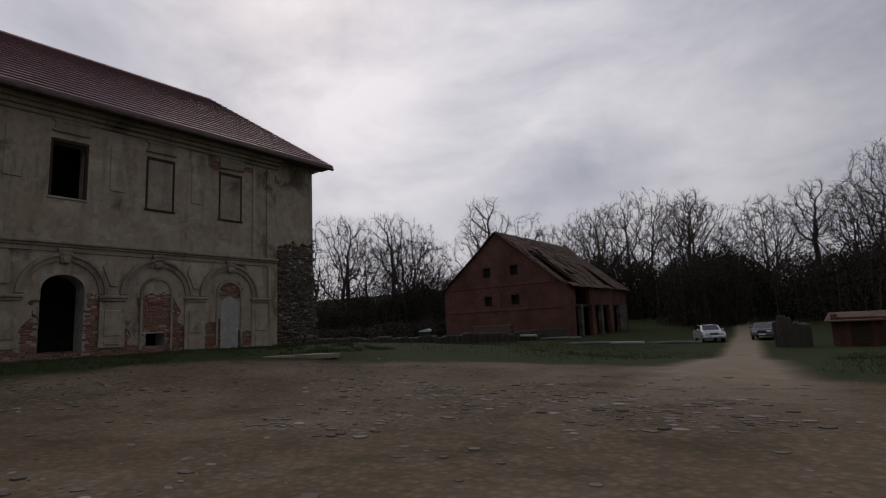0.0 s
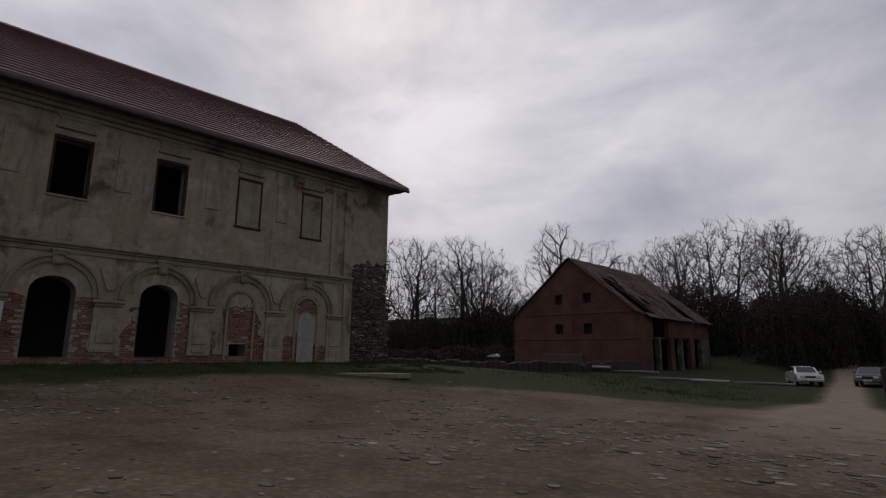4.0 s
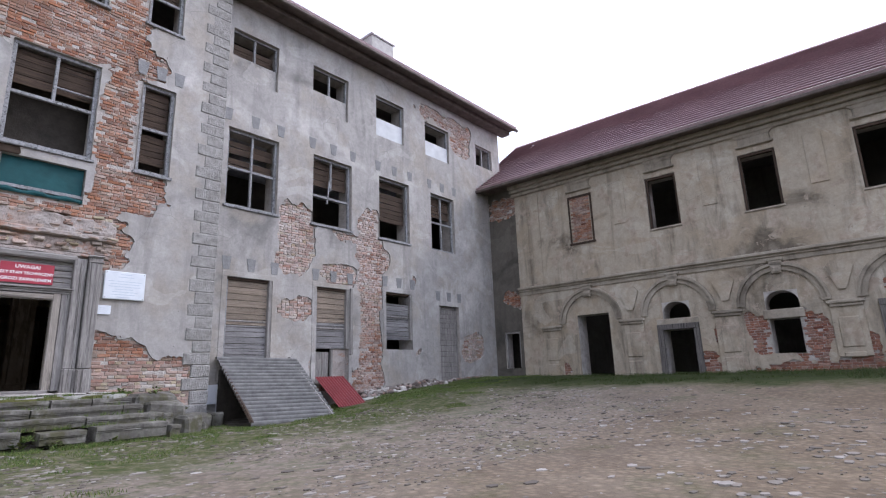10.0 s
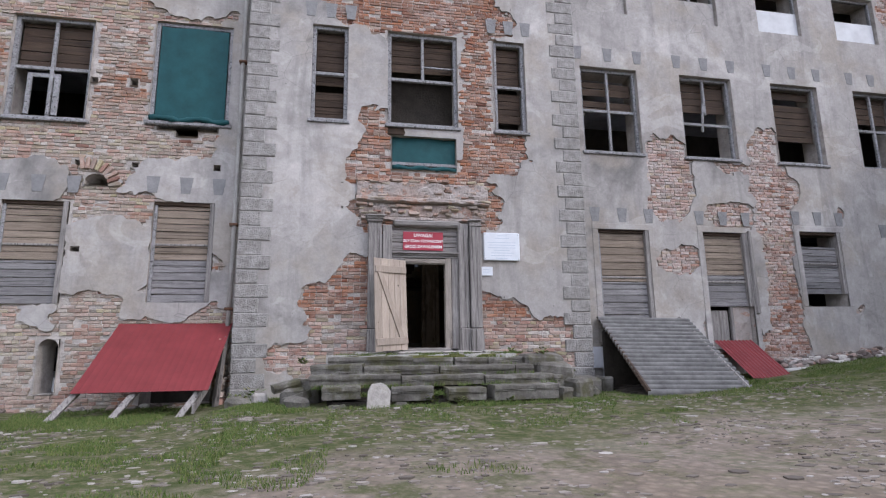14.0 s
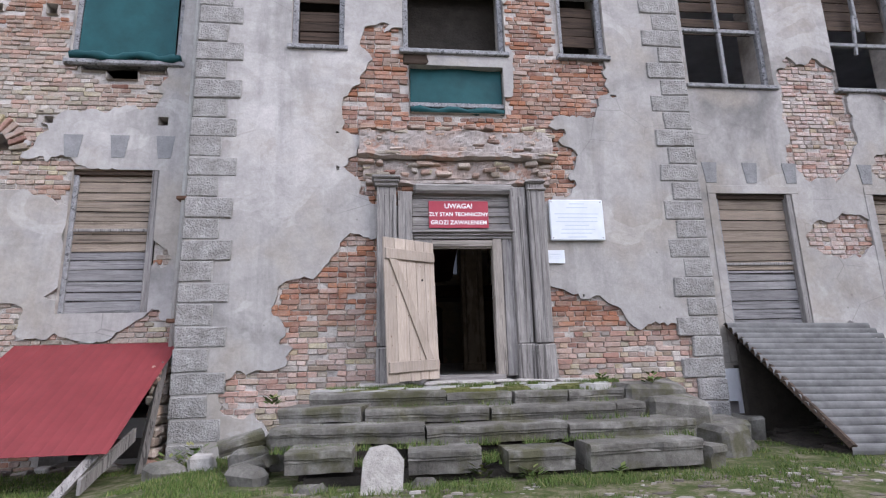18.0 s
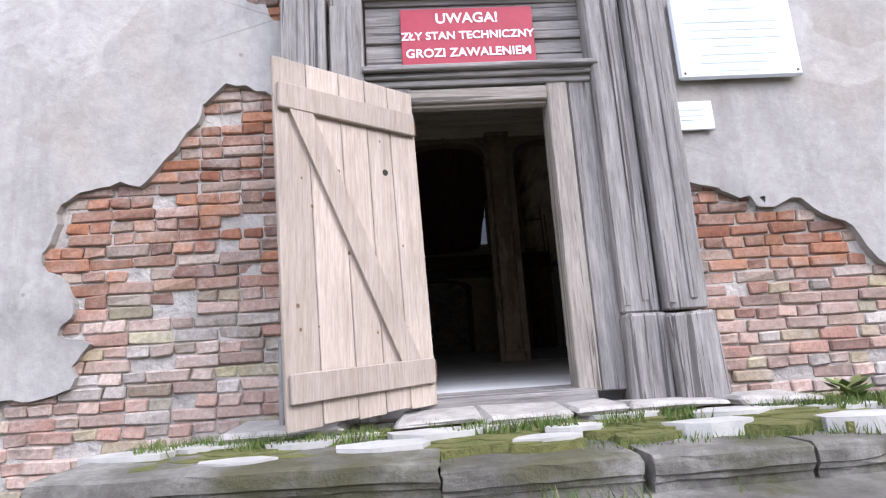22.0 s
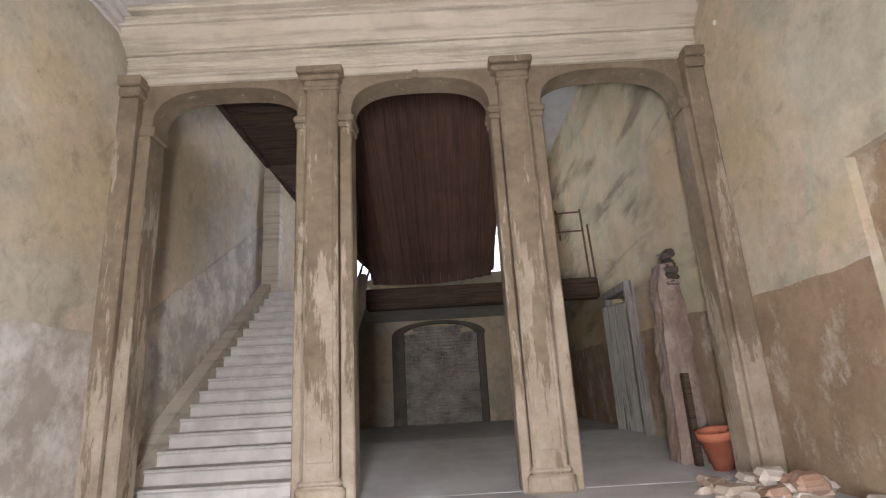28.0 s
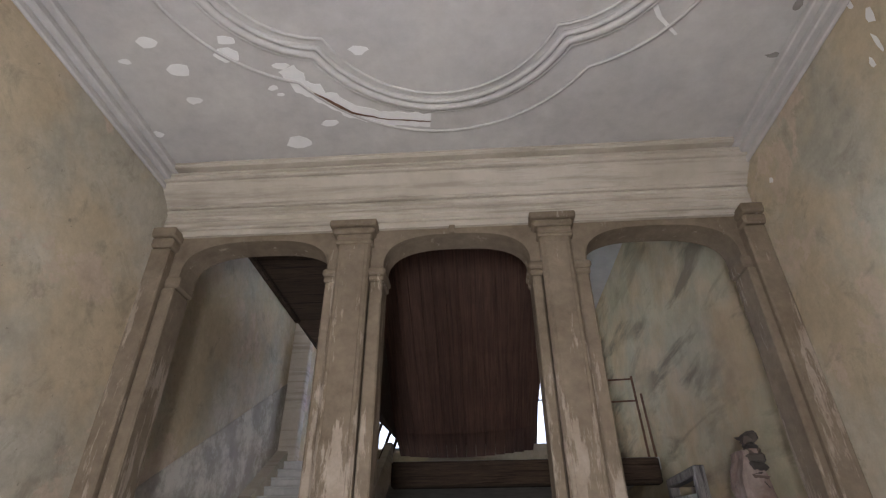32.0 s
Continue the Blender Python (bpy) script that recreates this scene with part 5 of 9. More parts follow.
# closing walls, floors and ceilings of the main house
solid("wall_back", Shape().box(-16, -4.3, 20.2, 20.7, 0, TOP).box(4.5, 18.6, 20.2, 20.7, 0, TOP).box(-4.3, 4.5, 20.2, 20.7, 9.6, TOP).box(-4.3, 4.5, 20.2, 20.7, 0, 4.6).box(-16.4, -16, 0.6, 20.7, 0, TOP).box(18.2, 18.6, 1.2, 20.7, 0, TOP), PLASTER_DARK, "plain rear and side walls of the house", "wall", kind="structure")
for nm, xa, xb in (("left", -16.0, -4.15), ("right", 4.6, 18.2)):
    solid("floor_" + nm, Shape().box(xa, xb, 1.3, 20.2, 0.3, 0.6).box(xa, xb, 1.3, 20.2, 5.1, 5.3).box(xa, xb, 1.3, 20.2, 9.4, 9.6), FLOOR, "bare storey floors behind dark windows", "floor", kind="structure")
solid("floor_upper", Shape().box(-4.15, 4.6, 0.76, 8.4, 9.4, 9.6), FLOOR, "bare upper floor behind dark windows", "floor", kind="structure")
# dark plaster: the unlit look of the rooms is put into their walls
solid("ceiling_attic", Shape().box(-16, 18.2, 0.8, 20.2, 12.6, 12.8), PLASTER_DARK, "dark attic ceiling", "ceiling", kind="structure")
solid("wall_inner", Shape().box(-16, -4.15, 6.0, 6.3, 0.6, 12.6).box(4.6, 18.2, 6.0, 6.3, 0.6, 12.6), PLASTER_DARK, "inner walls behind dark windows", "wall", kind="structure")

# unseen backing, added so no daylight shows through the cellar holes
solid("floor_cellar", Shape().box(-16, -4.15, 0.5, 3.2, -0.7, -0.5).box(4.6, 18.2, 0.5, 3.2, -0.7, -0.5).box(-16, -4.15, 3.0, 3.2, -0.5, 0.4).box(4.6, 18.2, 3.0, 3.2, -0.5, 0.4), PLASTER_DARK, "added dark backing behind the cellar holes at the wall's foot", "floor", kind="structure")

# added near-black backings: the dark of the unseen rooms is put into their colour
solid("wall_corner_inner", Shape().box(-0.3, 1.55, 1.3, 1.4, 0.6, 4.0).box(-0.4, -0.3, 0.77, 1.4, 0.6, 4.0), DARK_FILL, "added dark backing behind a corner window, for the room's darkness", "wall", WING, kind="structure")
solid("wall_upper_inner", Shape().box(-3.0, 3.0, 0.7, 0.744, 6.3, 9.4), DARK_FILL, "added dark panel behind the upper windows, for the room's darkness", "wall", kind="structure")
cwf = thing("window_6", "small dark corner window in a timber frame", "window", WING @ pose(0, 0.16, 0), kind="structure")
part("jamb", Shape().soft(0.51, 0.58, 0.03, 0.14, 1.32, 2.88, 0.01), WOOD_GREY, cwf)
part("jamb", Shape().soft(1.22, 1.29, 0.03, 0.14, 1.32, 2.88, 0.01), WOOD_GREY, cwf)
part("head", Shape().soft(0.58, 1.22, 0.03, 0.14, 2.8, 2.88, 0.01), WOOD_GREY, cwf)
# added filler box: keeps sky from showing through under the eaves
solid("wall_corner_top", Shape().box(-1.3, 1.6, -0.1, 0.95, 9.49, 9.8), PLASTER_DARK, "added dark filler closing the gap under the eaves' corner", "wall", WING, kind="structure")


# ---- dressings of the front ----
def trapeze(p, z, w, h):
    return Shape().prism([(p - w * 0.4, z), (p + w * 0.4, z), (p + w * 0.6, z + h), (p - w * 0.6, z + h)], -0.01, 0.0)


centre, right, left = (bpy.data.objects[n] for n in ("wall_centre", "wall_right", "wall_left"))
rq = random.Random(3)
for side, edge, sign in (("l", -4.1, 1), ("r", 4.05, -1)):
    z, k = 0.02, 0
    while z < TOP - 0.3:
        h = 0.32 + rq.uniform(-0.015, 0.015)
        w = 0.68 if k % 2 else 0.47
        a, b = sorted((edge - sign * 0.02, edge + sign * (w + rq.uniform(-0.03, 0.03))))
        part("quoin_stone", Shape().soft(a, b, -0.012 - rq.uniform(0, 0.014), 0.3, z + 0.007, z + h - 0.007, 0.016, 0.009), QUOIN, centre)
        z, k = z + h, k + 1
for holes, owner in ((RIGHT_HOLES[:4], right), (RIGHT_HOLES[9:13], right), (LEFT_HOLES[2:4], left), (CENTRE_HOLES[1:2] + CENTRE_HOLES[3:4], centre)):
    for a, b, c, d, *_ in holes:
        for p in (a - 0.05, (a + b) / 2, b + 0.05):
            part("voussoir", trapeze(p, d + 0.2, 0.24, 0.38), VOUSSOIR, owner)
# smooth bands round the openings
for a, b, c, d, *_ in RIGHT_HOLES[9:12]:
    part("reveal_band", Shape().soft(a - 0.16, a, -0.012, 0.05, c, d, 0.006).soft(b, b + 0.14, -0.012, 0.05, c, d, 0.006).soft(a - 0.16, b + 0.14, -0.014, 0.05, d, d + 0.15, 0.006), PLASTER, right)


def frame_bars(a, b, c, d, y0, y1, w):
    return [Shape().soft(a, a + w, y0, y1, c, d, 0.01), Shape().soft(b - w, b, y0, y1, c, d, 0.01), Shape().soft(a + w, b - w, y0, y1, d - w, d, 0.01), Shape().soft(a + w, b - w, y0, y1, c, c + w, 0.01)]


def boards_h(a, b, c, d, y, rng, step=0.17, gap=0.006, mat=None, miss=0.0, owner=None, tilt=0.6):
    z = c
    while z < d - 0.03:
        h = min(step * rng.uniform(0.8, 1.2), d - z)
        if rng.random() >= miss:
            s = Shape().soft(-(b - a) / 2, (b - a) / 2, 0, 0.025, -h / 2 + gap / 2, h / 2 - gap / 2, 0.004)
            ob = part("board", s, mat or WOOD_BOARD, owner)
            ob.matrix_basis = pose((a + b) / 2, y + rng.uniform(-0.008, 0.008), z + h / 2, 0, rng.uniform(-tilt, tilt), 0)
        z += h


WIN = [0]


def timber_window(holes, at, label, depth=0.12, boards=(0.5, 1.0), mullion=True, transom=0.5, sill=True, seed=1, fallen=False, cloth=False, panel=0.0, frame=0.09):
    a, b, c, d = holes[:4]
    rng = random.Random(seed)
    WIN[0] += 1
    ob = thing("window_%d" % (WIN[0] + 10), label, "window", at, kind="structure")
    for s in frame_bars(a, b, c, d, depth, depth + 0.1, frame):
        part("window_frame", s, WOOD_FRAME, ob)
    if sill:
        part("window_sill", Shape().soft(a - 0.06, b + 0.06, -0.05, depth + 0.1, c - 0.07, c + 0.01, 0.012), WOOD_FRAME, ob)
    i0, i1, j0, j1 = a + frame, b - frame, c + frame, d - frame
    if transom:
        zt = j0 + (j1 - j0) * transom
        part("transom", Shape().soft(i0, i1, depth + 0.01, depth + 0.09, zt - 0.04, zt + 0.04, 0.01), WOOD_FRAME, ob)
    if mullion:
        m = (a + b) / 2
        part("mullion", Shape().soft(m - 0.035, m + 0.035, depth + 0.005, depth + 0.085, j0 if not fallen else j0 + (j1 - j0) * 0.55, j1, 0.01), WOOD_FRAME, ob)
        if fallen:
            bar = part("loose_bar", Shape().soft(-0.03, 0.03, 0, 0.05, -0.55, 0.35, 0.008), WOOD_FRAME, ob, "broken sash bar hanging loose")
            bar.matrix_basis = pose(m - 0.08, depth + 0.01, (j0 + j1) / 2 + 0.15, 0, 6, 0)
    if boards:
        boards_h(i0, i1, j0 + (j1 - j0) * boards[0], j0 + (j1 - j0) * boards[1], depth + 0.16, rng, 0.19, 0.012, WOOD_DARK, 0.06, ob, 1.2)
    if panel:
        part("panel", Shape().soft(i0 - 0.05, i1 + 0.05, depth - 0.02, depth + 0.02, c + 0.02, c + (d - c) * panel, 0.006), PANEL if not cloth else PLASTER, ob, "pale sheet closing the lower half" if not cloth else "plastered parapet")
    return ob


BROKEN = "broken timber window, dark boards behind its empty sashes"
timber_window(RIGHT_HOLES[0], RIGHT, BROKEN, seed=1)
timber_window(RIGHT_HOLES[1], RIGHT, BROKEN, seed=2, fallen=True, boards=(0.6, 1.0), transom=0.42)
timber_window(RIGHT_HOLES[2], RIGHT, "window frame half closed with old boards", seed=3, mullion=False, transom=0, boards=(0.3, 1.0))
timber_window(RIGHT_HOLES[3], RIGHT, BROKEN, seed=4, boards=(0.62, 1.0), sill=False)
SHORT = "low attic window above a plastered parapet"
for k, (h, pale) in enumerate(zip(RIGHT_HOLES[4:9], (False, False, True, True, False))):
    timber_window(h, RIGHT, "attic window with a pale sheet in its lower half" if pale else SHORT, seed=10 + k, boards=(0.55, 0.8) if k == 0 else (), transom=0, mullion=not pale, sill=False, panel=0.47 if k < 4 else 0.0, cloth=not pale, frame=0.07)
timber_window(CENTRE_HOLES[1], MAIN, "narrow weathered window boarded from inside", depth=0.08, seed=21, boards=(0.0, 1.0), mullion=False)
timber_window(CENTRE_HOLES[3], MAIN, "narrow weathered window boarded from inside", depth=0.08, seed=22, boards=(0.1, 1.0), mullion=False)
mid = timber_window(CENTRE_HOLES[2], MAIN, "wide timber window with an open lower half", depth=0.08, seed=23, boards=(0.62, 1.0), transom=0.5)
mid_m = next(c for c in mid.children if c.name.startswith("mullion"))
mid_m.matrix_basis = pose(0, 0, 8.79) @ Matrix.Diagonal((1, 1, 0.5, 1)) @ pose(0, 0, -8.79)
part("sash_bar", Shape().soft(0.04, 0.8, 0.1, 0.15, 8.02, 8.06, 0.006), WOOD_FRAME, mid)
for k, h in enumerate(CENTRE_HOLES[4:7]):
    timber_window(h, MAIN, "empty upper window in a pale timber frame", depth=0.08, seed=30 + k, boards=(0.6, 0.9) if k == 2 else (), mullion=False, transom=0.55 if k == 2 else 0)
timber_window(LEFT_HOLES[0], LEFT, "pale timber window with broken lower sashes", depth=0.1, seed=40, boards=(0.52, 1.0))
lw = timber_window(LEFT_HOLES[4], LEFT, "upper window closed with a pale sheet", depth=0.1, seed=41, boards=(), mullion=False, transom=0, panel=0.9)
timber_window(LEFT_HOLES[5], LEFT, "upper window in a brick wall", depth=0.1, seed=42, boards=(0.4, 1.0))
part("loose_sash", Shape().soft(-8.95, -8.85, 0.13, 0.18, 6.4, 7.4, 0.01).soft(-8.4, -8.28, 0.13, 0.18, 6.4, 7.4, 0.01).soft(-8.85, -8.4, 0.13, 0.18, 7.3, 7.4, 0.01), WOOD_FRAME, bpy.data.objects["window_%d" % (WIN[0] + 8)])
# window hung with green cloth
gw = timber_window(LEFT_HOLES[1], LEFT, "timber window hung with dark green cloth", depth=0.06, seed=43, boards=(), mullion=False, transom=0)


def cloth(a, b, c, d, y, rng, sag=0.05, n=14, m=14):
    g = Shape()
    for j in range(m + 1):
        for i in range(n + 1):
            s, t = i / n, j / m
            fold = 0.02 * math.sin(9 * s + 3 * t) * (1 - t) + rng.uniform(-0.004, 0.004)
            g.v.append((a + (b - a) * s, y + fold, d + (c - d) * t - sag * math.sin(math.pi * s * 3) * t * 0.4))
    g.f = [(j * (n + 1) + i, j * (n + 1) + i + 1, (j + 1) * (n + 1) + i + 1, (j + 1) * (n + 1) + i) for j in range(m) for i in range(n)]
    top = len(g.v)
    g.v += [(x, y2 + 0.008, z) for x, y2, z in g.v]
    g.f += [tuple(k + top for k in f[::-1]) for f in g.f]
    return g


part("cloth", cloth(-6.2, -4.68, 6.42, 8.78, 0.03, rq), GREEN, gw, "dark green tarpaulin", True)
roll = Shape().tube([(-6.3 + 0.125 * k, -0.02 + 0.02 * math.sin(k * 1.3), 6.42 + 0.03 * math.sin(k * 0.9)) for k in range(15)], [0.07 + 0.02 * math.sin(k * 2.1) for k in range(15)], 8)
part("cloth_fold", roll, GREEN, gw, "gathered lower hem of the tarpaulin", True)
part("broken_sill", Shape().soft(-6.4, -4.5, -0.03, 0.12, 6.27, 6.37, 0.012, 0.008), WOOD_FRAME, gw)
bc = thing("balcony_opening", "low gap over the portal hung with green cloth", "opening", kind="structure")
part("cloth", cloth(-0.74, 0.8, 5.42, 6.2, 0.12, rq, 0.02), GREEN, bc, "dark green tarpaulin", True)
part("rail", Shape().soft(-0.76, 0.82, 0.05, 0.1, 5.42, 5.5, 0.01), WOOD_FRAME, bc)
part("cloth_fold", Shape().tube([(-0.74 + 0.155 * k, 0.06, 5.36 + 0.02 * math.sin(k * 1.7)) for k in range(11)], [0.055 + 0.015 * math.sin(k * 1.9) for k in range(11)], 8), GREEN, bc, "", True)
part("beam", Shape().soft(-0.86, 0.9, 0.02, 0.2, 6.16, 6.36, 0.02, 0.01), WOOD_DARK, bc)
# crumbling lintel zone over the portal
lz = Shape()
rl = random.Random(8)
for z0, z1, proud, w in ((4.56, 4.98, 0.05, 1.56), (4.12, 4.5, 0.0, 1.5), (4.46, 4.6, 0.13, 1.58), (4.04, 4.14, 0.05, 1.46)):
    nu, nv = 110, max(4, int((z1 - z0) / 0.035))
    base = len(lz.v)
    for j in range(nv + 1):
        for i in range(nu + 1):
            u, v = -w + 2 * w * i / nu, z0 + (z1 - z0) * j / nv
            edge = 0.0 if 0 < j < nv else 0.07
            rag = 0.045 * noise.noise((u * 2.1, v * 2.6, 2.0)) + 0.026 * noise.noise((u * 6, v * 8, 4.0)) + 0.014 * noise.noise((u * 19, v * 22, 6.0))
            lz.v.append((u, min(-proud + rag + edge, 0.052), v + 0.03 * noise.noise((u * 5, v * 5, 9.0))))
    for j in range(nv):
        for i in range(nu):
            a = base + j * (nu + 1) + i
            lz.f.append((a, a + 1, a + nu + 2, a + nu + 1))
    lz.soft(-w + 0.02, w - 0.02, -proud + 0.06, 0.06, z0 + 0.01, z1 - 0.01, 0.01)
RAW = material("raw_lintel", plaster_like((0.5, 0.46, 0.43), (0.38, 0.335, 0.305), (0.2, 0.165, 0.145), 0.25, (0.4, 0.3, 0.25), 1.3, 0.6, ((0.3, 0.16, 0.11), (0.42, 0.27, 0.2))))
part("crumbling_lintel", lz, RAW, centre, "crumbling render and brick over the portal")
stubs = Shape()
for k in range(120):
    x, z = rl.uniform(-1.5, 1.5), rl.choice((rl.uniform(4.9, 5.05), rl.uniform(4.62, 4.95), rl.uniform(4.2, 4.42), rl.uniform(4.5, 4.56)))
    w, h = rl.uniform(0.04, 0.13), rl.uniform(0.025, 0.036)
    stubs.soft(x - w, x + w, -0.07 + rl.uniform(-0.02, 0.07) - (0.05 if 4.48 < z < 4.58 else 0.0), 0.05, z - h, z + h, 0.014, 0.014)
tagged(part("brick_stub", stubs, BRICKS_PALE, centre, "broken brick ends in the crumbled lintel"), kind="stuff")


# shutters: boarded ground floor windows
def shutter(hole, at, label, seed, low=0.0, miss=0.0, gap_top=0.0):
    a, b, c, d = hole[:4]
    rng = random.Random(seed)
    ob = thing("shutter", label, "shutter", at, "boarded windows")
    part("jamb", Shape().soft(a, a + 0.07, 0.06, 0.3, c + low, d, 0.01), WOOD_FRAME, ob)
    part("jamb", Shape().soft(b - 0.11, b, 0.0, 0.3, c + low, d, 0.01), WOOD_GREY, ob)
    part("head", Shape().soft(a, b, 0.05, 0.3, d - 0.08, d, 0.01), WOOD_DARK, ob)
    part("rail", Shape().soft(a + 0.06, b - 0.1, 0.07, 0.12, c + (d - c) * 0.56, c + (d - c) * 0.56 + 0.05, 0.008), WOOD_GREY, ob)
    # the boards under the lintel keep their tan, the lower ones have gone grey
    part_z = c + low + (d - c - low) * 0.42
    boards_h(a + 0.05, b - 0.06, c + low, part_z, 0.1, rng, 0.17, 0.014, WOOD_BOARD, miss, ob, 0.5)
    boards_h(a + 0.05, b - 0.06, part_z, d - 0.06 - gap_top, 0.1, rng, 0.17, 0.014, WOOD_BOARD if gap_top else WOOD_TAN, miss, ob, 0.5)
    return ob


CLOSED = "ground-floor window nailed shut with weathered grey boards"
shutter(RIGHT_HOLES[9], RIGHT, CLOSED, 1, 0.55)
shutter(RIGHT_HOLES[10], RIGHT, CLOSED, 2, 1.1)
shutter(RIGHT_HOLES[11], RIGHT, "boarded window with gaps above and below the boards", 3, 0.35, 0.0, 0.35)
shutter(LEFT_HOLES[2], LEFT, CLOSED, 5)
shutter(LEFT_HOLES[3], LEFT, CLOSED, 6)
gd = thing("side_door", "narrow boarded door of grey planks", "door", RIGHT, kind="structure")
boards_h(13.68, 14.9, 0.85, 3.88, 0.12, random.Random(4), 0.21, 0.008, WOOD_GREY, 0.0, gd, 0.2)
low = thing("low_hatch", "patched low opening with odd boards and bricks", "hatch", RIGHT)
part("board", Shape().soft(7.7, 8.3, 0.16, 0.2, 1.0, 2.0, 0.01), WOOD_GREY, low)
part("post", Shape().soft(8.35, 8.43, 0.1, 0.2, 0.9, 2.1, 0.01), WOOD_GREY, low)
part("infill", Shape().soft(8.43, 8.98, 0.15, 0.3, 0.95, 2.1, 0.01), RAW, low)
part("door_post", Shape().soft(9.02, 9.14, -0.08, 0.1, 1.9, 4.15, 0.02, 0.015), WOOD_GREY, low, "leaning weathered post")

# ---- the portal ----
po = thing("portal", "weathered grey timber portal with fluted side posts", "portal", kind="structure")
for x0, xm, x1, up_ in ((-1.29, -0.98, -0.75, True), (0.8, 1.05, 1.33, False)):
    # two planks to a side, the outer or the inner one capped, each with sunk flutes between raised fillets
    for a, b, front, top in ((x0, xm - 0.012, -0.15 if up_ else -0.1, 4.0), (xm + 0.012, x1, -0.1 if up_ else -0.16, 3.92 if up_ else 4.06)):
        part("post", Shape().soft(a, b, front, 0.05, 1.56, top, 0.012, 0.006), WOOD_GREY, po)
        w = b - a
        for q in (0.1, 0.62) if w < 0.27 else (0.1, 0.45, 0.9):
            part("fillet", Shape().soft(a + w * q - 0.02, a + w * q + 0.026, front - 0.011, front, 1.6 + 0.05 * q, top - 0.16, 0.005, 0.004), WOOD_GREY, po)
        part("plinth", Shape().soft(a - 0.015, b + 0.01, front - 0.05, 0.05, 1.0, 1.55, 0.02, 0.014), WOOD_GREY, po, "rotting plinth block")
    if up_:
        part("capital", Shape().soft(x0 - 0.03, xm + 0.01, -0.19, 0.05, 3.97, 4.03, 0.012).soft(x0 - 0.05, xm + 0.03, -0.22, 0.05, 4.03, 4.08, 0.012).soft(x0 - 0.07, xm + 0.05, -0.25, 0.05, 4.08, 4.13, 0.01), WOOD_RAIL, po)
    else:
        part("capital", Shape().soft(xm, x1 + 0.03, -0.19, 0.05, 3.93, 3.97, 0.01, 0.006).soft(xm - 0.02, x1 + 0.02, -0.21, 0.05, 4.03, 4.09, 0.03, 0.02), WOOD_RAIL, po, "broken capital")
part("lintel", Shape().soft(-0.72, 0.86, -0.1, 0.2, 3.9, 4.05, 0.04, 0.02), WOOD_RAIL, po, "splintered lintel beam")
part("transom", Shape().soft(-0.76, 0.84, -0.12, 0.14, 3.26, 3.3, 0.008).soft(-0.75, 0.83, -0.08, 0.14, 3.22, 3.26, 0.008).soft(-0.74, 0.82, -0.05, 0.14, 3.17, 3.22, 0.008), WOOD_RAIL, po)
boards_h(-0.74, 0.82, 3.3, 3.9, 0.04, random.Random(9), 0.14, 0.01, WOOD_RAIL, 0, po, 0.3)
part("jamb", Shape().soft(0.485, 0.63, -0.045, 0.14, 1.1, 3.17, 0.008), WOOD_JAMB, po, "newer door jamb")
part("jamb", Shape().soft(0.64, 0.84, -0.03, 0.12, 1.1, 3.2, 0.008), WOOD_GREY, po)
part("jamb", Shape().soft(-0.76, -0.44, -0.03, 0.12, 1.1, 3.2, 0.008), WOOD_GREY, po)
part("head", Shape().soft(-0.47, 0.485, -0.05, 0.03, 3.05, 3.15, 0.008).soft(-0.47, 0.485, -0.02, 0.05, 3.03, 3.052, 0.004), HEAD_WOOD, po, "newer door head")
part("threshold", Shape().soft(-0.5, 0.6, -0.06, 0.3, 0.95, 1.13, 0.015, 0.006), WOOD_RAIL, po, "worn threshold board")
# open door leaf
leaf = thing("door_leaf", "open ledged-and-braced door of pale new boards", "door", pose(-0.46, -0.08, 3.1, 0, 0, 180 + 38) @ pose(0, 0, 0, 0, 2.2, 0) @ pose(0, 0, -3.15))
w, xs = 0.96, [0.0, 0.2, 0.37, 0.55, 0.76, 0.96]
for k in range(5):
    part("board", Shape().soft(xs[k] + 0.002, xs[k + 1] - 0.002, 0.0, 0.028, 1.14 + 0.01 * (k % 2), 3.14, 0.004), WOOD_LEAF, leaf)
part("ledge", Shape().soft(0.02, 0.94, 0.028, 0.06, 2.83, 2.98, 0.006), WOOD_LEAF, leaf)
part("ledge", Shape().soft(0.02, 0.94, 0.028, 0.06, 1.27, 1.42, 0.006), WOOD_LEAF, leaf)
part("brace", Shape().prism([(0.12, 1.42), (0.26, 1.42), (0.88, 2.83), (0.74, 2.83)], 0.028, 0.055), WOOD_LEAF, leaf)
# a near-black disc on the board; the hole's darkness is its colour
part("latch_hole", Shape().tube([(0.26, 0.02, 2.56), (0.26, 0.031, 2.56)], [0.02, 0.02], 10), DARK_FILL, leaf, "drilled hole for a missing latch")
for z in (1.3, 2.85):
    part("hinge", Shape().tube([(0.0, 0.02, z), (0.0, 0.02, z + 0.1)], [0.015, 0.015], 8), RUST, leaf)
knots = Shape()
for k in range(14):
    x, z = rq.uniform(0.1, 0.9), rq.uniform(1.5, 2.8)
    knots.turned([(0.0, 0.0), (rq.uniform(0.005, 0.011), 0.0)], (0, 0, 0), 8)
    n = len(knots.v)
    for i in range(n - 16, n):
        px, py, pz = knots.v[i]
        knots.v[i] = (x + px, 0.0295, z + py * 1.3)
tagged(part("knot", knots, KNOT, leaf), kind="stuff")


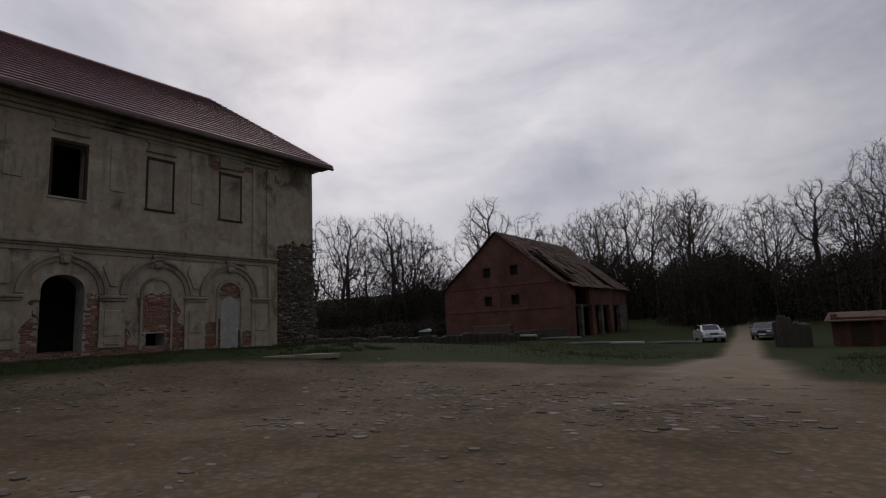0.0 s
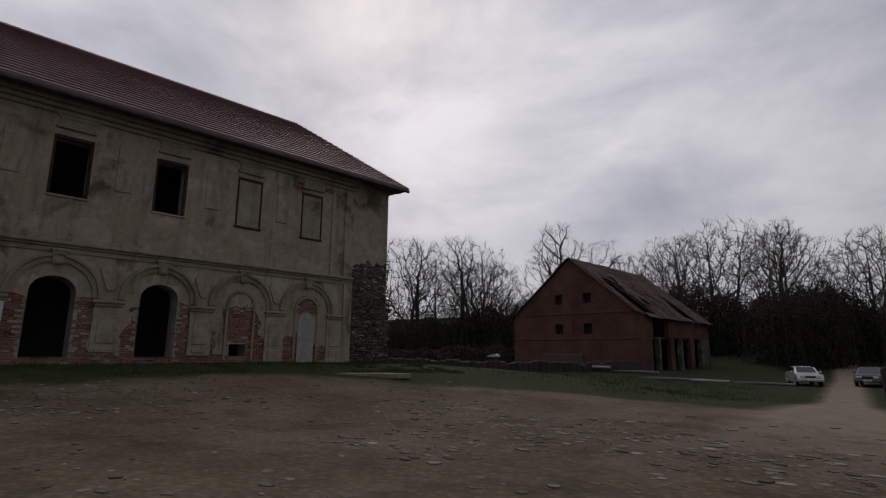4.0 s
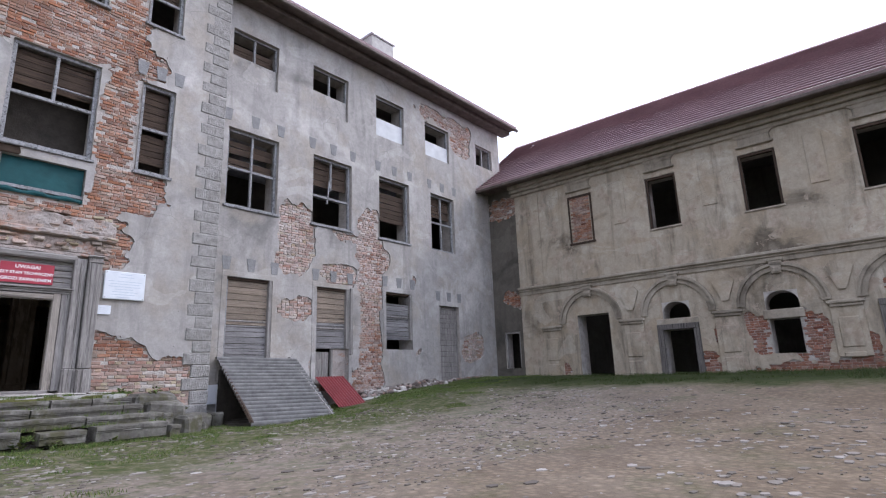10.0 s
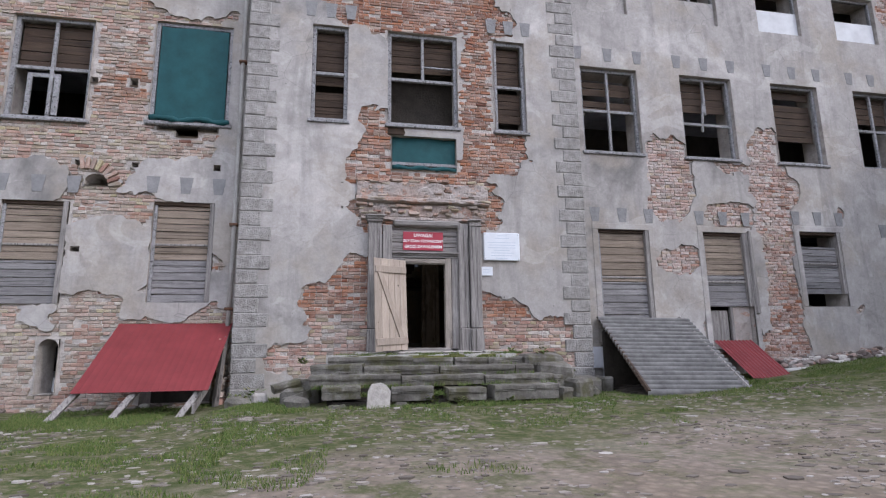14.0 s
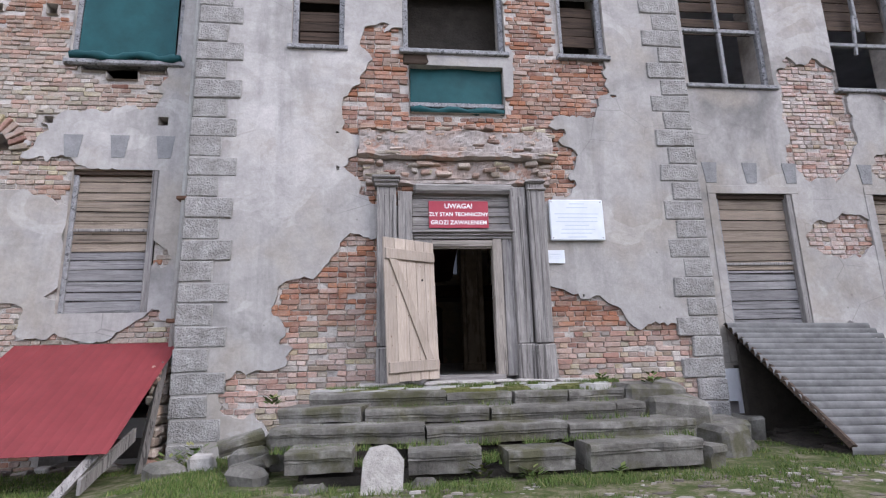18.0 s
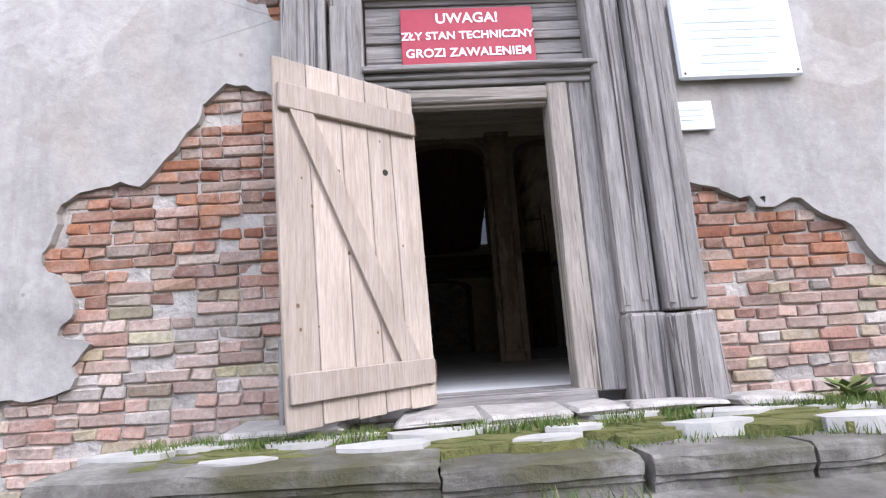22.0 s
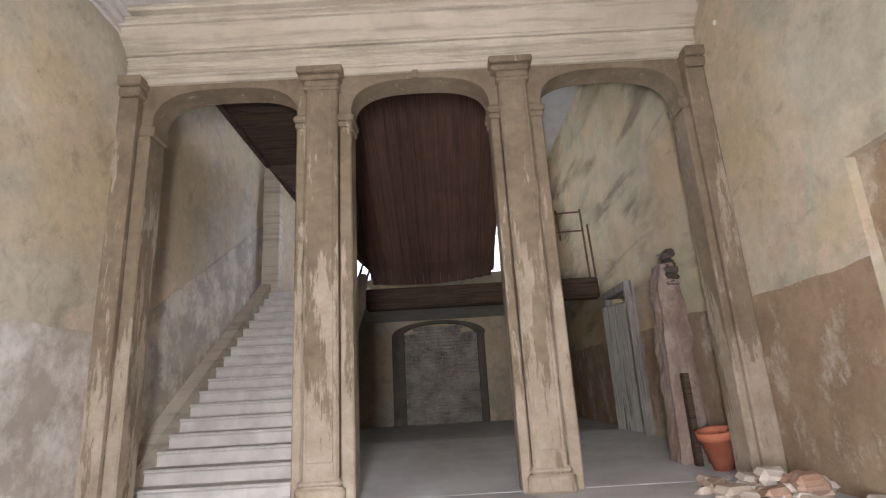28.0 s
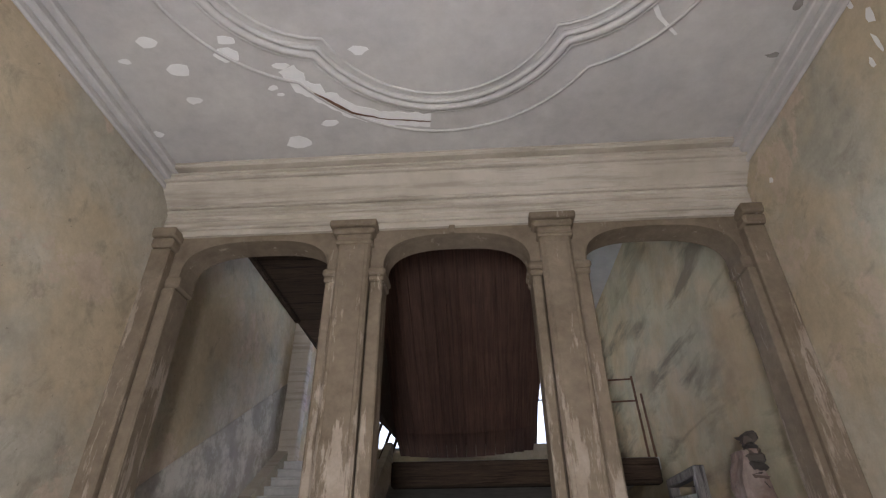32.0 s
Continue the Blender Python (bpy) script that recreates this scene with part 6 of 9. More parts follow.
# ---- signs ----
def lettering(body, size, at, mat, parent, align="CENTER"):
    cu = bpy.data.curves.new("lettering", "FONT")
    cu.body, cu.size, cu.align_x, cu.align_y = body, size, align, "CENTER"
    cu.extrude, cu.offset, cu.space_character = 0.0015, size * 0.018, 1.02
    tmp = bpy.data.objects.new("lettering", cu)
    scene.collection.objects.link(tmp)
    me = bpy.data.meshes.new_from_object(tmp.evaluated_get(bpy.context.evaluated_depsgraph_get()))
    bpy.data.objects.remove(tmp)
    me.materials.clear()
    me.materials.append(mat)
    ob = new("lettering", me)
    ob.parent = parent
    ob.matrix_basis = at
    return ob


ws = thing("warning_sign", "red enamel warning sign with white capitals", "sign")
part("plate", Shape().soft(-0.49, 0.45, -0.005, 0.015, 3.355, 3.79, 0.004), SIGN_RED, ws)
for txt, z, s in (("UWAGA!", 3.705, 0.108), ("ZŁY STAN TECHNICZNY", 3.572, 0.083), ("GROZI ZAWALENIEM", 3.44, 0.09)):
    lettering(txt, s, pose(-0.02, -0.0075, z, 90, 0, 0), LETTER, ws)
ib = thing("notice_board", "large white notice board with faint lines of print", "sign")
part("board", Shape().soft(1.42, 2.31, -0.07, -0.03, 3.14, 3.81, 0.015), WHITE, ib)
ln = Shape()
for k, (a, b) in enumerate(((1.75, 2.0), (1.7, 2.05), (1.5, 2.22), (1.55, 2.2), (1.52, 2.2), (1.66, 2.05), (1.6, 2.15), (1.58, 2.1), (1.7, 2.0))):
    z = 3.73 - k * 0.063 - (0.04 if k > 1 else 0)
    ln.box(a, b, -0.0725, -0.071, z, z + 0.014)
part("print", ln, INK, ib)
for x, z in ((1.46, 3.77), (2.27, 3.77), (1.46, 3.18), (2.27, 3.18)):
    part("screw", Shape().soft(x - 0.008, x + 0.008, -0.075, -0.06, z - 0.008, z + 0.008, 0.003), RUST, ib)
nt = thing("small_notice", "small white notice screwed to the wall", "sign", pose(0, 0, 0))
part("board", Shape().soft(1.33, 1.63, -0.035, -0.015, 2.78, 2.99, 0.004), WHITE, nt)
part("print", Shape().box(1.39, 1.56, -0.0375, -0.036, 2.92, 2.93).box(1.38, 1.58, -0.0375, -0.036, 2.88, 2.885).box(1.4, 1.55, -0.0375, -0.036, 2.85, 2.855), INK, nt)

# ---- entrance steps ----
def worn_slab(length, depth, height, seed):
    """A long step: worn rounded front edge with a moulded nosing, chipped here and there, ragged ends."""
    g = Shape()
    prof = [(depth, 0.0), (0.03, 0.0), (0.004, -0.01), (0.0, -0.03), (0.0, -0.075), (0.014, -0.083), (0.016, -0.105), (0.03, -0.112), (0.032, -height), (depth, -height)]
    m, n = len(prof), max(3, int(length / 0.09))
    for i in range(n + 1):
        x = -length / 2 + length * i / n
        end = 0.02 * noise.noise((seed, 3.3, 1.0)) if i in (0, n) else 0.0
        chip = max(0.0, noise.noise((x * 2.3, seed * 1.7, 0.5)) - 0.25) * 0.22
        for k, (y, z) in enumerate(prof):
            front = y < 0.06
            wob = 0.016 * noise.noise((x * 1.6, seed, 0.2)) + 0.008 * noise.noise((x * 11, seed, k * 1.1))
            g.v.append((x + end * (k % 3), y + (wob + chip * (1.0 if k < 6 else 0.3) if front else 0.0), z + 0.012 * noise.noise((x * 2.7, seed + y, 7.0)) + 0.007 * noise.noise((x * 14, seed, k * 1.3)) - (chip * 0.3 if k in (1, 2) else 0.0)))
    for i in range(n):
        for k in range(m):
            a, b = i * m + k, i * m + (k + 1) % m
            g.f.append((a, b, b + m, a + m))
    g.f += [tuple(range(m)), tuple(range(n * m, n * m + m))]
    return g


st = thing("entrance_steps", "broken mossy sandstone steps before the door", "steps", kind="structure")
rst = random.Random(12)
# each slab: left end, right end, front line, top, depth, thickness, turn
SLABS = [(-2.12, -0.42, -1.06, 0.97, 0.75, 0.17, -3), (-0.41, 0.42, -1.12, 0.93, 0.8, 0.16, 1), (0.44, 1.15, -1.12, 0.925, 0.85, 0.17, 0.5), (1.16, 1.92, -1.08, 0.925, 0.8, 0.17, 2),
         (-2.45, -1.45, -1.36, 0.83, 0.6, 0.17, -14), (-1.42, 0.05, -1.47, 0.795, 0.6, 0.16, -1), (0.07, 1.61, -1.49, 0.77, 0.6, 0.17, 1), (1.63, 2.05, -1.42, 0.77, 0.6, 0.18, 4),
         (-2.45, -0.76, -1.78, 0.65, 0.55, 0.19, -6), (-0.74, 0.86, -1.87, 0.62, 0.58, 0.19, -1), (0.88, 2.3, -1.86, 0.6, 0.55, 0.19, 2), (2.36, 2.66, -1.45, 0.55, 0.75, 0.22, 14),
         (-2.2, -1.5, -2.22, 0.47, 0.5, 0.22, -3), (-0.97, -0.2, -2.25, 0.44, 0.45, 0.24, -3), (0.07, 0.8, -2.28, 0.4, 0.42, 0.22, 4), (0.93, 2.22, -2.28, 0.43, 0.45, 0.27, 3), (2.3, 2.56, -2.2, 0.35, 0.7, 0.26, 22)]
for k, (a, b, y0, top, deep, thick, turn) in enumerate(SLABS):
    s = part("step_stone", worn_slab(b - a - rst.uniform(0.005, 0.03), deep, thick, 7 + 3 * k), STONE, st)
    s.matrix_basis = pose((a + b) / 2, y0, top, rst.uniform(-0.5, 1.5), rst.uniform(-0.9, 0.9), turn + rst.uniform(-0.8, 0.8))
part("core", Shape().box(-1.95, 1.85, -0.9, 0.05, -0.1, 0.9).box(-2.0, 2.0, -1.35, -0.8, -0.1, 0.6).box(-2.1, 2.3, -1.75, -1.3, -0.2, 0.42).box(-2.0, 2.1, -2.1, -1.7, -0.2, 0.2), DARK_FILL, st)
# moss and odd flags on the landing, pale slabs before the door
mo = Shape()
for i in range(210):
    x, y = rst.uniform(-1.85, 1.75), rst.uniform(-0.85, -0.2)
    k, s = 8, rst.uniform(0.04, 0.13)
    lift = 0.985 + 0.06 * min(y + 0.42, 0.0)
    mo.prism([(x + 1.6 * s * rst.uniform(0.6, 1.1) * math.cos(2 * math.pi * q / k), y + s * rst.uniform(0.5, 1.0) * math.sin(2 * math.pi * q / k)) for q in range(k)], 0.9, lift + rst.uniform(0.0, 0.012), "z")
tagged(part("moss", mo, MOSS, st), kind="stuff")
paving = Shape()
for k in range(16):
    x, y = -1.9 + 0.25 * k + rst.uniform(-0.08, 0.08), (-0.55, -0.42, -0.78)[k % 3] + rst.uniform(-0.05, 0.05)
    n_, s = 7, rst.uniform(0.13, 0.23)
    paving.prism([(x + 1.3 * s * rst.uniform(0.7, 1.1) * math.cos(2 * math.pi * q / n_), y + 0.62 * s * rst.uniform(0.7, 1.0) * math.sin(2 * math.pi * q / n_)) for q in range(n_)], 0.8, 1.0 + rst.uniform(0, 0.015) + 0.06 * min(y + 0.42, 0.0), "z")
tagged(part("paving", paving, CONCRETE, st), kind="stuff")
for a, b in ((-1.55, -0.9), (-0.62, -0.16), (-0.15, 0.34), (0.35, 0.66), (0.67, 1.24), (1.25, 1.72)):
    part("doorstep", Shape().soft(a, b - 0.01, -0.4 - rst.uniform(0, 0.09), -0.03, 1.0, 1.048 + rst.uniform(-0.008, 0.012), 0.02, 0.02), PALE_STONE, st, "pale worn doorstep slab")
# loose blocks round the steps
for x, y, z, w, d, h, turn, tip in ((-2.85, -1.15, 0.5, 0.52, 0.3, 0.15, 18, -13), (-2.72, -1.5, 0.3, 0.46, 0.28, 0.13, -24, -16), (-3.4, -0.75, 0.12, 0.3, 0.22, 0.16, 8, 3)):
    lb = thing("stone_block", "tilted broken step slab lying beside the steps" if z > 0.2 else "pale broken block in the grass", "stone", pose(x, y, z, 4, tip, turn), "loose blocks")
    part("stone", worn_slab(w, d, h, int(90 + 10 * w)) if z > 0.2 else Shape().soft(-w / 2, w / 2, -d / 2, d / 2, -0.05, h, 0.03, 0.03), STONE if z > 0.2 else PALE_STONE, lb)
for k, (x, y, sx, sy, sz, turn) in enumerate(((-2.72, -1.2, 0.2, 0.16, 0.38, 20), (-2.6, -1.75, 0.2, 0.14, 0.22, -30), (-2.45, -0.75, 0.25, 0.25, 0.6, 5), (2.95, -1.2, 0.22, 0.42, 0.5, 14), (2.65, -0.85, 0.4, 0.35, 0.85, -8), (2.6, -0.35, 0.5, 0.3, 1.05, 3),
                                              (3.35, -1.1, 0.22, 0.25, 0.2, 33), (-3.75, -0.9, 0.2, 0.16, 0.2, 40), (3.55, -0.45, 0.35, 0.3, 0.45, 4), (-1.9, -2.3, 0.17, 0.13, 0.12, 30), (-0.8, -2.35, 0.12, 0.1, 0.12, 10))):
    solid("stone_block", Shape().soft(-sx, sx, -sy, sy, -0.1, sz * 0.8, 0.06, 0.05), STONE, "loose mossy sandstone block by the steps" if k < 7 else "small pale stone in the grass", "stone", pose(x, y, land(x, y) - 0.02, 0, 0, turn), "loose blocks")
out = [(-0.2, 0.0), (0.19, 0.0), (0.2, 0.33), (0.12, 0.43), (0.02, 0.47), (-0.13, 0.44), (-0.19, 0.32)]
solid("upright_stone", Shape().prism(out, -0.05, 0.05), PALE_STONE, "pale upright stone slab leaning before the steps", "stone", pose(-1.22, -2.55, land(-1.22, -2.55) - 0.04, -8, 3, 4))


# ---- lean-to sheets ----
def corrugated(w, l, pitch, amp, mat_gap=0.004):
    """A ribbed sheet, w along x with the ribs' run along l in y; thin but with two sides."""
    g = Shape()
    n = max(8, int(w / pitch * 8))
    for y in (0, l):
        for s in (0, 1):
            g.v += [(-w / 2 + w * k / n, y, amp * (2 * abs(math.sin(math.pi * k * w / n / pitch)) ** 0.7 - 1) + s * mat_gap) for k in range(n + 1)]
    m = n + 1
    for k in range(n):
        g.f += [(k, k + 1, 2 * m + k + 1, 2 * m + k), (m + k, 3 * m + k, 3 * m + k + 1, m + k + 1), (k, m + k, m + k + 1, k + 1), (2 * m + k, 2 * m + k + 1, 3 * m + k + 1, 3 * m + k)]
    return g


def sheet_at(a, b, c):
    """A pose with the origin midway of a-b, x along a-b, y towards c."""
    a, b, c = Vector(a), Vector(b), Vector(c)
    x = (b - a).normalized()
    y = (c - (a + b) / 2)
    y = (y - x * y.dot(x)).normalized()
    m = Matrix((x, y, x.cross(y))).transposed().to_4x4()
    m.translation = (a + b) / 2
    return m


red = thing("cellar_cover", "red corrugated sheet roof on timber legs over a cellar entry", "sheet roof")
s = part("sheet", corrugated(2.28, 2.24, 0.13, 0.0035), RED_SHEET, red)
s.matrix_basis = sheet_at((-6.47, 0.5, 1.72), (-4.22, 0.47, 1.72), (-5.4, -1.35, 0.42))
for x in (-6.42, -5.45, -4.36):
    part("leg", Shape().tube([(x, -1.1, 0.5), (x - 0.33, -1.62, -0.1)], [0.07, 0.07], 4), WOOD_GREY, red)
    part("rafter", Shape().tube([(x + 0.06, 0.42, 1.57), (x, -1.15, 0.46)], [0.05, 0.05], 4), WOOD_GREY, red)
pier_ = Shape()
for k in range(11):
    for y in (0.1, 0.3):
        z = -0.1 + 0.135 * k
        pier_.soft(-4.4 + rq.uniform(-0.03, 0.02), -4.24, y - 0.12 + rq.uniform(-0.04, 0.02), y + 0.12, z, z + 0.125, 0.025, 0.02)
tagged(part("side_pier", pier_, BRICKS_PALE, red, "rough brick cheek of the cellar entry"), kind="stuff")
part("side_post", Shape().tube([(-4.26, 0.1, 1.42), (-4.32, -0.3, -0.1)], [0.06, 0.065], 4), WOOD_WEATHER, red, "dark leaning post")
part("brace", Shape().prism([(-1.42, 0.02), (-1.42, 0.18), (-0.18, 0.58), (-0.18, 0.42)], -4.47, -4.43, "x"), WOOD_GREY, red)
grey = thing("cellar_cover", "grey corrugated sheet roof sloping over a cellar entry", "sheet roof")
s = part("sheet", corrugated(2.85, 2.45, 0.15, 0.04), GREY_SHEET, grey)
s.matrix_basis = sheet_at((4.4, 0.4, 1.86), (4.25, -1.95, 0.13), (7.05, -0.8, 1.0))
part("side_beam", Shape().tube([(4.48, 0.4, 1.8), (4.28, -1.9, 0.2)], [0.05, 0.05], 5), WOOD_DARK, grey)
part("rafter", Shape().tube([(6.7, 0.38, 1.8), (6.6, -1.9, 0.2)], [0.05, 0.05], 5), WOOD_GREY, grey)
part("side_stone", Shape().soft(4.12, 4.36, -0.35, 0.1, -0.2, 0.42, 0.04, 0.03), STONE, grey)
rd = thing("cellar_cover", "small red corrugated sheet leaning on the wall's foot", "sheet roof")
s = part("sheet", corrugated(1.15, 1.5, 0.11, 0.016), RED_SHEET, rd)
s.matrix_basis = sheet_at((7.55, 0.32, 1.22), (8.75, 0.32, 1.22), (8.4, -0.85, 0.37))
part("kerb", Shape().soft(8.9, 10.3, -0.45, -0.2, 0.2, 0.52, 0.04, 0.03), CONCRETE, rd)
part("prop", Shape().tube([(8.0, -0.7, 0.1), (8.0, -0.6, 0.45)], [0.04, 0.04], 5), WOOD_GREY, rd)
# rubble heap at the wall
heap = Shape()
rh = random.Random(31)
for k in range(230):
    x = rh.uniform(9.4, 13.2)
    y = 0.35 - abs(rh.gauss(0, 0.22))
    s = rh.uniform(0.04, 0.13)
    z = land(x, y) + max(0, 0.18 - 0.3 * abs(y - 0.3)) * rh.random()
    heap.soft(x - s, x + s, y - s * 0.8, y + s * 0.8, z - s * 0.4, z + s * 0.7, s * 0.3, s * 0.25)
solid("rubble_heap", heap, RUBBLE, "heap of broken brick and stone along the wall", "rubble", kind="stuff")
foot = Shape()
for k in range(150):
    x = rh.choice((rh.uniform(-12, -4.2), rh.uniform(13.2, 17)))
    y = 0.4 - abs(rh.gauss(0, 0.15))
    s = rh.uniform(0.04, 0.11)
    z = land(x, y)
    foot.soft(x - s, x + s, y - s, y + s * 0.8, z - s * 0.4, z + s * 0.6, s * 0.3, s * 0.25)
solid("rubble_heap", foot, RUBBLE, "scattered broken bricks at the foot of the wall", "rubble", kind="stuff")
# rain pipe left of the bay
pipe = thing("rain_pipe", "old dark rain pipe down the wall's corner", "pipe")
part("pipe", Shape().tube([(-4.3, 0.42, 12.9), (-4.3, 0.42, 9.0), (-4.28, 0.42, 4.0), (-4.3, 0.42, 0.6)], [0.05] * 4, 8), CONCRETE, pipe, "", True)
for z in (2.0, 3.9, 7.9):
    part("bracket", Shape().soft(-4.38, -4.2, 0.34, 0.5, z, z + 0.06, 0.01), RUST, pipe)

# dark lining laid under the grey sheets: the cellar entry's black shade as colour
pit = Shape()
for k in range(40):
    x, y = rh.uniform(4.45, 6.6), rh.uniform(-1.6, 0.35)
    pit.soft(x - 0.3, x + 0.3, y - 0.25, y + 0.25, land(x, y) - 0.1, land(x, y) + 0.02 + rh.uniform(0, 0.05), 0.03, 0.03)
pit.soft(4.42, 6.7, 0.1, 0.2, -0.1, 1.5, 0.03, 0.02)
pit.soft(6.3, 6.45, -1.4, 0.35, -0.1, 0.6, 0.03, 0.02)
solid("cellar_entry", pit, DARK_FILL, "near-black lining standing for the shade in the cellar entry", "earth", kind="stuff")

# a relieving arch of bricks between two ground-floor windows
for k in range(9):
    a = math.radians(12 + 11.3 * k)
    b_ = part("arch_brick", Shape().soft(-0.04, 0.04, -0.012, 0.05, -0.13, 0.13, 0.01, 0.008), BRICK_PALE, left)
    b_.matrix_basis = pose(-7.45 + 0.58 * math.cos(a), 0.0, 4.68 + 0.6 * math.sin(a), 0, 90 - math.degrees(a), 0)


# ---- the entrance hall and the stair hall behind it ----
HX0, HX1, HY0, HY1, HZ = -3.6, 4.2, 0.75, 8.8, 7.4
F = FLOOR_Z
solid("floor", Shape().box(-4.15, 4.6, 0.25, 20.0, 0.6, F), FLOOR, "dusty grey stone floor of the hall", "floor", kind="structure")
solid("ceiling", Shape().box(-4.2, 4.65, HY0, HY1 + 0.4, HZ, HZ + 0.25), HALL_CEIL, "stained white stucco ceiling", "ceiling", kind="structure")
DADO = 3.13
solid("floor_stair_hall", Shape().prism([(HY1 + 0.1, F - 0.1), (HY1 + 0.1, F + 0.004), (13.2, F + 0.27), (18.6, F + 0.27), (18.6, F - 0.1)], HX0 - 0.1, 4.3, "x"), FLOOR, "dusty grey floor of the stair hall, rising towards the back", "floor", kind="structure")


def two_tone(name, label, at, length, z1, holes, dado=DADO, back=0.2, u0=0.0, low_paint=HALL_DADO, paint=HALL_WALL):
    ob = solid(name, wall_body(u0, length, F - 0.2, z1, holes, 0.0, back), paint, label, "wall", at, kind="structure")
    g = Shape()
    us = cuts(u0, length, [m for h in holes for m in h[:2]], 0.12)
    for a, b in zip(us, us[1:]):
        top_a, top_b = (dado + 0.05 * noise.noise((u * 2.3, 7.7, length)) for u in (a, b))
        low = F
        for h in holes:
            if h[0] - 0.001 <= a and b <= h[1] + 0.001:
                low = max(low, h[3]) if h[2] <= F + 0.1 else low
        if low < min(top_a, top_b):
            g.add([(a, -0.006, low), (b, -0.006, low), (b, -0.006, top_b), (a, -0.006, top_a)], [(0, 1, 2, 3)])
            g.add([(a, -0.006, top_a), (b, -0.006, top_b), (b, 0.0, top_b), (a, 0.0, top_a)], [(0, 1, 2, 3)])
    part("dado", g, low_paint, ob, "peeling painted dado")
    return ob


two_tone("wall_hall_left", "stained ochre hall wall over a peeling brown dado", pose(HX0, HY0, 0, 0, 0, 90), 20.0 - HY0, 9.4, [], low_paint=PALE_DADO)
# the right wall runs towards the viewer: u grows against y
two_tone("wall_hall_right", "ochre hall wall with a door recess over a peeling dado", pose(HX1, HY1, 0, 0, 0, -90), HY1 - HY0, 9.4, [(2.0, 3.5, F, 4.06)], back=0.12)
two_tone("wall_stair_right", "ochre stair hall wall with dark damp stains", pose(4.15, 18.6, 0, 0, 0, -90), 18.6 - HY1, 9.4, [(4.95, 6.15, F, 3.95)], paint=STAIR_WALL)
solid("wall_recess", Shape().box(HX1 + 0.1, HX1 + 0.16, 5.0, 7.0, F, 4.2).box(4.2, 5.6, 12.2, 12.3, F, 4.0).box(4.2, 5.6, 14.0, 14.1, F, 4.0).box(5.5, 5.6, 12.2, 14.1, F, 4.0), HALL_DADO, "walled-up back of a door recess", "wall", kind="structure")
# third hole is unseen, added behind the soffit to let light onto the stair
BACK_HOLES = [(-2.35, -1.0, 5.75, 7.8), (1.4, 2.65, 5.8, 8.3), (-0.4, 0.9, 6.9, 8.6)]
solid("wall_stair_back", wall_body(-4.1, 4.2, F - 0.2, 9.6, BACK_HOLES, 0.0, 0.5), HALL_WALL, "pale rear wall of the stair hall, a wide window and an added light hole", "wall", pose(0, 18.6, 0), kind="structure")
solid("ceiling_stair", Shape().box(-4.2, 4.65, HY1 + 0.4, 20.0, 9.3, 9.5), HALL_CEIL, "stained ceiling of the stair hall", "ceiling", kind="structure")
solid("wall_over_arcade", Shape().box(-4.15, 4.6, HY1 + 0.3, HY1 + 0.42, HZ, 9.4), HALL_WALL, "plain wall over the arcade", "wall", kind="structure")
bw = thing("window_20", "bright stair window with thin bars above the landing", "window", pose(0, 18.6, 0), kind="structure")
for a, b, c, d in BACK_HOLES[:2]:
    part("pane", Shape().box(a, b, 0.225, 0.235, c, d), DIM_GLASS, bw, "pane darkened to dim the stair window's light")
    for x in (a, (a + b) / 2 - 0.025, b - 0.05):
        part("mullion", Shape().soft(x, x + 0.05, 0.2, 0.27, c, d, 0.008), WOOD_FRAME, bw)
    for z in (c, (c + d) / 2, d - 0.05):
        part("bar", Shape().soft(a, b, 0.2, 0.26, z, z + 0.045, 0.008), WOOD_FRAME, bw)
# daylight through the open door, from the sky over the yard
lamp = new("door_daylight", bpy.data.lights.new("door_daylight", "AREA"))
lamp.data.shape, lamp.data.size, lamp.data.size_y, lamp.data.energy, lamp.data.color = "RECTANGLE", 0.9, 1.85, 6.0, (0.97, 0.98, 1.0)
lamp.matrix_world = look((0.03, 0.3, 2.1), (-0.7, 3.3, 2.0))

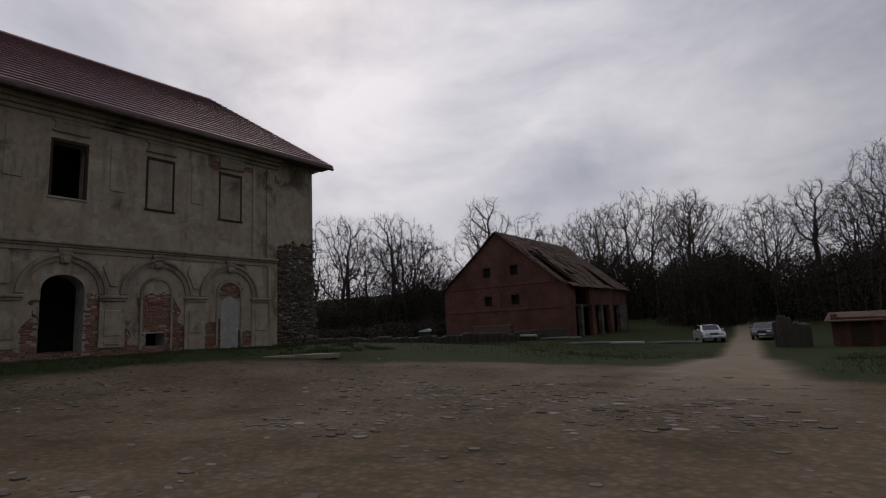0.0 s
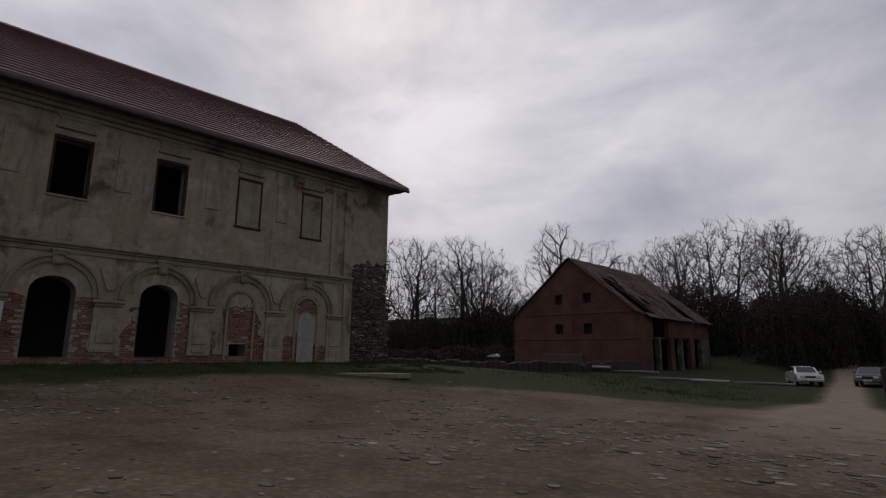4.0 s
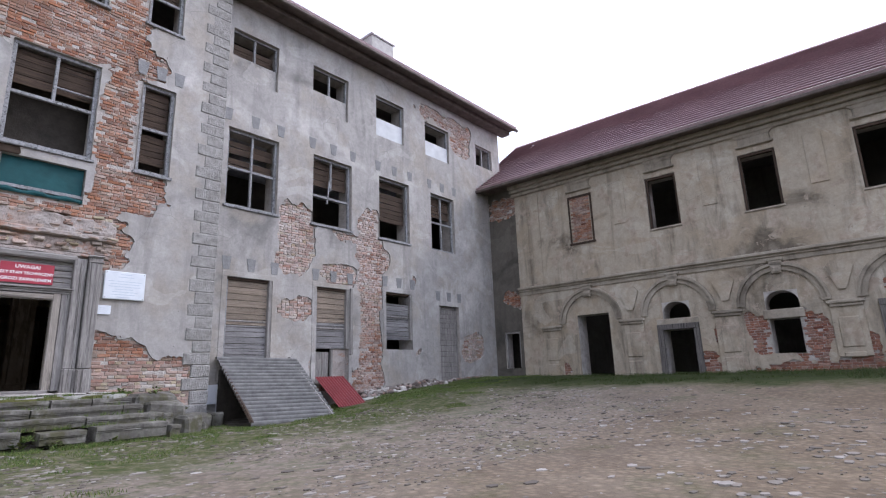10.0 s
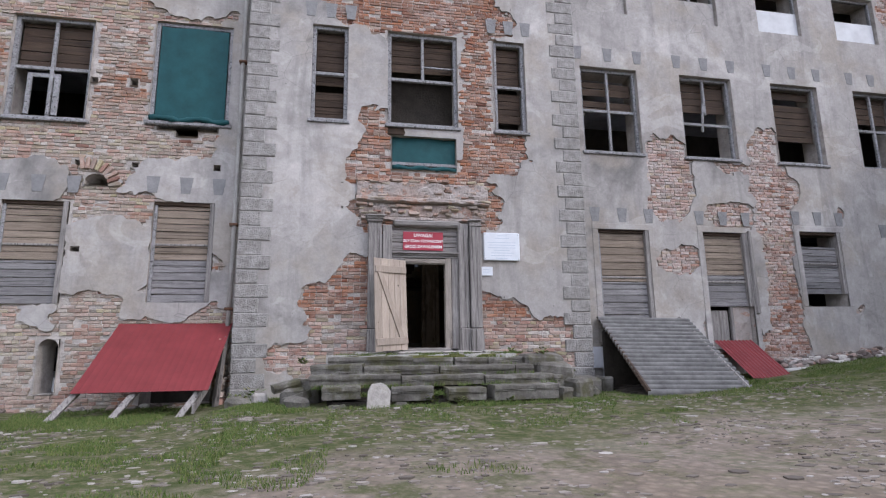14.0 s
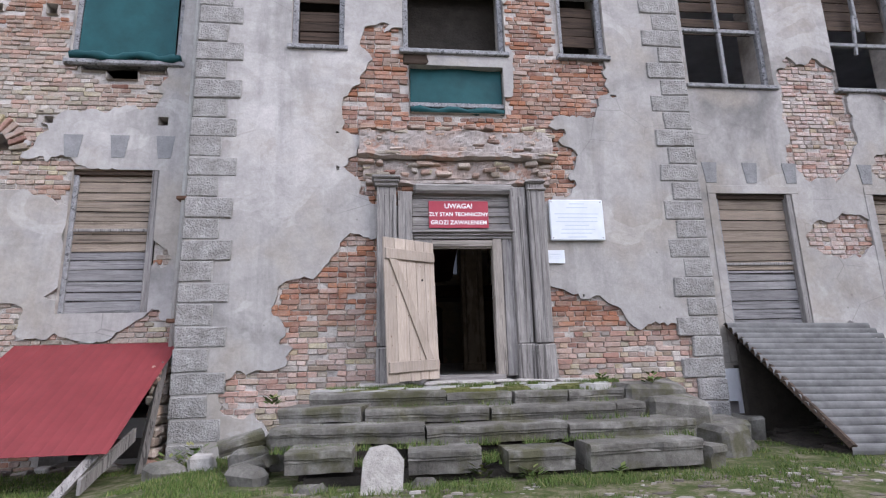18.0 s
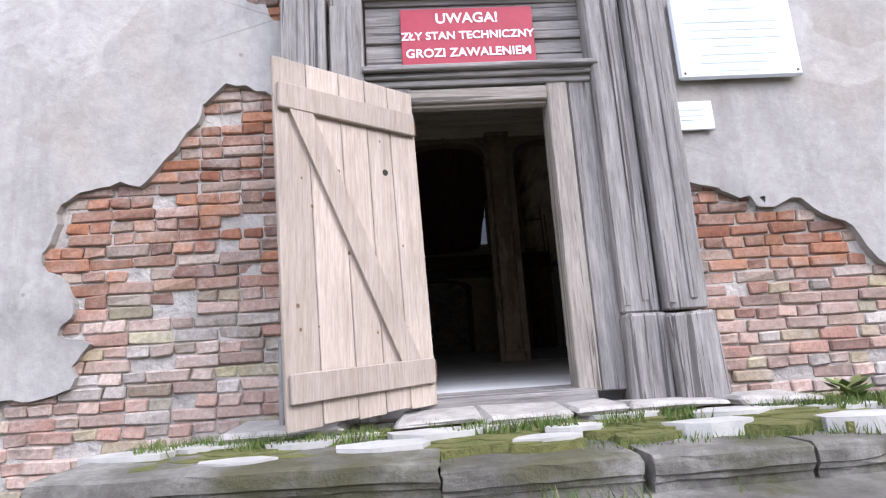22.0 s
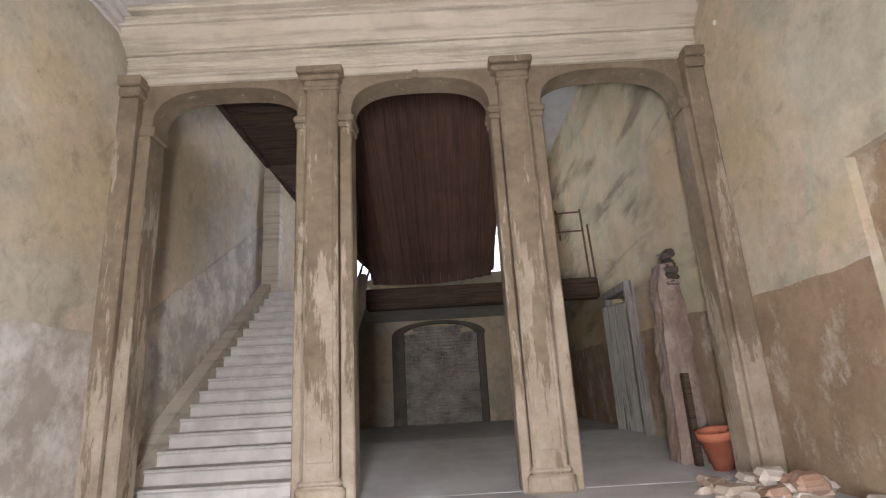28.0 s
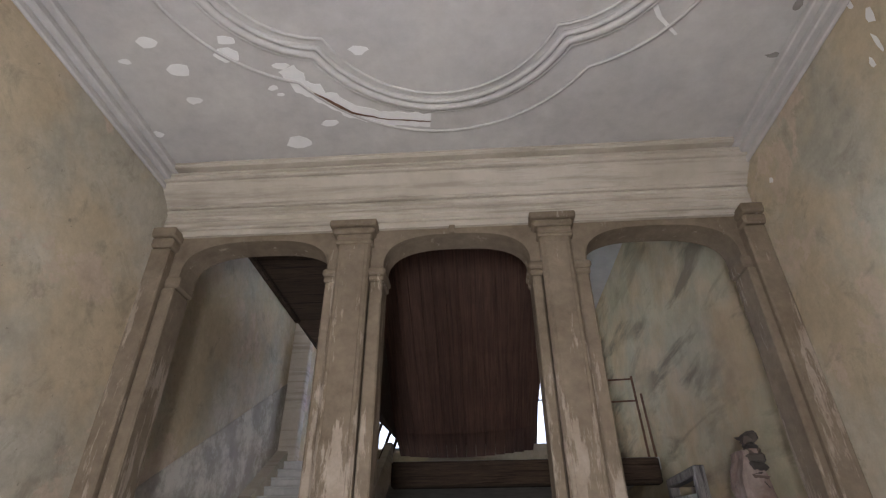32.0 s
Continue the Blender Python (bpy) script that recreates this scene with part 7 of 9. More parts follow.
# ---- arcade of three bays ----
ar = thing("arcade", "three-bay arcade of painted pillars with peeling beige paint", "arcade", kind="structure")
CAPZ, SPRING, CROWN = 6.53, 5.88, 6.37
AY = 8.68
BAYX = [(-3.19, -1.27), (-0.55, 1.3), (1.99, 3.85)]
for x0, x1 in ((-1.27, -0.55), (1.3, 1.99)):
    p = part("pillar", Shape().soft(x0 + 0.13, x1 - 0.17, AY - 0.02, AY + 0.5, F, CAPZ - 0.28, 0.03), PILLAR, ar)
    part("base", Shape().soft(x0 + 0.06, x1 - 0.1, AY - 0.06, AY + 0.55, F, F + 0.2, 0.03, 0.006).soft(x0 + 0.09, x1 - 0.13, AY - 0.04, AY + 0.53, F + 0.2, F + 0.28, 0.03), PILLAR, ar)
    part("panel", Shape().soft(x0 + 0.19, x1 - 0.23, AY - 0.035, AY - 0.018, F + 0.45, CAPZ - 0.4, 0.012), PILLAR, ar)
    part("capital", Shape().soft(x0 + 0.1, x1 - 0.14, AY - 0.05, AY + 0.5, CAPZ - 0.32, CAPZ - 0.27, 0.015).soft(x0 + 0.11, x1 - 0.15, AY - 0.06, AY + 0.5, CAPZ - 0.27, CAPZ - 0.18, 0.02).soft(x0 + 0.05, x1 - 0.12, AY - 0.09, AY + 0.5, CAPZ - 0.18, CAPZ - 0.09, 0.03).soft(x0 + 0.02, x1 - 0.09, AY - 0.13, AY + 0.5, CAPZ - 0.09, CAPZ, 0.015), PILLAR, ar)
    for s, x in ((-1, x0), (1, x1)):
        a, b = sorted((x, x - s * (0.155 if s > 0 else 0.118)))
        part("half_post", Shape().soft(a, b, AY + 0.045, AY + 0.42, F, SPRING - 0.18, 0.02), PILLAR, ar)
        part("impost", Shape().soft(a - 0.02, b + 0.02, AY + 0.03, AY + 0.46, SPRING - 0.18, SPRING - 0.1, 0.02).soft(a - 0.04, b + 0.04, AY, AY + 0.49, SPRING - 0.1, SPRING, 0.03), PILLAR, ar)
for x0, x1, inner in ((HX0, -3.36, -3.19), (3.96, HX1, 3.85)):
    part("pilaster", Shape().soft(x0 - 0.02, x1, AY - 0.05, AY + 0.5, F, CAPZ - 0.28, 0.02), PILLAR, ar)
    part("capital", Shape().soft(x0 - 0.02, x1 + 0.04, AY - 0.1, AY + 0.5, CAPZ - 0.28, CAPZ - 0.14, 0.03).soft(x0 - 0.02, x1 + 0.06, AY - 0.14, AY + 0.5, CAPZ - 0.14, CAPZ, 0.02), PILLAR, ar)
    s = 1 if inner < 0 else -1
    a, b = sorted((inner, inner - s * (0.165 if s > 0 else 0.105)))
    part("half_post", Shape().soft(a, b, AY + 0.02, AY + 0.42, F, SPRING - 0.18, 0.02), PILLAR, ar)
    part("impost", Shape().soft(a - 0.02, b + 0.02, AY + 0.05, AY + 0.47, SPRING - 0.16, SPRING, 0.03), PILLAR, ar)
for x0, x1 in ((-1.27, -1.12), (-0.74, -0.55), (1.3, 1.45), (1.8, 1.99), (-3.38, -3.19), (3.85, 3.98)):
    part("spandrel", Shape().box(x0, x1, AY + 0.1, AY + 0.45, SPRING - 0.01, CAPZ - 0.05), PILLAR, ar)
for x0, x1 in BAYX:
    m, r, h = (x0 + x1) / 2, (x1 - x0) / 2, CROWN - SPRING
    arch = Shape()
    n = 24
    curve = [(m - r * math.copysign(abs(math.cos(math.pi * k / n)) ** 0.72, math.cos(math.pi * k / n)), SPRING + h * math.sin(math.pi * k / n) ** 0.72) for k in range(n + 1)]
    for (a, b), (c, d) in zip(curve, curve[1:]):
        arch.prism([(a, b), (c, d), (c, CAPZ - 0.05), (a, CAPZ - 0.05)], AY + 0.1, AY + 0.45)
    part("arch", arch, PILLAR, ar)
    rib = Shape()
    for (a, b), (c, d) in zip(curve, curve[1:]):
        rib.prism([(a, b), (c, d), (c, d + 0.06), (a, b + 0.06)], AY + 0.06, AY + 0.1)
    part("arch_rib", rib, PILLAR, ar)
part("keystone", Shape().soft(0.285, 0.365, AY + 0.03, AY + 0.12, CROWN, CAPZ - 0.04, 0.01), PILLAR, ar)
# entablature and cornice all round
en = thing("cornice", "deep stepped plaster cornice with flaking paint", "cornice", kind="structure")
part("beam", Shape().box(HX0, HX1, AY + 0.05, AY + 0.5, CAPZ - 0.05, HZ), HALL_TRIM, en)
steps = [(CAPZ + 0.03, CAPZ + 0.07, 0.06), (CAPZ + 0.05, CAPZ + 0.36, 0.03), (CAPZ + 0.3, CAPZ + 0.36, 0.06), (CAPZ + 0.36, CAPZ + 0.41, 0.1), (HZ - 0.22, HZ - 0.09, 0.36), (HZ - 0.09, HZ, 0.46)]
part("cove", Shape().prism([(AY + 0.06, CAPZ + 0.41), (AY - 0.03, CAPZ + 0.41), (AY - 0.08, CAPZ + 0.46), (AY - 0.17, CAPZ + 0.52), (AY - 0.26, CAPZ + 0.6), (AY - 0.29, HZ - 0.22), (AY + 0.06, HZ - 0.22)], HX0, HX1, "x"), HALL_TRIM, en)
steps += [(CAPZ + 0.14, CAPZ + 0.165, 0.045), (CAPZ + 0.22, CAPZ + 0.24, 0.045), (HZ - 0.245, HZ - 0.215, 0.38), (HZ - 0.16, HZ - 0.145, 0.375), (HZ - 0.05, HZ - 0.03, 0.475)]
for z0, z1, p in steps:
    part("moulding", Shape().soft(HX0, HX1, AY + 0.05 - p, AY + 0.06, z0, z1, 0.02), HALL_TRIM, en)
for z0, z1, p in ((HZ - 0.3, HZ - 0.2, 0.05), (HZ - 0.2, HZ - 0.1, 0.12), (HZ - 0.1, HZ, 0.2)):
    part("moulding", Shape().soft(HX0, HX0 + p, HY0, AY + 0.05, z0, z1, 0.015), HALL_CEIL, en)
    part("moulding", Shape().soft(HX1 - p, HX1, HY0, AY + 0.05, z0, z1, 0.015), HALL_CEIL, en)
# stucco: a four-lobed moulding, corner fields, a hook
CX, CY = 0.31, 5.46
stucco = thing("ceiling_stucco", "four-lobed stucco moulding with straight border fields", "stucco", kind="structure")
# side lobes and end lobes: how far off the centre, and how round
SIDE, END = (1.2, 1.22), (0.49, 1.55)


def lobes(grow):
    """The outline of the four lobes, from cusp to cusp, widened by grow."""
    (o1, r1), (o2, r2) = (SIDE[0], SIDE[1] + grow), (END[0], END[1] + grow)
    dist = math.hypot(o1, o2)
    along = (r1 * r1 - r2 * r2 + dist * dist) / (2 * dist)
    high = math.sqrt(max(r1 * r1 - along * along, 1e-4))
    ux, uy = -o1 / dist, o2 / dist
    px_, py_ = o1 + along * ux, along * uy
    cx, cy = max((px_ + high * uy, py_ - high * ux), (px_ - high * uy, py_ + high * ux), key=lambda q: q[0] + q[1])
    a, b = math.atan2(cy, cx - o1), math.atan2(cy - o2, cx)
    quarter = [(o1 + r1 * math.cos(a * k / 14), r1 * math.sin(a * k / 14)) for k in range(15)]
    quarter += [(r2 * math.cos(b + (math.pi / 2 - b) * k / 14), o2 + r2 * math.sin(b + (math.pi / 2 - b) * k / 14)) for k in range(1, 15)]
    half = quarter + [(-x, y) for x, y in quarter[-2::-1]]
    full = half + [(x, -y) for x, y in half[-2:0:-1]]
    return [(CX + x, CY + y) for x, y in full]


for grow, w, d in ((0.0, 0.05, 0.05), (-0.09, 0.035, 0.05), (-0.2, 0.02, 0.03), (0.07, 0.025, 0.03)):
    ring = [(x, y, HZ - d * 0.3) for x, y in lobes(grow)]
    part("moulding", Shape().tube(ring + ring[:1], [w] * (len(ring) + 1), 6, False), HALL_CEIL, stucco, "", True)
# fields with a thin raised border on both sides of a cross band
out = lobes(0.42)
for sy in (-1, 1):
    arc = [(x, y) for x, y in out if sy * (y - CY) > 0.15]
    arc = sorted(arc, key=lambda q: math.atan2(sy * (q[1] - CY), q[0] - CX), reverse=True)
    line = [(HX0 + 0.25, CY + sy * 0.14), (arc[0][0] + 0.02, CY + sy * 0.14)] + arc + [(arc[-1][0] - 0.02, CY + sy * 0.14), (HX1 - 0.25, CY + sy * 0.14)]
    part("border", Shape().tube([(x, y, HZ - 0.004) for x, y in line], [0.022] * len(line), 5), HALL_CEIL, stucco, "", True)
hook = thing("lamp_hook", "bent rusty wire hanging from a ceiling hook", "hook")
part("wire", Shape().tube([(0.33, 5.4, HZ), (0.34, 5.4, HZ - 0.12), (0.33, 5.41, HZ - 0.28), (0.37, 5.41, HZ - 0.33), (0.33, 5.4, HZ - 0.42), (0.35, 5.4, HZ - 0.55)], [0.012, 0.02, 0.01, 0.022, 0.014, 0.006], 6), RUST, hook)
part("hook", Shape().tube([(-0.05, 5.88, HZ), (0.08, 5.96, HZ - 0.05), (0.17, 6.03, HZ - 0.02)], [0.012, 0.012, 0.01], 6), RUST, hook)
# fallen paint: pale chips, and a crack along the moulding
chips = Shape()
rc = random.Random(77)
for x, y, s in ((-2.8, 6.41, 0.13), (-2.63, 6.79, 0.17), (-1.99, 6.63, 0.17), (-1.95, 6.44, 0.12), (-3.16, 6.62, 0.08), (-2.66, 7.22, 0.11), (-3.38, 7.74, 0.1), (-1.61, 8.01, 0.19), (-1.14, 7.69, 0.12), (-0.56, 6.65, 0.12), (-1.66, 7.1, 0.07), (-1.6, 7.2, 0.05), (-1.66, 5.75, 0.06), (-1.65, 5.87, 0.06), (2.2, 5.9, 0.08), (2.4, 6.14, 0.1), (-1.47, 6.8, 0.1)):
    k = 9
    ring = [(x + s * rc.uniform(0.6, 1.1) * math.cos(2 * math.pi * i / k), y + 0.6 * s * rc.uniform(0.6, 1.1) * math.sin(2 * math.pi * i / k)) for i in range(k)]
    chips.prism(ring, HZ - 0.004, HZ + 0.002, "z")
tagged(part("bare_spot", chips, CHIP, stucco, "pale spots where paint has fallen"), kind="stuff")
# the paint has broken away along an arc beside the moulding: a ragged pale band with a dark crack
band = Shape()
ARC = [(-1.43, 6.84), (-1.32, 7.1), (-1.08, 7.3), (-0.82, 7.53), (-0.45, 7.66), (-0.1, 7.71), (0.17, 7.75)]
fine = []
for (xa, ya), (xb, yb) in zip(ARC, ARC[1:]):
    fine += [(xa + (xb - xa) * k / 6, ya + (yb - ya) * k / 6) for k in range(6)]
edge = []
for k, (x, y) in enumerate(fine):
    nx, ny = fine[min(k + 1, len(fine) - 1)][0] - fine[max(k - 1, 0)][0], fine[min(k + 1, len(fine) - 1)][1] - fine[max(k - 1, 0)][1]
    n_ = math.hypot(nx, ny)
    nx, ny = -ny / n_, nx / n_
    a, b = 0.1 + 0.05 * noise.noise((k * 0.6, 1, 1)), 0.12 + 0.06 * noise.noise((k * 0.5, 5, 1))
    edge.append(((x + nx * a, y + ny * a), (x - nx * b, y - ny * b)))
for (p, q), (r, t) in zip(edge, edge[1:]):
    band.prism([p, r, t, q], HZ - 0.006, HZ + 0.002, "z")
tagged(part("crack_edge", band, CHIP, stucco, "broken white edge of the moulding"), kind="stuff")
crack = [(x, y + 0.02 * noise.noise((k * 0.9, 4, 4)), HZ - 0.012) for k, (x, y) in enumerate(fine[7:])]
part("crack", Shape().tube(crack, [0.006 + 0.02 * max(0.0, 0.6 - abs(k - 8) / 14) + 0.008 * abs(noise.noise((k * 0.7, 2, 2))) for k in range(len(crack))], 5), RUST, stucco, "dark crack")

# ---- stairs ----
LZ = 4.62
fl = thing("stair_flight", "worn grey stone stair flight with rounded treads", "stairs", kind="structure")
N = 18
for k in range(N):
    y, z = 9.3 + k * 0.286, F + (LZ - F) * (k + 1) / N
    part("step", Shape().soft(-3.38, -1.33, y, y + 0.6, z - (LZ - F) / N, z - 0.045, 0.008).soft(-3.4, -1.31, y - 0.035, y + 0.34, z - 0.05, z, 0.02), STAIR, fl)
part("stringer", Shape().prism([(9.15, F), (9.4, F), (14.5, LZ - 0.25), (14.5, LZ + 0.35), (14.3, LZ + 0.35), (9.15, F + 0.5)], -1.33, -1.2, "x"), HALL_TRIM, fl, "solid pale stair side")
part("wall_string", Shape().prism([(9.25, F), (9.25, F + 0.35), (14.4, LZ + 0.3), (14.4, LZ)], HX0 - 0.02, -3.36, "x"), HALL_TRIM, fl)
ld = thing("stair_landing", "broad landing on a dark timber beam", "landing", kind="structure")
part("slab", Shape().box(-3.78, 4.15, 14.42, 18.6, LZ - 0.22, LZ), STAIR, ld)
part("beam", Shape().soft(-1.2, 4.1, 14.3, 14.6, LZ - 0.5, LZ - 0.02, 0.03), WOOD_DARK, ld, "dark edge beam")
up = thing("upper_flight", "upper stair flight with a curved brown boarded underside", "stairs", kind="structure")
xs = [-1.08 + 0.199 * k for k in range(15)]
for a, b in zip(xs[:-1], xs[1:]):
    sag = lambda x: 0.2 * (1 - ((x - 0.02) / 1.45) ** 2)
    prof = []
    for k in range(9):
        t = k / 8
        prof.append((14.75 - 5.95 * t, LZ + 0.12 + 3.7 * t - 0.16 * math.sin(math.pi * min(t * 3.0, 1.0))))
    g = Shape()
    # the flight widens a little above its foot
    wide = lambda x, y: 0.31 + (x - 0.31) * (1.0 + 0.1 * smooth((14.75 - y) / 2.6))
    for (y0, z0), (y1, z1) in zip(prof, prof[1:]):
        a0, b0, a1, b1 = wide(a, y0) + 0.004, wide(b, y0) - 0.004, wide(a, y1) + 0.004, wide(b, y1) - 0.004
        z0, z1 = z0 - 0.5 * sag((a + b) / 2) + 0.1, z1 - 0.5 * sag((a + b) / 2) + 0.1
        g.add([(a0, y0, z0), (b0, y0, z0), (b1, y1, z1), (a1, y1, z1), (a0, y0, z0 + 0.03), (b0, y0, z0 + 0.03), (b1, y1, z1 + 0.03), (a1, y1, z1 + 0.03)],
              [(0, 1, 2, 3), (7, 6, 5, 4), (0, 3, 7, 4), (1, 5, 6, 2)])
    part("soffit_board", g, WOOD_SOFFIT, up)
part("carriage", Shape().prism([(14.7, LZ + 0.36), (8.8, LZ + 4.06), (8.8, LZ + 4.4), (14.7, LZ + 0.7)], -1.09, 1.79, "x"), WOOD_DARK, up)
gal = thing("gallery", "dark boarded underside of an upper gallery", "gallery", kind="structure")
part("soffit", Shape().box(-2.72, -1.1, 9.2, 12.0, 6.72, 6.84), WOOD_DARK, gal)
part("sloping_soffit", Shape().prism([(-2.74, 6.68), (-1.1, 5.02), (-1.1, 6.84), (-2.74, 6.84)], 12.0, 14.4), WOOD_DARK, gal)
part("beam", Shape().soft(-2.78, -2.68, 9.2, 12.0, 6.65, 6.98, 0.02), WOOD_DARK, gal)
rail = thing("stair_railing", "bent rusty iron railing on the landing", "railing")
for x, y, z0, z1 in ((3.98, 14.5, LZ, 6.3), (3.4, 14.5, 5.55, 6.3), (4.1, 14.45, LZ, 5.9)):
    part("post", Shape().tube([(x, y, z0), (x - 0.05, y, z1)], [0.025, 0.025], 6), RUST, rail)
for z in (6.22, 5.75):
    part("bar", Shape().tube([(3.32, 14.5, z), (3.95, 14.5, z + 0.02)], [0.02, 0.02], 6), RUST, rail)
for x in (-1.75, -1.5, -1.3):
    part("post", Shape().tube([(x, 14.5, LZ), (x + 0.42, 14.7, LZ + 1.35)], [0.035, 0.03], 5), WOOD_DARK, rail)
# blind arch at the back, under the landing
ni = thing("walled_archway", "arched doorway walled up with limewashed rubble", "archway", kind="structure")
part("frame", Shape().soft(-1.05, -0.68, 18.42, 18.6, F, 3.98, 0.02).soft(1.5, 1.72, 18.42, 18.6, F, 3.98, 0.02).arch_band(0.36, 3.94, 1.08, 1.4, 18.42, 18.6, 0, 180, 16, 0.3), PLASTER_DARK, ni)
fillm = Shape()
rn = random.Random(15)
for r in range(31):
    z = F + r * 0.1
    x = -0.68 - rn.uniform(0, 0.2)
    while x < 1.5:
        w = rn.uniform(0.14, 0.34)
        a, b = max(x, -0.68), min(x + w - 0.012, 1.5)
        if b - a > 0.04 and (z < 3.92 or abs((a + b) / 2 - 0.41) < 0.75):
            fillm.soft(a, b, 18.5 + rn.uniform(0, 0.05), 18.64, z, z + 0.09, 0.015, 0.006)
        x += w
tagged(part("rubble_fill", fillm, LIME_RUBBLE, ni), kind="stuff")
# things along the right wall
dr = thing("stair_door", "narrow old door ajar with flaking pale paint", "door", pose(4.1, 12.6, 0, 0, 0, 112), kind="structure")
part("leaf", Shape().soft(0, 0.72, 0, 0.05, F + 0.05, 3.72, 0.01), DOOR_PAINT, dr)
part("panel", Shape().soft(0.12, 0.6, -0.012, 0.0, F + 0.25, 2.1, 0.01).soft(0.12, 0.6, -0.012, 0.0, 2.3, 3.55, 0.01), DOOR_PAINT, dr)
part("door_handle", Shape().tube([(0.64, -0.01, 2.15), (0.64, -0.06, 2.15), (0.56, -0.06, 2.15)], [0.012] * 3, 6), RUST, dr)
jm = thing("door_frame", "dark stained door frame in the stair hall", "door frame", kind="structure")
part("jamb", Shape().soft(3.98, 4.17, 12.3, 12.44, F, 3.98, 0.02), WOOD_GREY, jm)
part("jamb", Shape().soft(3.98, 4.17, 13.66, 13.8, F, 3.98, 0.02), WOOD_GREY, jm)
part("head", Shape().soft(3.98, 4.17, 12.3, 13.8, 3.95, 4.1, 0.02), WOOD_GREY, jm)
stub = thing("wall_stub", "broken reddish plastered pier with crumbled edges", "pier", kind="structure")
pier, n_ = Shape(), 28
for j in range(31):
    q = j / 30
    for i in range(n_):
        # a rectangle walked round, narrowing and crumbling upwards
        e, f = divmod(i / n_ * 4, 1)
        px_, py_ = ((f, 0), (1, f), (1 - f, 1), (0, 1 - f))[int(e)]
        wide_ = 0.225 - 0.07 * q - (0.08 * smooth((q - 0.85) / 0.15))
        r_ = 0.035 * noise.noise((px_ * 2.2 + 3, q * 6, py_ * 2)) + 0.02 * noise.noise((px_ * 7, q * 22, py_ * 7))
        pier.v.append((3.725 + (px_ - 0.5) * 2 * (wide_ + r_), 9.925 + (py_ - 0.5) * 2 * (0.175 + r_), F - 0.02 + 2.75 * q + (0.1 * noise.noise((px_ * 3, py_ * 3, 8)) if j == 30 else 0.0)))
pier.f = [(j * n_ + i, j * n_ + (i + 1) % n_, (j + 1) * n_ + (i + 1) % n_, (j + 1) * n_ + i) for j in range(30) for i in range(n_)] + [tuple(30 * n_ + i for i in range(n_))]
part("pier", pier, STUB, stub)
broken = Shape()
for k in range(9):
    z = F + 2.3 + 0.07 * k
    broken.soft(3.7 + rn.uniform(-0.05, 0.06), 3.86 + rn.uniform(-0.04, 0.03), 9.73 + rn.uniform(0, 0.03), 10.0, z, z + 0.09, 0.03, 0.03)
part("broken_top", broken, FIELDSTONE, stub, "dark broken masonry at the top")
part("plank", Shape().soft(3.64, 3.72, 9.6, 9.72, F, 2.3, 0.01), WOOD_DARK, stub)
pot = thing("flower_pot", "tilted terracotta flower pot on the floor", "flower pot", pose(3.84, 9.35, F + 0.05, 6, -8, 0))
part("pot", Shape().turned([(0.0, 0.0), (0.12, 0.0), (0.19, 0.36), (0.22, 0.36), (0.23, 0.46), (0.2, 0.46), (0.18, 0.38), (0.11, 0.03), (0.0, 0.03)], (0, 0, 0), 22), CLAY, pot, "", True)
rb = Shape()
for k in range(60):
    x, y = rn.gauss(3.5, 0.28), rn.gauss(7.7, 0.4)
    if x > 4.1:
        continue
    s = rn.uniform(0.05, 0.15)
    z = F + max(0.0, 0.22 - abs(x - 3.6) * 0.3 - abs(y - 7.6) * 0.2) * rn.random()
    rb.soft(x - s, x + s, y - s * 0.8, y + s * 0.8, z - 0.02, z + s * 0.8, s * 0.35, s * 0.25)
solid("rubble_pile", rb, material("plaster_rubble", lambda n: (n.colour(n.ramp(n.rand(True), (0.0, (0.36, 0.22, 0.16)), (0.4, (0.44, 0.37, 0.31)), (1.0, (0.6, 0.57, 0.53)))), n.bump(n.noise(14, 6), 0.5, 0.02))), "pile of fallen plaster lumps and bricks in the hall", "rubble", kind="stuff")
part("corner_strip", Shape().soft(HX0 - 0.02, -3.2, 14.3, 14.55, LZ, 7.9, 0.02), HALL_TRIM, ld)

# the dado climbs along the stair
climb = Shape().prism([(y - HY0, z) for y, z in ((9.25, F + 0.3), (14.3, LZ + 0.25), (14.3, LZ + 1.65), (12.0, 4.88), (10.0, 3.68), (9.25, 3.2))], -0.014, 0.004)
SCUFFED = material("scuffed_dado", lambda n: (
    n.colour(n.mix(n.ramp(n.noise(1.4, 8, 0.72), (0.47, 0.0), (0.6, 1.0)), n.ramp(n.noise(2.5, 6), (0.3, (0.3, 0.27, 0.235)), (0.7, (0.4, 0.365, 0.315))), (0.58, 0.54, 0.475))),
    n.bump(n.noise(7, 8, 0.7), 0.5, 0.02)))
part("stair_dado", climb, SCUFFED, bpy.data.objects["wall_hall_left"], "scuffed grey-brown dado along the stair")

# damp corner of the ceiling, with loosened flakes on the wall below it
def blot(x, y, sx, sy, rng, n=14):
    return [(x + sx * rng.uniform(0.55, 1.1) * math.cos(2 * math.pi * i / n), y + sy * rng.uniform(0.55, 1.1) * math.sin(2 * math.pi * i / n)) for i in range(n)]


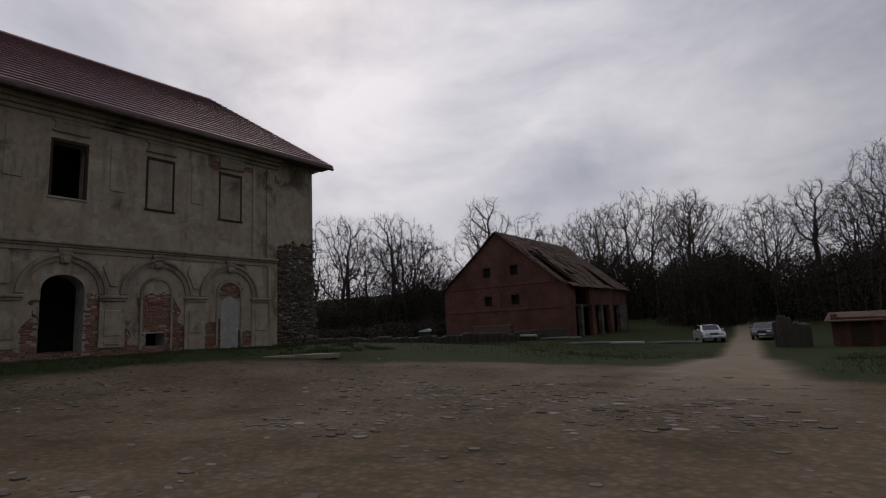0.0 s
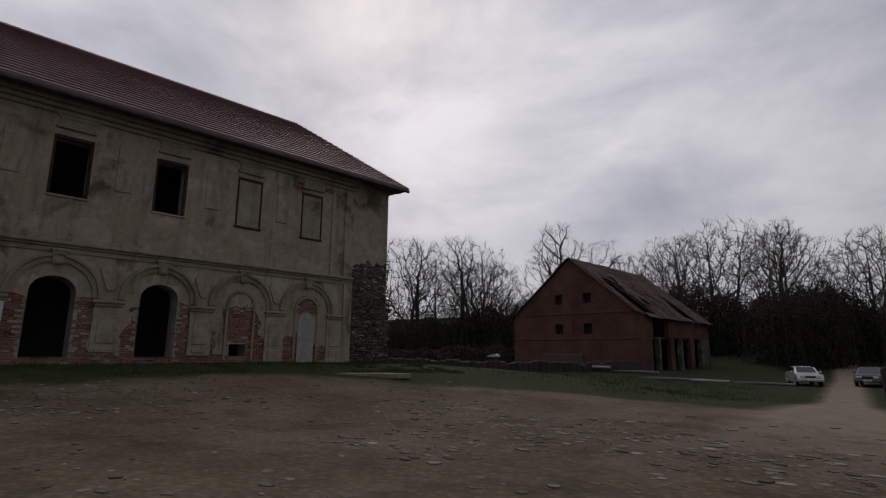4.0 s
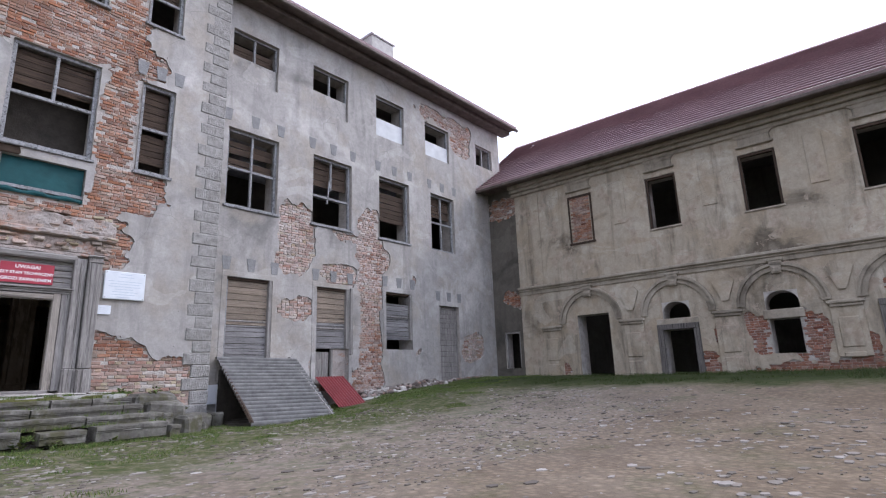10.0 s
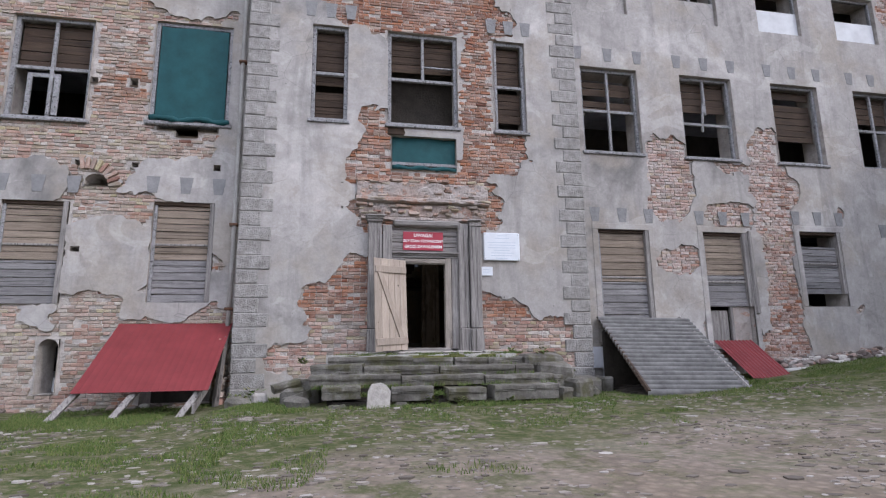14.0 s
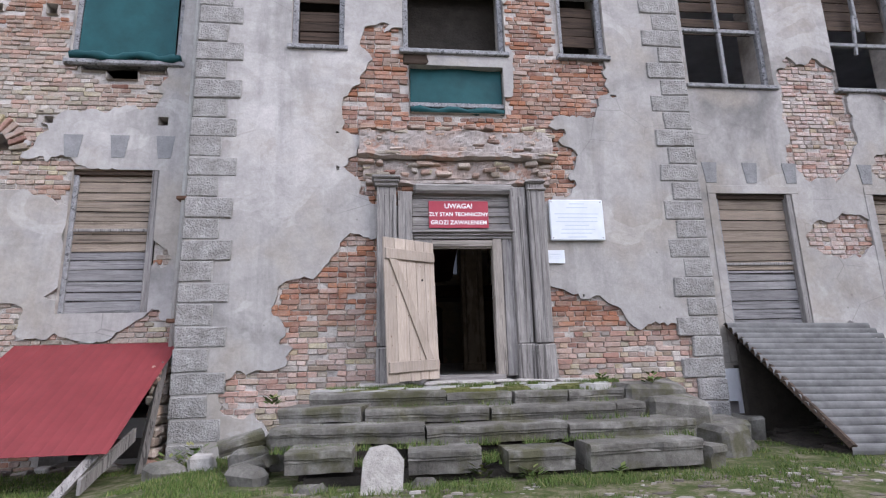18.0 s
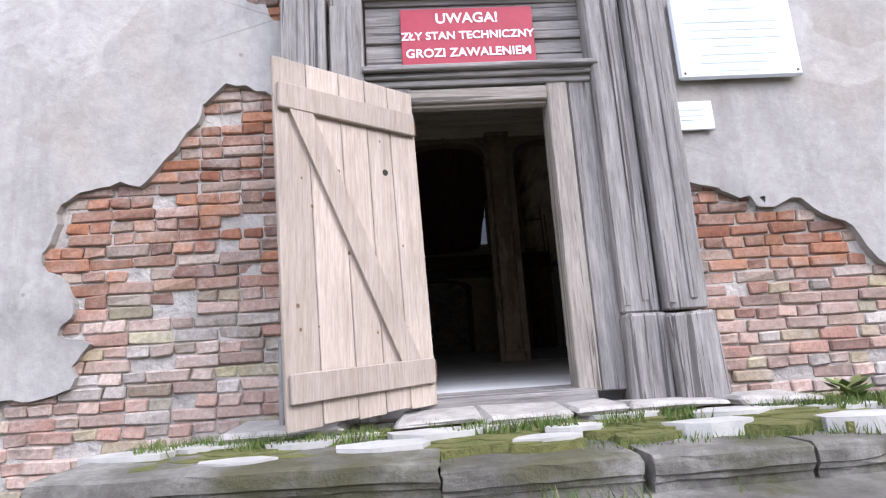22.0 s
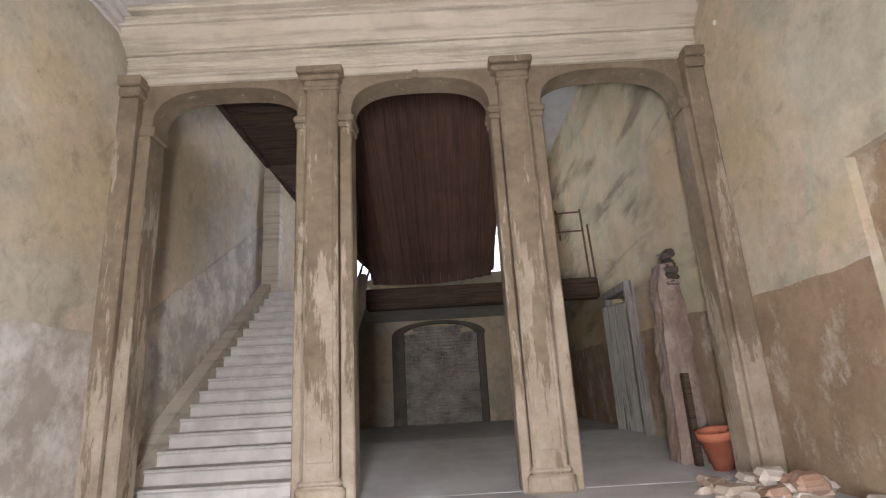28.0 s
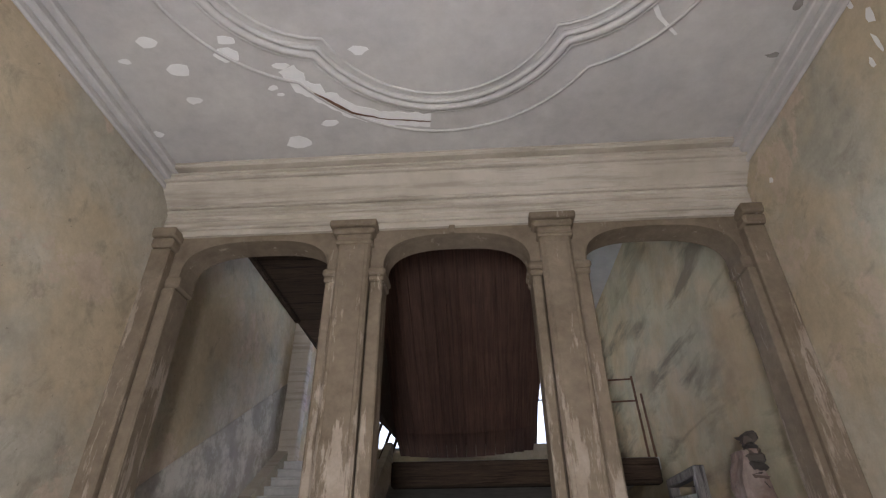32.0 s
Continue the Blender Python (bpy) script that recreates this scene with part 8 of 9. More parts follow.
damp = Shape()
for k in range(34):
    damp.prism(blot(3.92 + rc.gauss(0, 0.07), 5.95 + rc.gauss(0, 0.2), rc.uniform(0.03, 0.13), rc.uniform(0.03, 0.13), rc, 9), HZ - 0.003 - 0.0001 * k, HZ + 0.002, "z")
damp.prism(blot(3.95, 7.03, 0.1, 0.04, rc), HZ - 0.003, HZ + 0.002, "z")
tagged(part("damp_stain", damp, SOOT, stucco, "dark damp stain in the corner"), kind="stuff")
flakes = Shape()
for y, z, sy, sz in ((5.62, 6.93, 0.2, 0.1), (5.5, 6.75, 0.05, 0.2), (6.14, 6.78, 0.05, 0.1), (6.22, 6.52, 0.025, 0.14), (6.36, 6.42, 0.03, 0.08), (5.3, 6.95, 0.12, 0.06), (6.24, 7.1, 0.03, 0.1), (8.21, 6.6, 0.04, 0.05)):
    flakes.prism(blot(HY1 - y, z, sy, sz, rc, 9), -0.006, 0.002)
tagged(part("bare_spot", flakes, CHIP, bpy.data.objects["wall_hall_right"], "pale spots where paint has fallen"), kind="stuff")
ceil_streak = Shape().prism(blot(2.12, 5.84, 0.05, 0.04, rc, 8), HZ - 0.004, HZ + 0.002, "z").prism([(2.16, 5.88), (2.32, 6.07), (2.48, 6.25), (2.6, 6.46), (2.82, 6.68), (2.8, 6.7), (2.55, 6.47), (2.43, 6.27), (2.27, 6.1)], HZ - 0.004, HZ + 0.002, "z")
part("bare_streak", ceil_streak, CHIP, stucco, "pale streak where paint has fallen")


# ---- the far side of the yard ----
def bare_tree(seed, height, wide, fork=0.28, tips=620):
    """A bare crown grown towards scattered points in a rounded hull: trunk and limbs in one part, twigs in another."""
    rng = np.random.RandomState(seed)
    step = height * 0.028
    mid, half = height * (0.5 + 0.5 * fork) + 0.06 * height, height * 0.5 * (1.0 - fork) * 1.02
    pts = rng.normal(0, 1, (tips, 3))
    pts /= np.linalg.norm(pts, axis=1)[:, None]
    # an uneven hull, fuller towards its rim
    bulge = 1.0 + 0.22 * np.sin(3 * np.arctan2(pts[:, 1], pts[:, 0]) + seed) * (1 - np.abs(pts[:, 2])) + 0.12 * np.sin(7 * pts[:, 2] + seed)
    pts *= (rng.rand(tips) ** 0.42 * bulge)[:, None]
    pts = pts * np.array([wide, wide, half]) + np.array([0, 0, mid])
    nodes, parent = [np.array([0.0, 0.0, -0.3])], [-1]
    lean = rng.normal(0, 0.05, 2)
    while nodes[-1][2] < height * fork:
        d = np.array([lean[0] + rng.normal(0, 0.06), lean[1] + rng.normal(0, 0.06), 1.0])
        nodes.append(nodes[-1] + d / np.linalg.norm(d) * step)
        parent.append(len(nodes) - 2)
    near = np.full(tips, 1e9)
    owner = np.zeros(tips, int)
    alive = np.ones(tips, bool)
    fresh = list(range(len(nodes)))
    for turn in range(90):
        for k in fresh:
            d = np.linalg.norm(pts - nodes[k], axis=1)
            closer = d < near
            near[closer], owner[closer] = d[closer], k
        alive &= near > step * 1.5
        if not alive.any():
            break
        fresh = []
        for k in np.unique(owner[alive]):
            pull = pts[alive & (owner == k)] - nodes[k]
            d = (pull / np.linalg.norm(pull, axis=1)[:, None]).mean(0)
            back = nodes[k] - nodes[parent[k]] if parent[k] >= 0 else np.array([0, 0, 1.0])
            d = d + 0.55 * back / np.linalg.norm(back) + rng.normal(0, 0.22, 3) + np.array([0, 0, 0.06])
            nodes.append(nodes[k] + d / np.linalg.norm(d) * step)
            parent.append(int(k))
            fresh.append(len(nodes) - 1)
        if len(nodes) > 2600:
            break
    load = np.ones(len(nodes))
    for k in range(len(nodes) - 1, 0, -1):
        load[parent[k]] += load[k]
    radius = np.maximum(height * 0.021 * np.sqrt(load / load[0]), 0.012).tolist()
    limbs, twigs = Shape(), Shape()
    for k in range(1, len(nodes)):
        p = parent[k]
        thick = load[k] > 14
        (limbs if thick else twigs).tube([tuple(nodes[p]), tuple(nodes[k])], [radius[p] if p == k - 1 or not thick else radius[k], radius[k]], 6 if load[k] > 200 else 4 if thick else 3, False)
        if load[k] < 7:
            # a spray of fine twigs, bending upwards
            way = nodes[k] - nodes[p]
            for q in range(3):
                d = way / np.linalg.norm(way) + rng.normal(0, 0.6, 3) + np.array([0, 0, 0.25])
                tip = nodes[k] + d / np.linalg.norm(d) * step * rng.uniform(1.0, 2.4)
                twigs.tube([tuple(nodes[k]), tuple((nodes[k] + tip) / 2 + rng.normal(0, 0.05, 3)), tuple(tip)], [0.014, 0.011, 0.007], 3, False)
    return limbs, twigs


TREES = []
for k, (h, w, fork) in enumerate(((14.5, 5.2, 0.22), (13.5, 5.6, 0.18), (17.5, 3.6, 0.5), (12.5, 4.6, 0.26))):
    limbs, twigs = bare_tree(100 + k, h, w, fork)
    t = thing("tree", "tall bare deciduous tree with fine dark twigs", "tree", pose(0, 0, -500), "bare trees")
    part("trunk", limbs, BARK, t)
    part("crown", twigs, TWIG, t)
    TREES.append(t)
# undergrowth fills the wood's edge below the crowns
rt = random.Random(41)
SPOTS = [(55, -79, 1, 1.3), (64, -72, 3, 1.5), (60, -79, 2, 1.1), (47.0, -89.0, 2, 1.15), (62, -76, 0, 1.1), (66, -68, 1, 1.15), (58, -82, 3, 1.25), (70, -60, 0, 1.1), (54, -84, 1, 1.0), (52, -74, 3, 1.1), (26, -99, 0, 1.3), (22, -96, 1, 1.3), (17, -101, 0, 1.2), (31, -97, 3, 1.3), (12, -104, 1, 1.0), (7, -103, 3, 1.25),
         (2, -102, 2, 0.95), (-2, -98, 0, 1.05), (-6, -95, 1, 1.3), (-10, -92, 0, 1.4), (-15, -88, 2, 1.1), (-20, -80, 1, 1.3), (38, -98, 3, 1.2), (76, -50, 1, 1.2), (80, -40, 0, 1.2), (28, -84, 3, 1.0), (15, -90, 2, 0.9), (-13, -70, 3, 1.2), (60, -55, 3, 1.0),
         (50, -92, 0, 1.2), (43, -96, 1, 1.3), (34, -104, 2, 1.0), (20, -108, 3, 1.4), (-4, -106, 3, 1.3), (-13, -98, 1, 1.3), (-18, -92, 3, 1.3), (-25, -84, 0, 1.3), (68, -78, 2, 1.1), (74, -66, 3, 1.4), (82, -52, 0, 1.3), (9, -112, 0, 1.2)]
for k, (x, y, v, s) in enumerate(SPOTS):
    m = pose(x, y, land(x, y) - 0.2, 0, 0, rt.uniform(0, 360)) @ Matrix.Scale(s, 4)
    t = copy_thing(TREES[v], pose(0, 0, 0))
    t.matrix_basis = m
for t in TREES:
    for c in list(t.children):
        bpy.data.objects.remove(c)
    bpy.data.objects.remove(t)


# undergrowth: stems and small leaf clumps behind the barn and along the wood's edge
def thicket(name, label, line, depth, height, count, seed, leafy=1.0):
    """Thin stems, and many small leaves that thin out towards an uneven top."""
    rng = np.random.RandomState(seed)
    pts = np.array(line, float)
    m = int(count * 62 * leafy)
    s = rng.rand(m) * (len(line) - 1)
    i = np.minimum(s.astype(int), len(line) - 2)
    p = pts[i] + (pts[i + 1] - pts[i]) * (s - i)[:, None] + rng.normal(0, depth, (m, 2))
    top = height * (0.62 + 0.75 * (lattice(p[:, 0], p[:, 1], 0.16, seed) + 0.5) * 0.8 + 0.5 * lattice(p[:, 0], p[:, 1], 0.6, seed + 1))
    ground_z = np.array([land(x, y) for x, y in p])
    h = top * rng.rand(m) ** 1.3
    c = np.stack([p[:, 0], p[:, 1], ground_z + h], 1)
    r = rng.uniform(0.05, 0.15, m)[:, None]
    u = rng.normal(0, 1, (m, 3))
    u /= np.linalg.norm(u, axis=1)[:, None]
    w = np.cross(u, rng.normal(0, 1, (m, 3)))
    w /= np.linalg.norm(w, axis=1)[:, None]
    quad = np.stack([c - u * r, c + w * r * 0.6, c + u * r, c - w * r * 0.6], 1).reshape(-1, 3)
    leaves = Shape()
    leaves.v = [tuple(q) for q in quad.tolist()]
    leaves.f = [(4 * k, 4 * k + 1, 4 * k + 2, 4 * k + 3) for k in range(m)]
    stems = Shape()
    for k in range(0, count):
        x, y, z = float(p[k, 0]), float(p[k, 1]), float(ground_z[k])
        hh = float(top[k]) * (0.6 + 0.6 * rng.rand())
        lx, ly = rng.normal(0, 0.2, 2) * hh
        if k % 3:
            continue
        stems.tube([(x, y, z - 0.2), (x + lx * 0.4, y + ly * 0.4, z + hh * 0.6), (x + lx, y + ly, z + hh)], [0.06, 0.035, 0.014], 3, False)
    ob = thing(name, label, "undergrowth", kind="stuff")
    tagged(part("stems", stems, TWIG, ob), kind="stuff")
    tagged(part("leaves", leaves, LEAF, ob), kind="stuff")


thicket("undergrowth", "dark tangled undergrowth at the edge of the wood", [(90, -30), (72, -52), (58, -72), (44, -84), (34, -86)], 2.4, 7.4, 5200, 1)
thicket("undergrowth", "dense dark thicket beyond the lane", [(34, -88), (22, -92), (12, -95), (9, -98)], 2.2, 8.0, 2300, 2)
thicket("undergrowth", "dark overgrown bank beside the lane", [(3, -92), (-6, -84), (-14, -76), (-30, -66), (-50, -50)], 2.2, 8.0, 4200, 3)
thicket("undergrowth", "dark woodland on the far rise", [(100, -72), (72, -96), (45, -112), (15, -120), (-20, -114), (-62, -96)], 6.0, 9.5, 4200, 9)
thicket("bush", "dark evergreen bushes beside the lane", [(15, -80), (11.5, -84), (10.5, -88)], 1.3, 6.5, 500, 4)
thicket("undergrowth", "low brambles in front of the wood", [(44, -48), (36, -56), (34, -70)], 1.4, 2.0, 500, 6)

# ---- barn ----
BARN = pose(18.0, -57.6, -0.45, 0, 0, 2)
bn = thing("barn", "ruined red brick barn with a collapsed tile roof", "barn", BARN)
BW, BL, BE, BR = 12.8, 17.0, 5.3, 10.5


def welded(g):
    """Points in one place become one point."""
    at, new_v, back = {}, [], []
    for p in g.v:
        key = tuple(round(q, 4) for q in p)
        if key not in at:
            at[key] = len(new_v)
            new_v.append(p)
        back.append(at[key])
    g.v, g.f = new_v, [tuple(back[i] for i in f) for f in g.f]
    return g


def gable(y0, y1):
    g = Shape()
    # a gable wall with four small windows, laid in strips
    hole_x, rows = ((4.3, 5.15), (7.25, 8.1)), ((3.55, 4.45), (6.3, 7.2))
    xs = [0, 4.3, 5.15, BW / 2, 7.25, 8.1, BW]
    roof = lambda x: BE + (BR - BE) * (1 - abs(x - BW / 2) / (BW / 2))
    for a, b in zip(xs, xs[1:]):
        if (a, b) in hole_x:
            cuts_ = [(0, 3.55), (4.45, 6.3)]
            for lo, hi in cuts_:
                g.prism([(a, lo), (b, lo), (b, hi), (a, hi)], y0, y1)
            g.prism([(a, 7.2), (b, 7.2), (b, roof(b)), (a, roof(a))], y0, y1)
        else:
            g.prism([(a, 0), (b, 0), (b, roof(b)), (a, roof(a))], y0, y1)
    return g


part("gable_wall", welded(gable(-0.45, 0.0)), BARN_BRICK, bn)
part("gable_wall", Shape().prism([(0, 0), (BW, 0), (BW, BE), (BW / 2, BR), (0, BE)], -BL, -BL + 0.4), BARN_BRICK, bn)
part("side_wall", Shape().box(BW - 0.4, BW, -BL + 0.4, -0.45, 0, BE), BARN_BRICK, bn)
for k, (a, b) in enumerate(((-2.6, -0.45), (-4.4, -3.9), (-7.6, -6.6), (-9.6, -9.1), (-12.6, -11.6), (-17.0, -14.6))):
    part("pier", Shape().soft(0, 0.45, a, b, 0, 3.3, 0.05, 0.03), BARN_BRICK if k % 2 == 0 else STONE, bn, "" if k % 2 == 0 else "weathered rendered pier")
part("side_wall", Shape().box(0, 0.4, -2.8, -0.45, 3.3, BE).box(0, 0.4, -17, -6.2, 3.3, BE - 0.4), BARN_BRICK, bn)
part("plinth", Shape().soft(0.0, BW + 0.05, -0.5, 0.14, 0.0, 1.25, 0.05, 0.03).soft(5.2, 9.4, -0.5, 0.3, 0.0, 1.75, 0.08, 0.06).soft(2.0, 4.6, -0.5, 0.2, 0.0, 0.9, 0.06, 0.05), FIELDSTONE, bn, "dark crumbling stone foot")
part("string_course", Shape().soft(0, BW, -0.45, 0.06, 3.0, 3.2, 0.02).soft(0.0, BW, -0.45, 0.06, 5.3, 5.45, 0.02).soft(6.2, 6.6, -0.45, 0.05, 0, 5.3, 0.02), BARN_BRICK, bn)
for x0, x1 in ((4.3, 5.15), (7.25, 8.1)):
    for z0, z1 in ((3.55, 4.45), (6.3, 7.2)):
        wn_ = part("window", Shape().box(x0, x1, -0.42, -0.38, z0, z1), RUBBER, bn)
        part("window_frame", Shape().soft(x0, x0 + 0.06, -0.3, -0.22, z0, z1, 0.01).soft(x1 - 0.06, x1, -0.3, -0.22, z0, z1, 0.01).soft(x0, x1, -0.3, -0.22, z1 - 0.06, z1, 0.01), WOOD_DARK, wn_)
        part("brick_arch", Shape().arch_band((x0 + x1) / 2, z1 - 0.12, 0.45, 0.62, -0.1, 0.04, 30, 150, 6, 0.7), BARN_BRICK, wn_)


def ragged_slope(x0, z0, x1, z1, seed):
    rng = random.Random(seed)
    g = Shape()
    ny, nx = 34, 16
    for i in range(ny):
        for j in range(nx):
            y, s = -BL + 0.1 + (BL + 0.2) * i / ny, j / nx
            gap = noise.noise((y * 0.35, s * 3.0, seed * 1.7)) + 0.5 * noise.noise((y * 1.1, s * 8, seed))
            if seed == 1 and (gap > 0.12 + 0.7 * s and y > -13 or (y > -4.2 and 0.05 < s < 0.62 + 0.2 * noise.noise((y, 1, 1)) and y < -0.9 - 1.2 * s)):
                continue
            a, b = Vector((x0, 0, z0)).lerp(Vector((x1, 0, z1)), s), Vector((x0, 0, z0)).lerp(Vector((x1, 0, z1)), (j + 1.15) / nx)
            dz = rng.uniform(-0.05, 0.05) - 0.25 * math.sin(math.pi * s) * max(0, noise.noise((y * 0.2, 3, seed)))
            w = (BL + 0.2) / ny
            g.add([(a.x, y, a.z + dz + 0.05), (a.x, y + w, a.z + dz + 0.05), (b.x, y + w, b.z + dz), (b.x, y, b.z + dz), (a.x, y, a.z + dz), (a.x, y + w, a.z + dz)], [(0, 1, 2, 3), (4, 5, 1, 0)])
    return g


part("roof", ragged_slope(-0.5, BE - 0.4, BW / 2, BR + 0.1, 1), BARN_TILE, bn, "sagging brown tile slope with holes")
part("roof", ragged_slope(BW + 0.4, BE - 0.3, BW / 2, BR + 0.1, 2), BARN_TILE, bn)
for k in range(9):
    y = -1.5 - k * 1.9
    part("rafter", Shape().tube([(-0.3, y, BE - 0.35), (BW / 2, y, BR - 0.05)], [0.08, 0.08], 4), WOOD_DARK, bn)
part("verge", Shape().tube([(-0.4, -0.1, BE - 0.35), (BW / 2, -0.1, BR + 0.12), (BW + 0.35, -0.1, BE - 0.3)], [0.1, 0.1, 0.1], 4), WOOD_DARK, bn)
part("floor_beam", Shape().soft(0.2, BW - 0.2, -BL + 0.5, -0.5, 3.1, 3.3, 0.02), WOOD_DARK, bn)

# ruined wall pier and low sheds beyond the lane
ru = thing("ruined_wall", "crumbling brick wall stump overgrown at its foot", "wall", kind="structure")
rr = random.Random(9)
for k in range(16):
    x = 1.9 - 0.11 * k
    part("block", Shape().soft(x - 0.2, x + 0.2, -54.6, -54.0, -1.4, 0.2 + rr.uniform(0, 1.1) * (1 - k / 22), 0.07, 0.08), FIELDSTONE, ru)
sh = thing("shed", "low shed with a rusty red sheet roof", "shed", pose(-0.9, -54.8, -0.9))
part("wall", Shape().box(-9, 0, -0.2, 0, 0, 1.7), BARN_BRICK, sh)
part("wall", Shape().box(-0.2, 0, -4, -0.2, 0, 1.9), BARN_BRICK, sh)
part("roof", Shape().prism([(0.5, 1.45), (0.5, 1.52), (-4.4, 2.0), (-4.4, 1.92)], -9.3, 0.3, "x"), BARN_TILE, sh)
for k in range(3):
    part("post", Shape().soft(-2.6 - 2.6 * k, -2.45 - 2.6 * k, 0.3, 0.42, 0, 1.6, 0.02), WOOD_DARK, sh)
for k in range(2):
    part("door", Shape().soft(-1.9 - 3.4 * k, -0.9 - 3.4 * k, 0.0, 0.04, 0.05, 1.45, 0.01), WOOD_DARK, sh)
# old yard wall before the wood
yw = thing("yard_wall", "low dark ruined stone wall along the wood", "wall", kind="structure")
for k in range(44):
    s = k / 43
    x, y = 33.5 - 15.0 * s, -40.5 - 12.5 * s
    part("wall_stone", Shape().soft(x - 0.3, x + 0.3, y - 0.25, y + 0.25, land(x, y) - 0.2, land(x, y) + 0.75 + 0.35 * noise.noise((k * 0.4, 2, 2)), 0.07, 0.06), FIELDSTONE, yw)
bi = thing("waste_bin", "dark green waste container with a pale lid", "bin", pose(25.4, -47.6, land(25.4, -47.6), 0, 0, 20) @ Matrix.Diagonal((0.6, 0.6, 0.9, 1)))
part("body", Shape().prism([(-0.5, 0.15), (0.5, 0.15), (0.62, 1.25), (-0.62, 1.25)], -0.5, 0.5), BIN_GREEN, bi)
part("lid", Shape().prism([(-0.68, 1.25), (0.68, 1.25), (0.68, 1.33), (-0.4, 1.5), (-0.68, 1.42)], -0.56, 0.56), WHITE, bi, "pale lid")
for x in (-0.4, 0.4):
    part("wheel", Shape().tube([(x, -0.45, 0.1), (x, -0.35, 0.1)], [0.1, 0.1], 10), RUBBER, bi)
for k, (x, y, ln_, turn) in enumerate(((19.5, -52.0, 3.2, 14), (12.8, -55.0, 4.5, 8), (13.6, -51.4, 3.6, 24), (16.5, -53.6, 3.4, 4), (10.2, -61.0, 4.5, 5))):
    solid("timber_pole", Shape().tube([(-ln_ / 2, 0, 0), (0, 0, 0.03), (ln_ / 2, 0, 0)], [0.1, 0.11, 0.09], 8), CONCRETE if k < 2 else WOOD_BOARD, "pale felled pole lying in the grass", "pole", pose(x, y, land(x, y) + 0.1 + (0.3 if k == 0 else 0), 0, 0, turn), "poles")
solid("sand_patch", Shape().prism([(1.5 * math.cos(q) * (1 + 0.25 * math.sin(3 * q)), 0.6 * math.sin(q) * (1 + 0.3 * math.cos(5 * q))) for q in [0.3 * k for k in range(21)]], -0.1, 0.035, "z"), DRY_SAND, "pale patch of dry sand in the grass", "sand", pose(11.9, -25.2, land(11.9, -25.2), 0, 0, 35))
for k, (x, y, ln_) in enumerate(((15.6, -14.8, 1.4), (14.9, -14.2, 1.0))):
    solid("stone_slab", Shape().soft(-ln_ / 2, ln_ / 2, -0.3, 0.3, -0.1, 0.06, 0.03, 0.03), CONCRETE, "worn flat stone sunk before a doorway", "slab", pose(x, y, land(x, y), 0, 0, 80 + 20 * k))


# ---- cars ----
def car(label, at, paint):
    ob = thing("car", label, "car", at, "parked cars")
    side = [(-2.05, 0.35), (-2.1, 0.62), (-1.95, 0.86), (-1.1, 0.95), (-0.45, 1.38), (0.75, 1.42), (1.55, 1.0), (2.1, 0.92), (2.15, 0.5), (2.05, 0.3)]
    body = Shape()
    # sections across the car, narrower at the roof and at the ends
    rings = []
    for y, k in ((-0.84, 0.9), (-0.8, 1.0), (-0.62, 1.0), (0.62, 1.0), (0.8, 1.0), (0.84, 0.9)):
        row = []
        for x, z in side:
            roof = max(0.0, (z - 0.95) / 0.47)
            row.append((x * (0.985 if abs(y) > 0.7 else 1.0), y * (1 - 0.2 * roof), 0.3 + (z - 0.3) * (k if z > 0.9 else 1.0) - 0.02 * (abs(y) > 0.7)))
        rings.append(row)
    n = len(side)
    body.v = [p for r in rings for p in r]
    for i in range(len(rings) - 1):
        for j in range(n):
            body.f.append((i * n + j, i * n + (j + 1) % n, (i + 1) * n + (j + 1) % n, (i + 1) * n + j))
    body.f += [tuple(range(n)), tuple(range(5 * n, 6 * n))]
    part("body", body, paint, ob)
    part("windscreen", Shape().add([(-1.06, -0.64, 0.985), (-1.06, 0.64, 0.985), (-0.5, 0.54, 1.37), (-0.5, -0.54, 1.37)], [(0, 1, 2, 3)]), CAR_GLASS, ob)
    part("rear_window", Shape().add([(1.5, -0.62, 1.04), (1.5, 0.62, 1.04), (0.82, 0.55, 1.4), (0.82, -0.55, 1.4)], [(0, 1, 2, 3)]), CAR_GLASS, ob)
    for s in (-1, 1):
        part("side_window", Shape().add([(-0.9, s * 0.822, 1.0), (1.25, s * 0.822, 1.02), (0.7, s * 0.705, 1.34), (-0.42, s * 0.705, 1.32)], [(0, 1, 2, 3)]), CAR_GLASS, ob)
        part("headlight", Shape().soft(-2.13, -1.98, s * 0.5 - 0.16, s * 0.5 + 0.16, 0.62, 0.78, 0.03), LIGHT_GLASS, ob)
        part("mirror", Shape().soft(-0.85, -0.68, s * 0.93 - 0.09, s * 0.93 + 0.09, 0.96, 1.1, 0.03), paint, ob)
        for x in (-1.3, 1.3):
            wh = part("wheel", Shape().tube([(x, s * 0.66, 0.3), (x, s * 0.86, 0.3)], [0.3, 0.3], 18), RUBBER, ob)
            part("rim", Shape().tube([(x, s * 0.83, 0.3), (x, s * 0.875, 0.3)], [0.19, 0.17], 14), ZINC, wh)
    part("bumper", Shape().soft(-2.2, -2.02, -0.8, 0.8, 0.36, 0.56, 0.04), paint, ob)
    part("grille", Shape().soft(-2.12, -2.06, -0.32, 0.32, 0.64, 0.76, 0.02), RUBBER, ob)
    part("number_plate", Shape().soft(-2.22, -2.2, -0.26, 0.26, 0.42, 0.53, 0.004), WHITE, ob)
    return ob


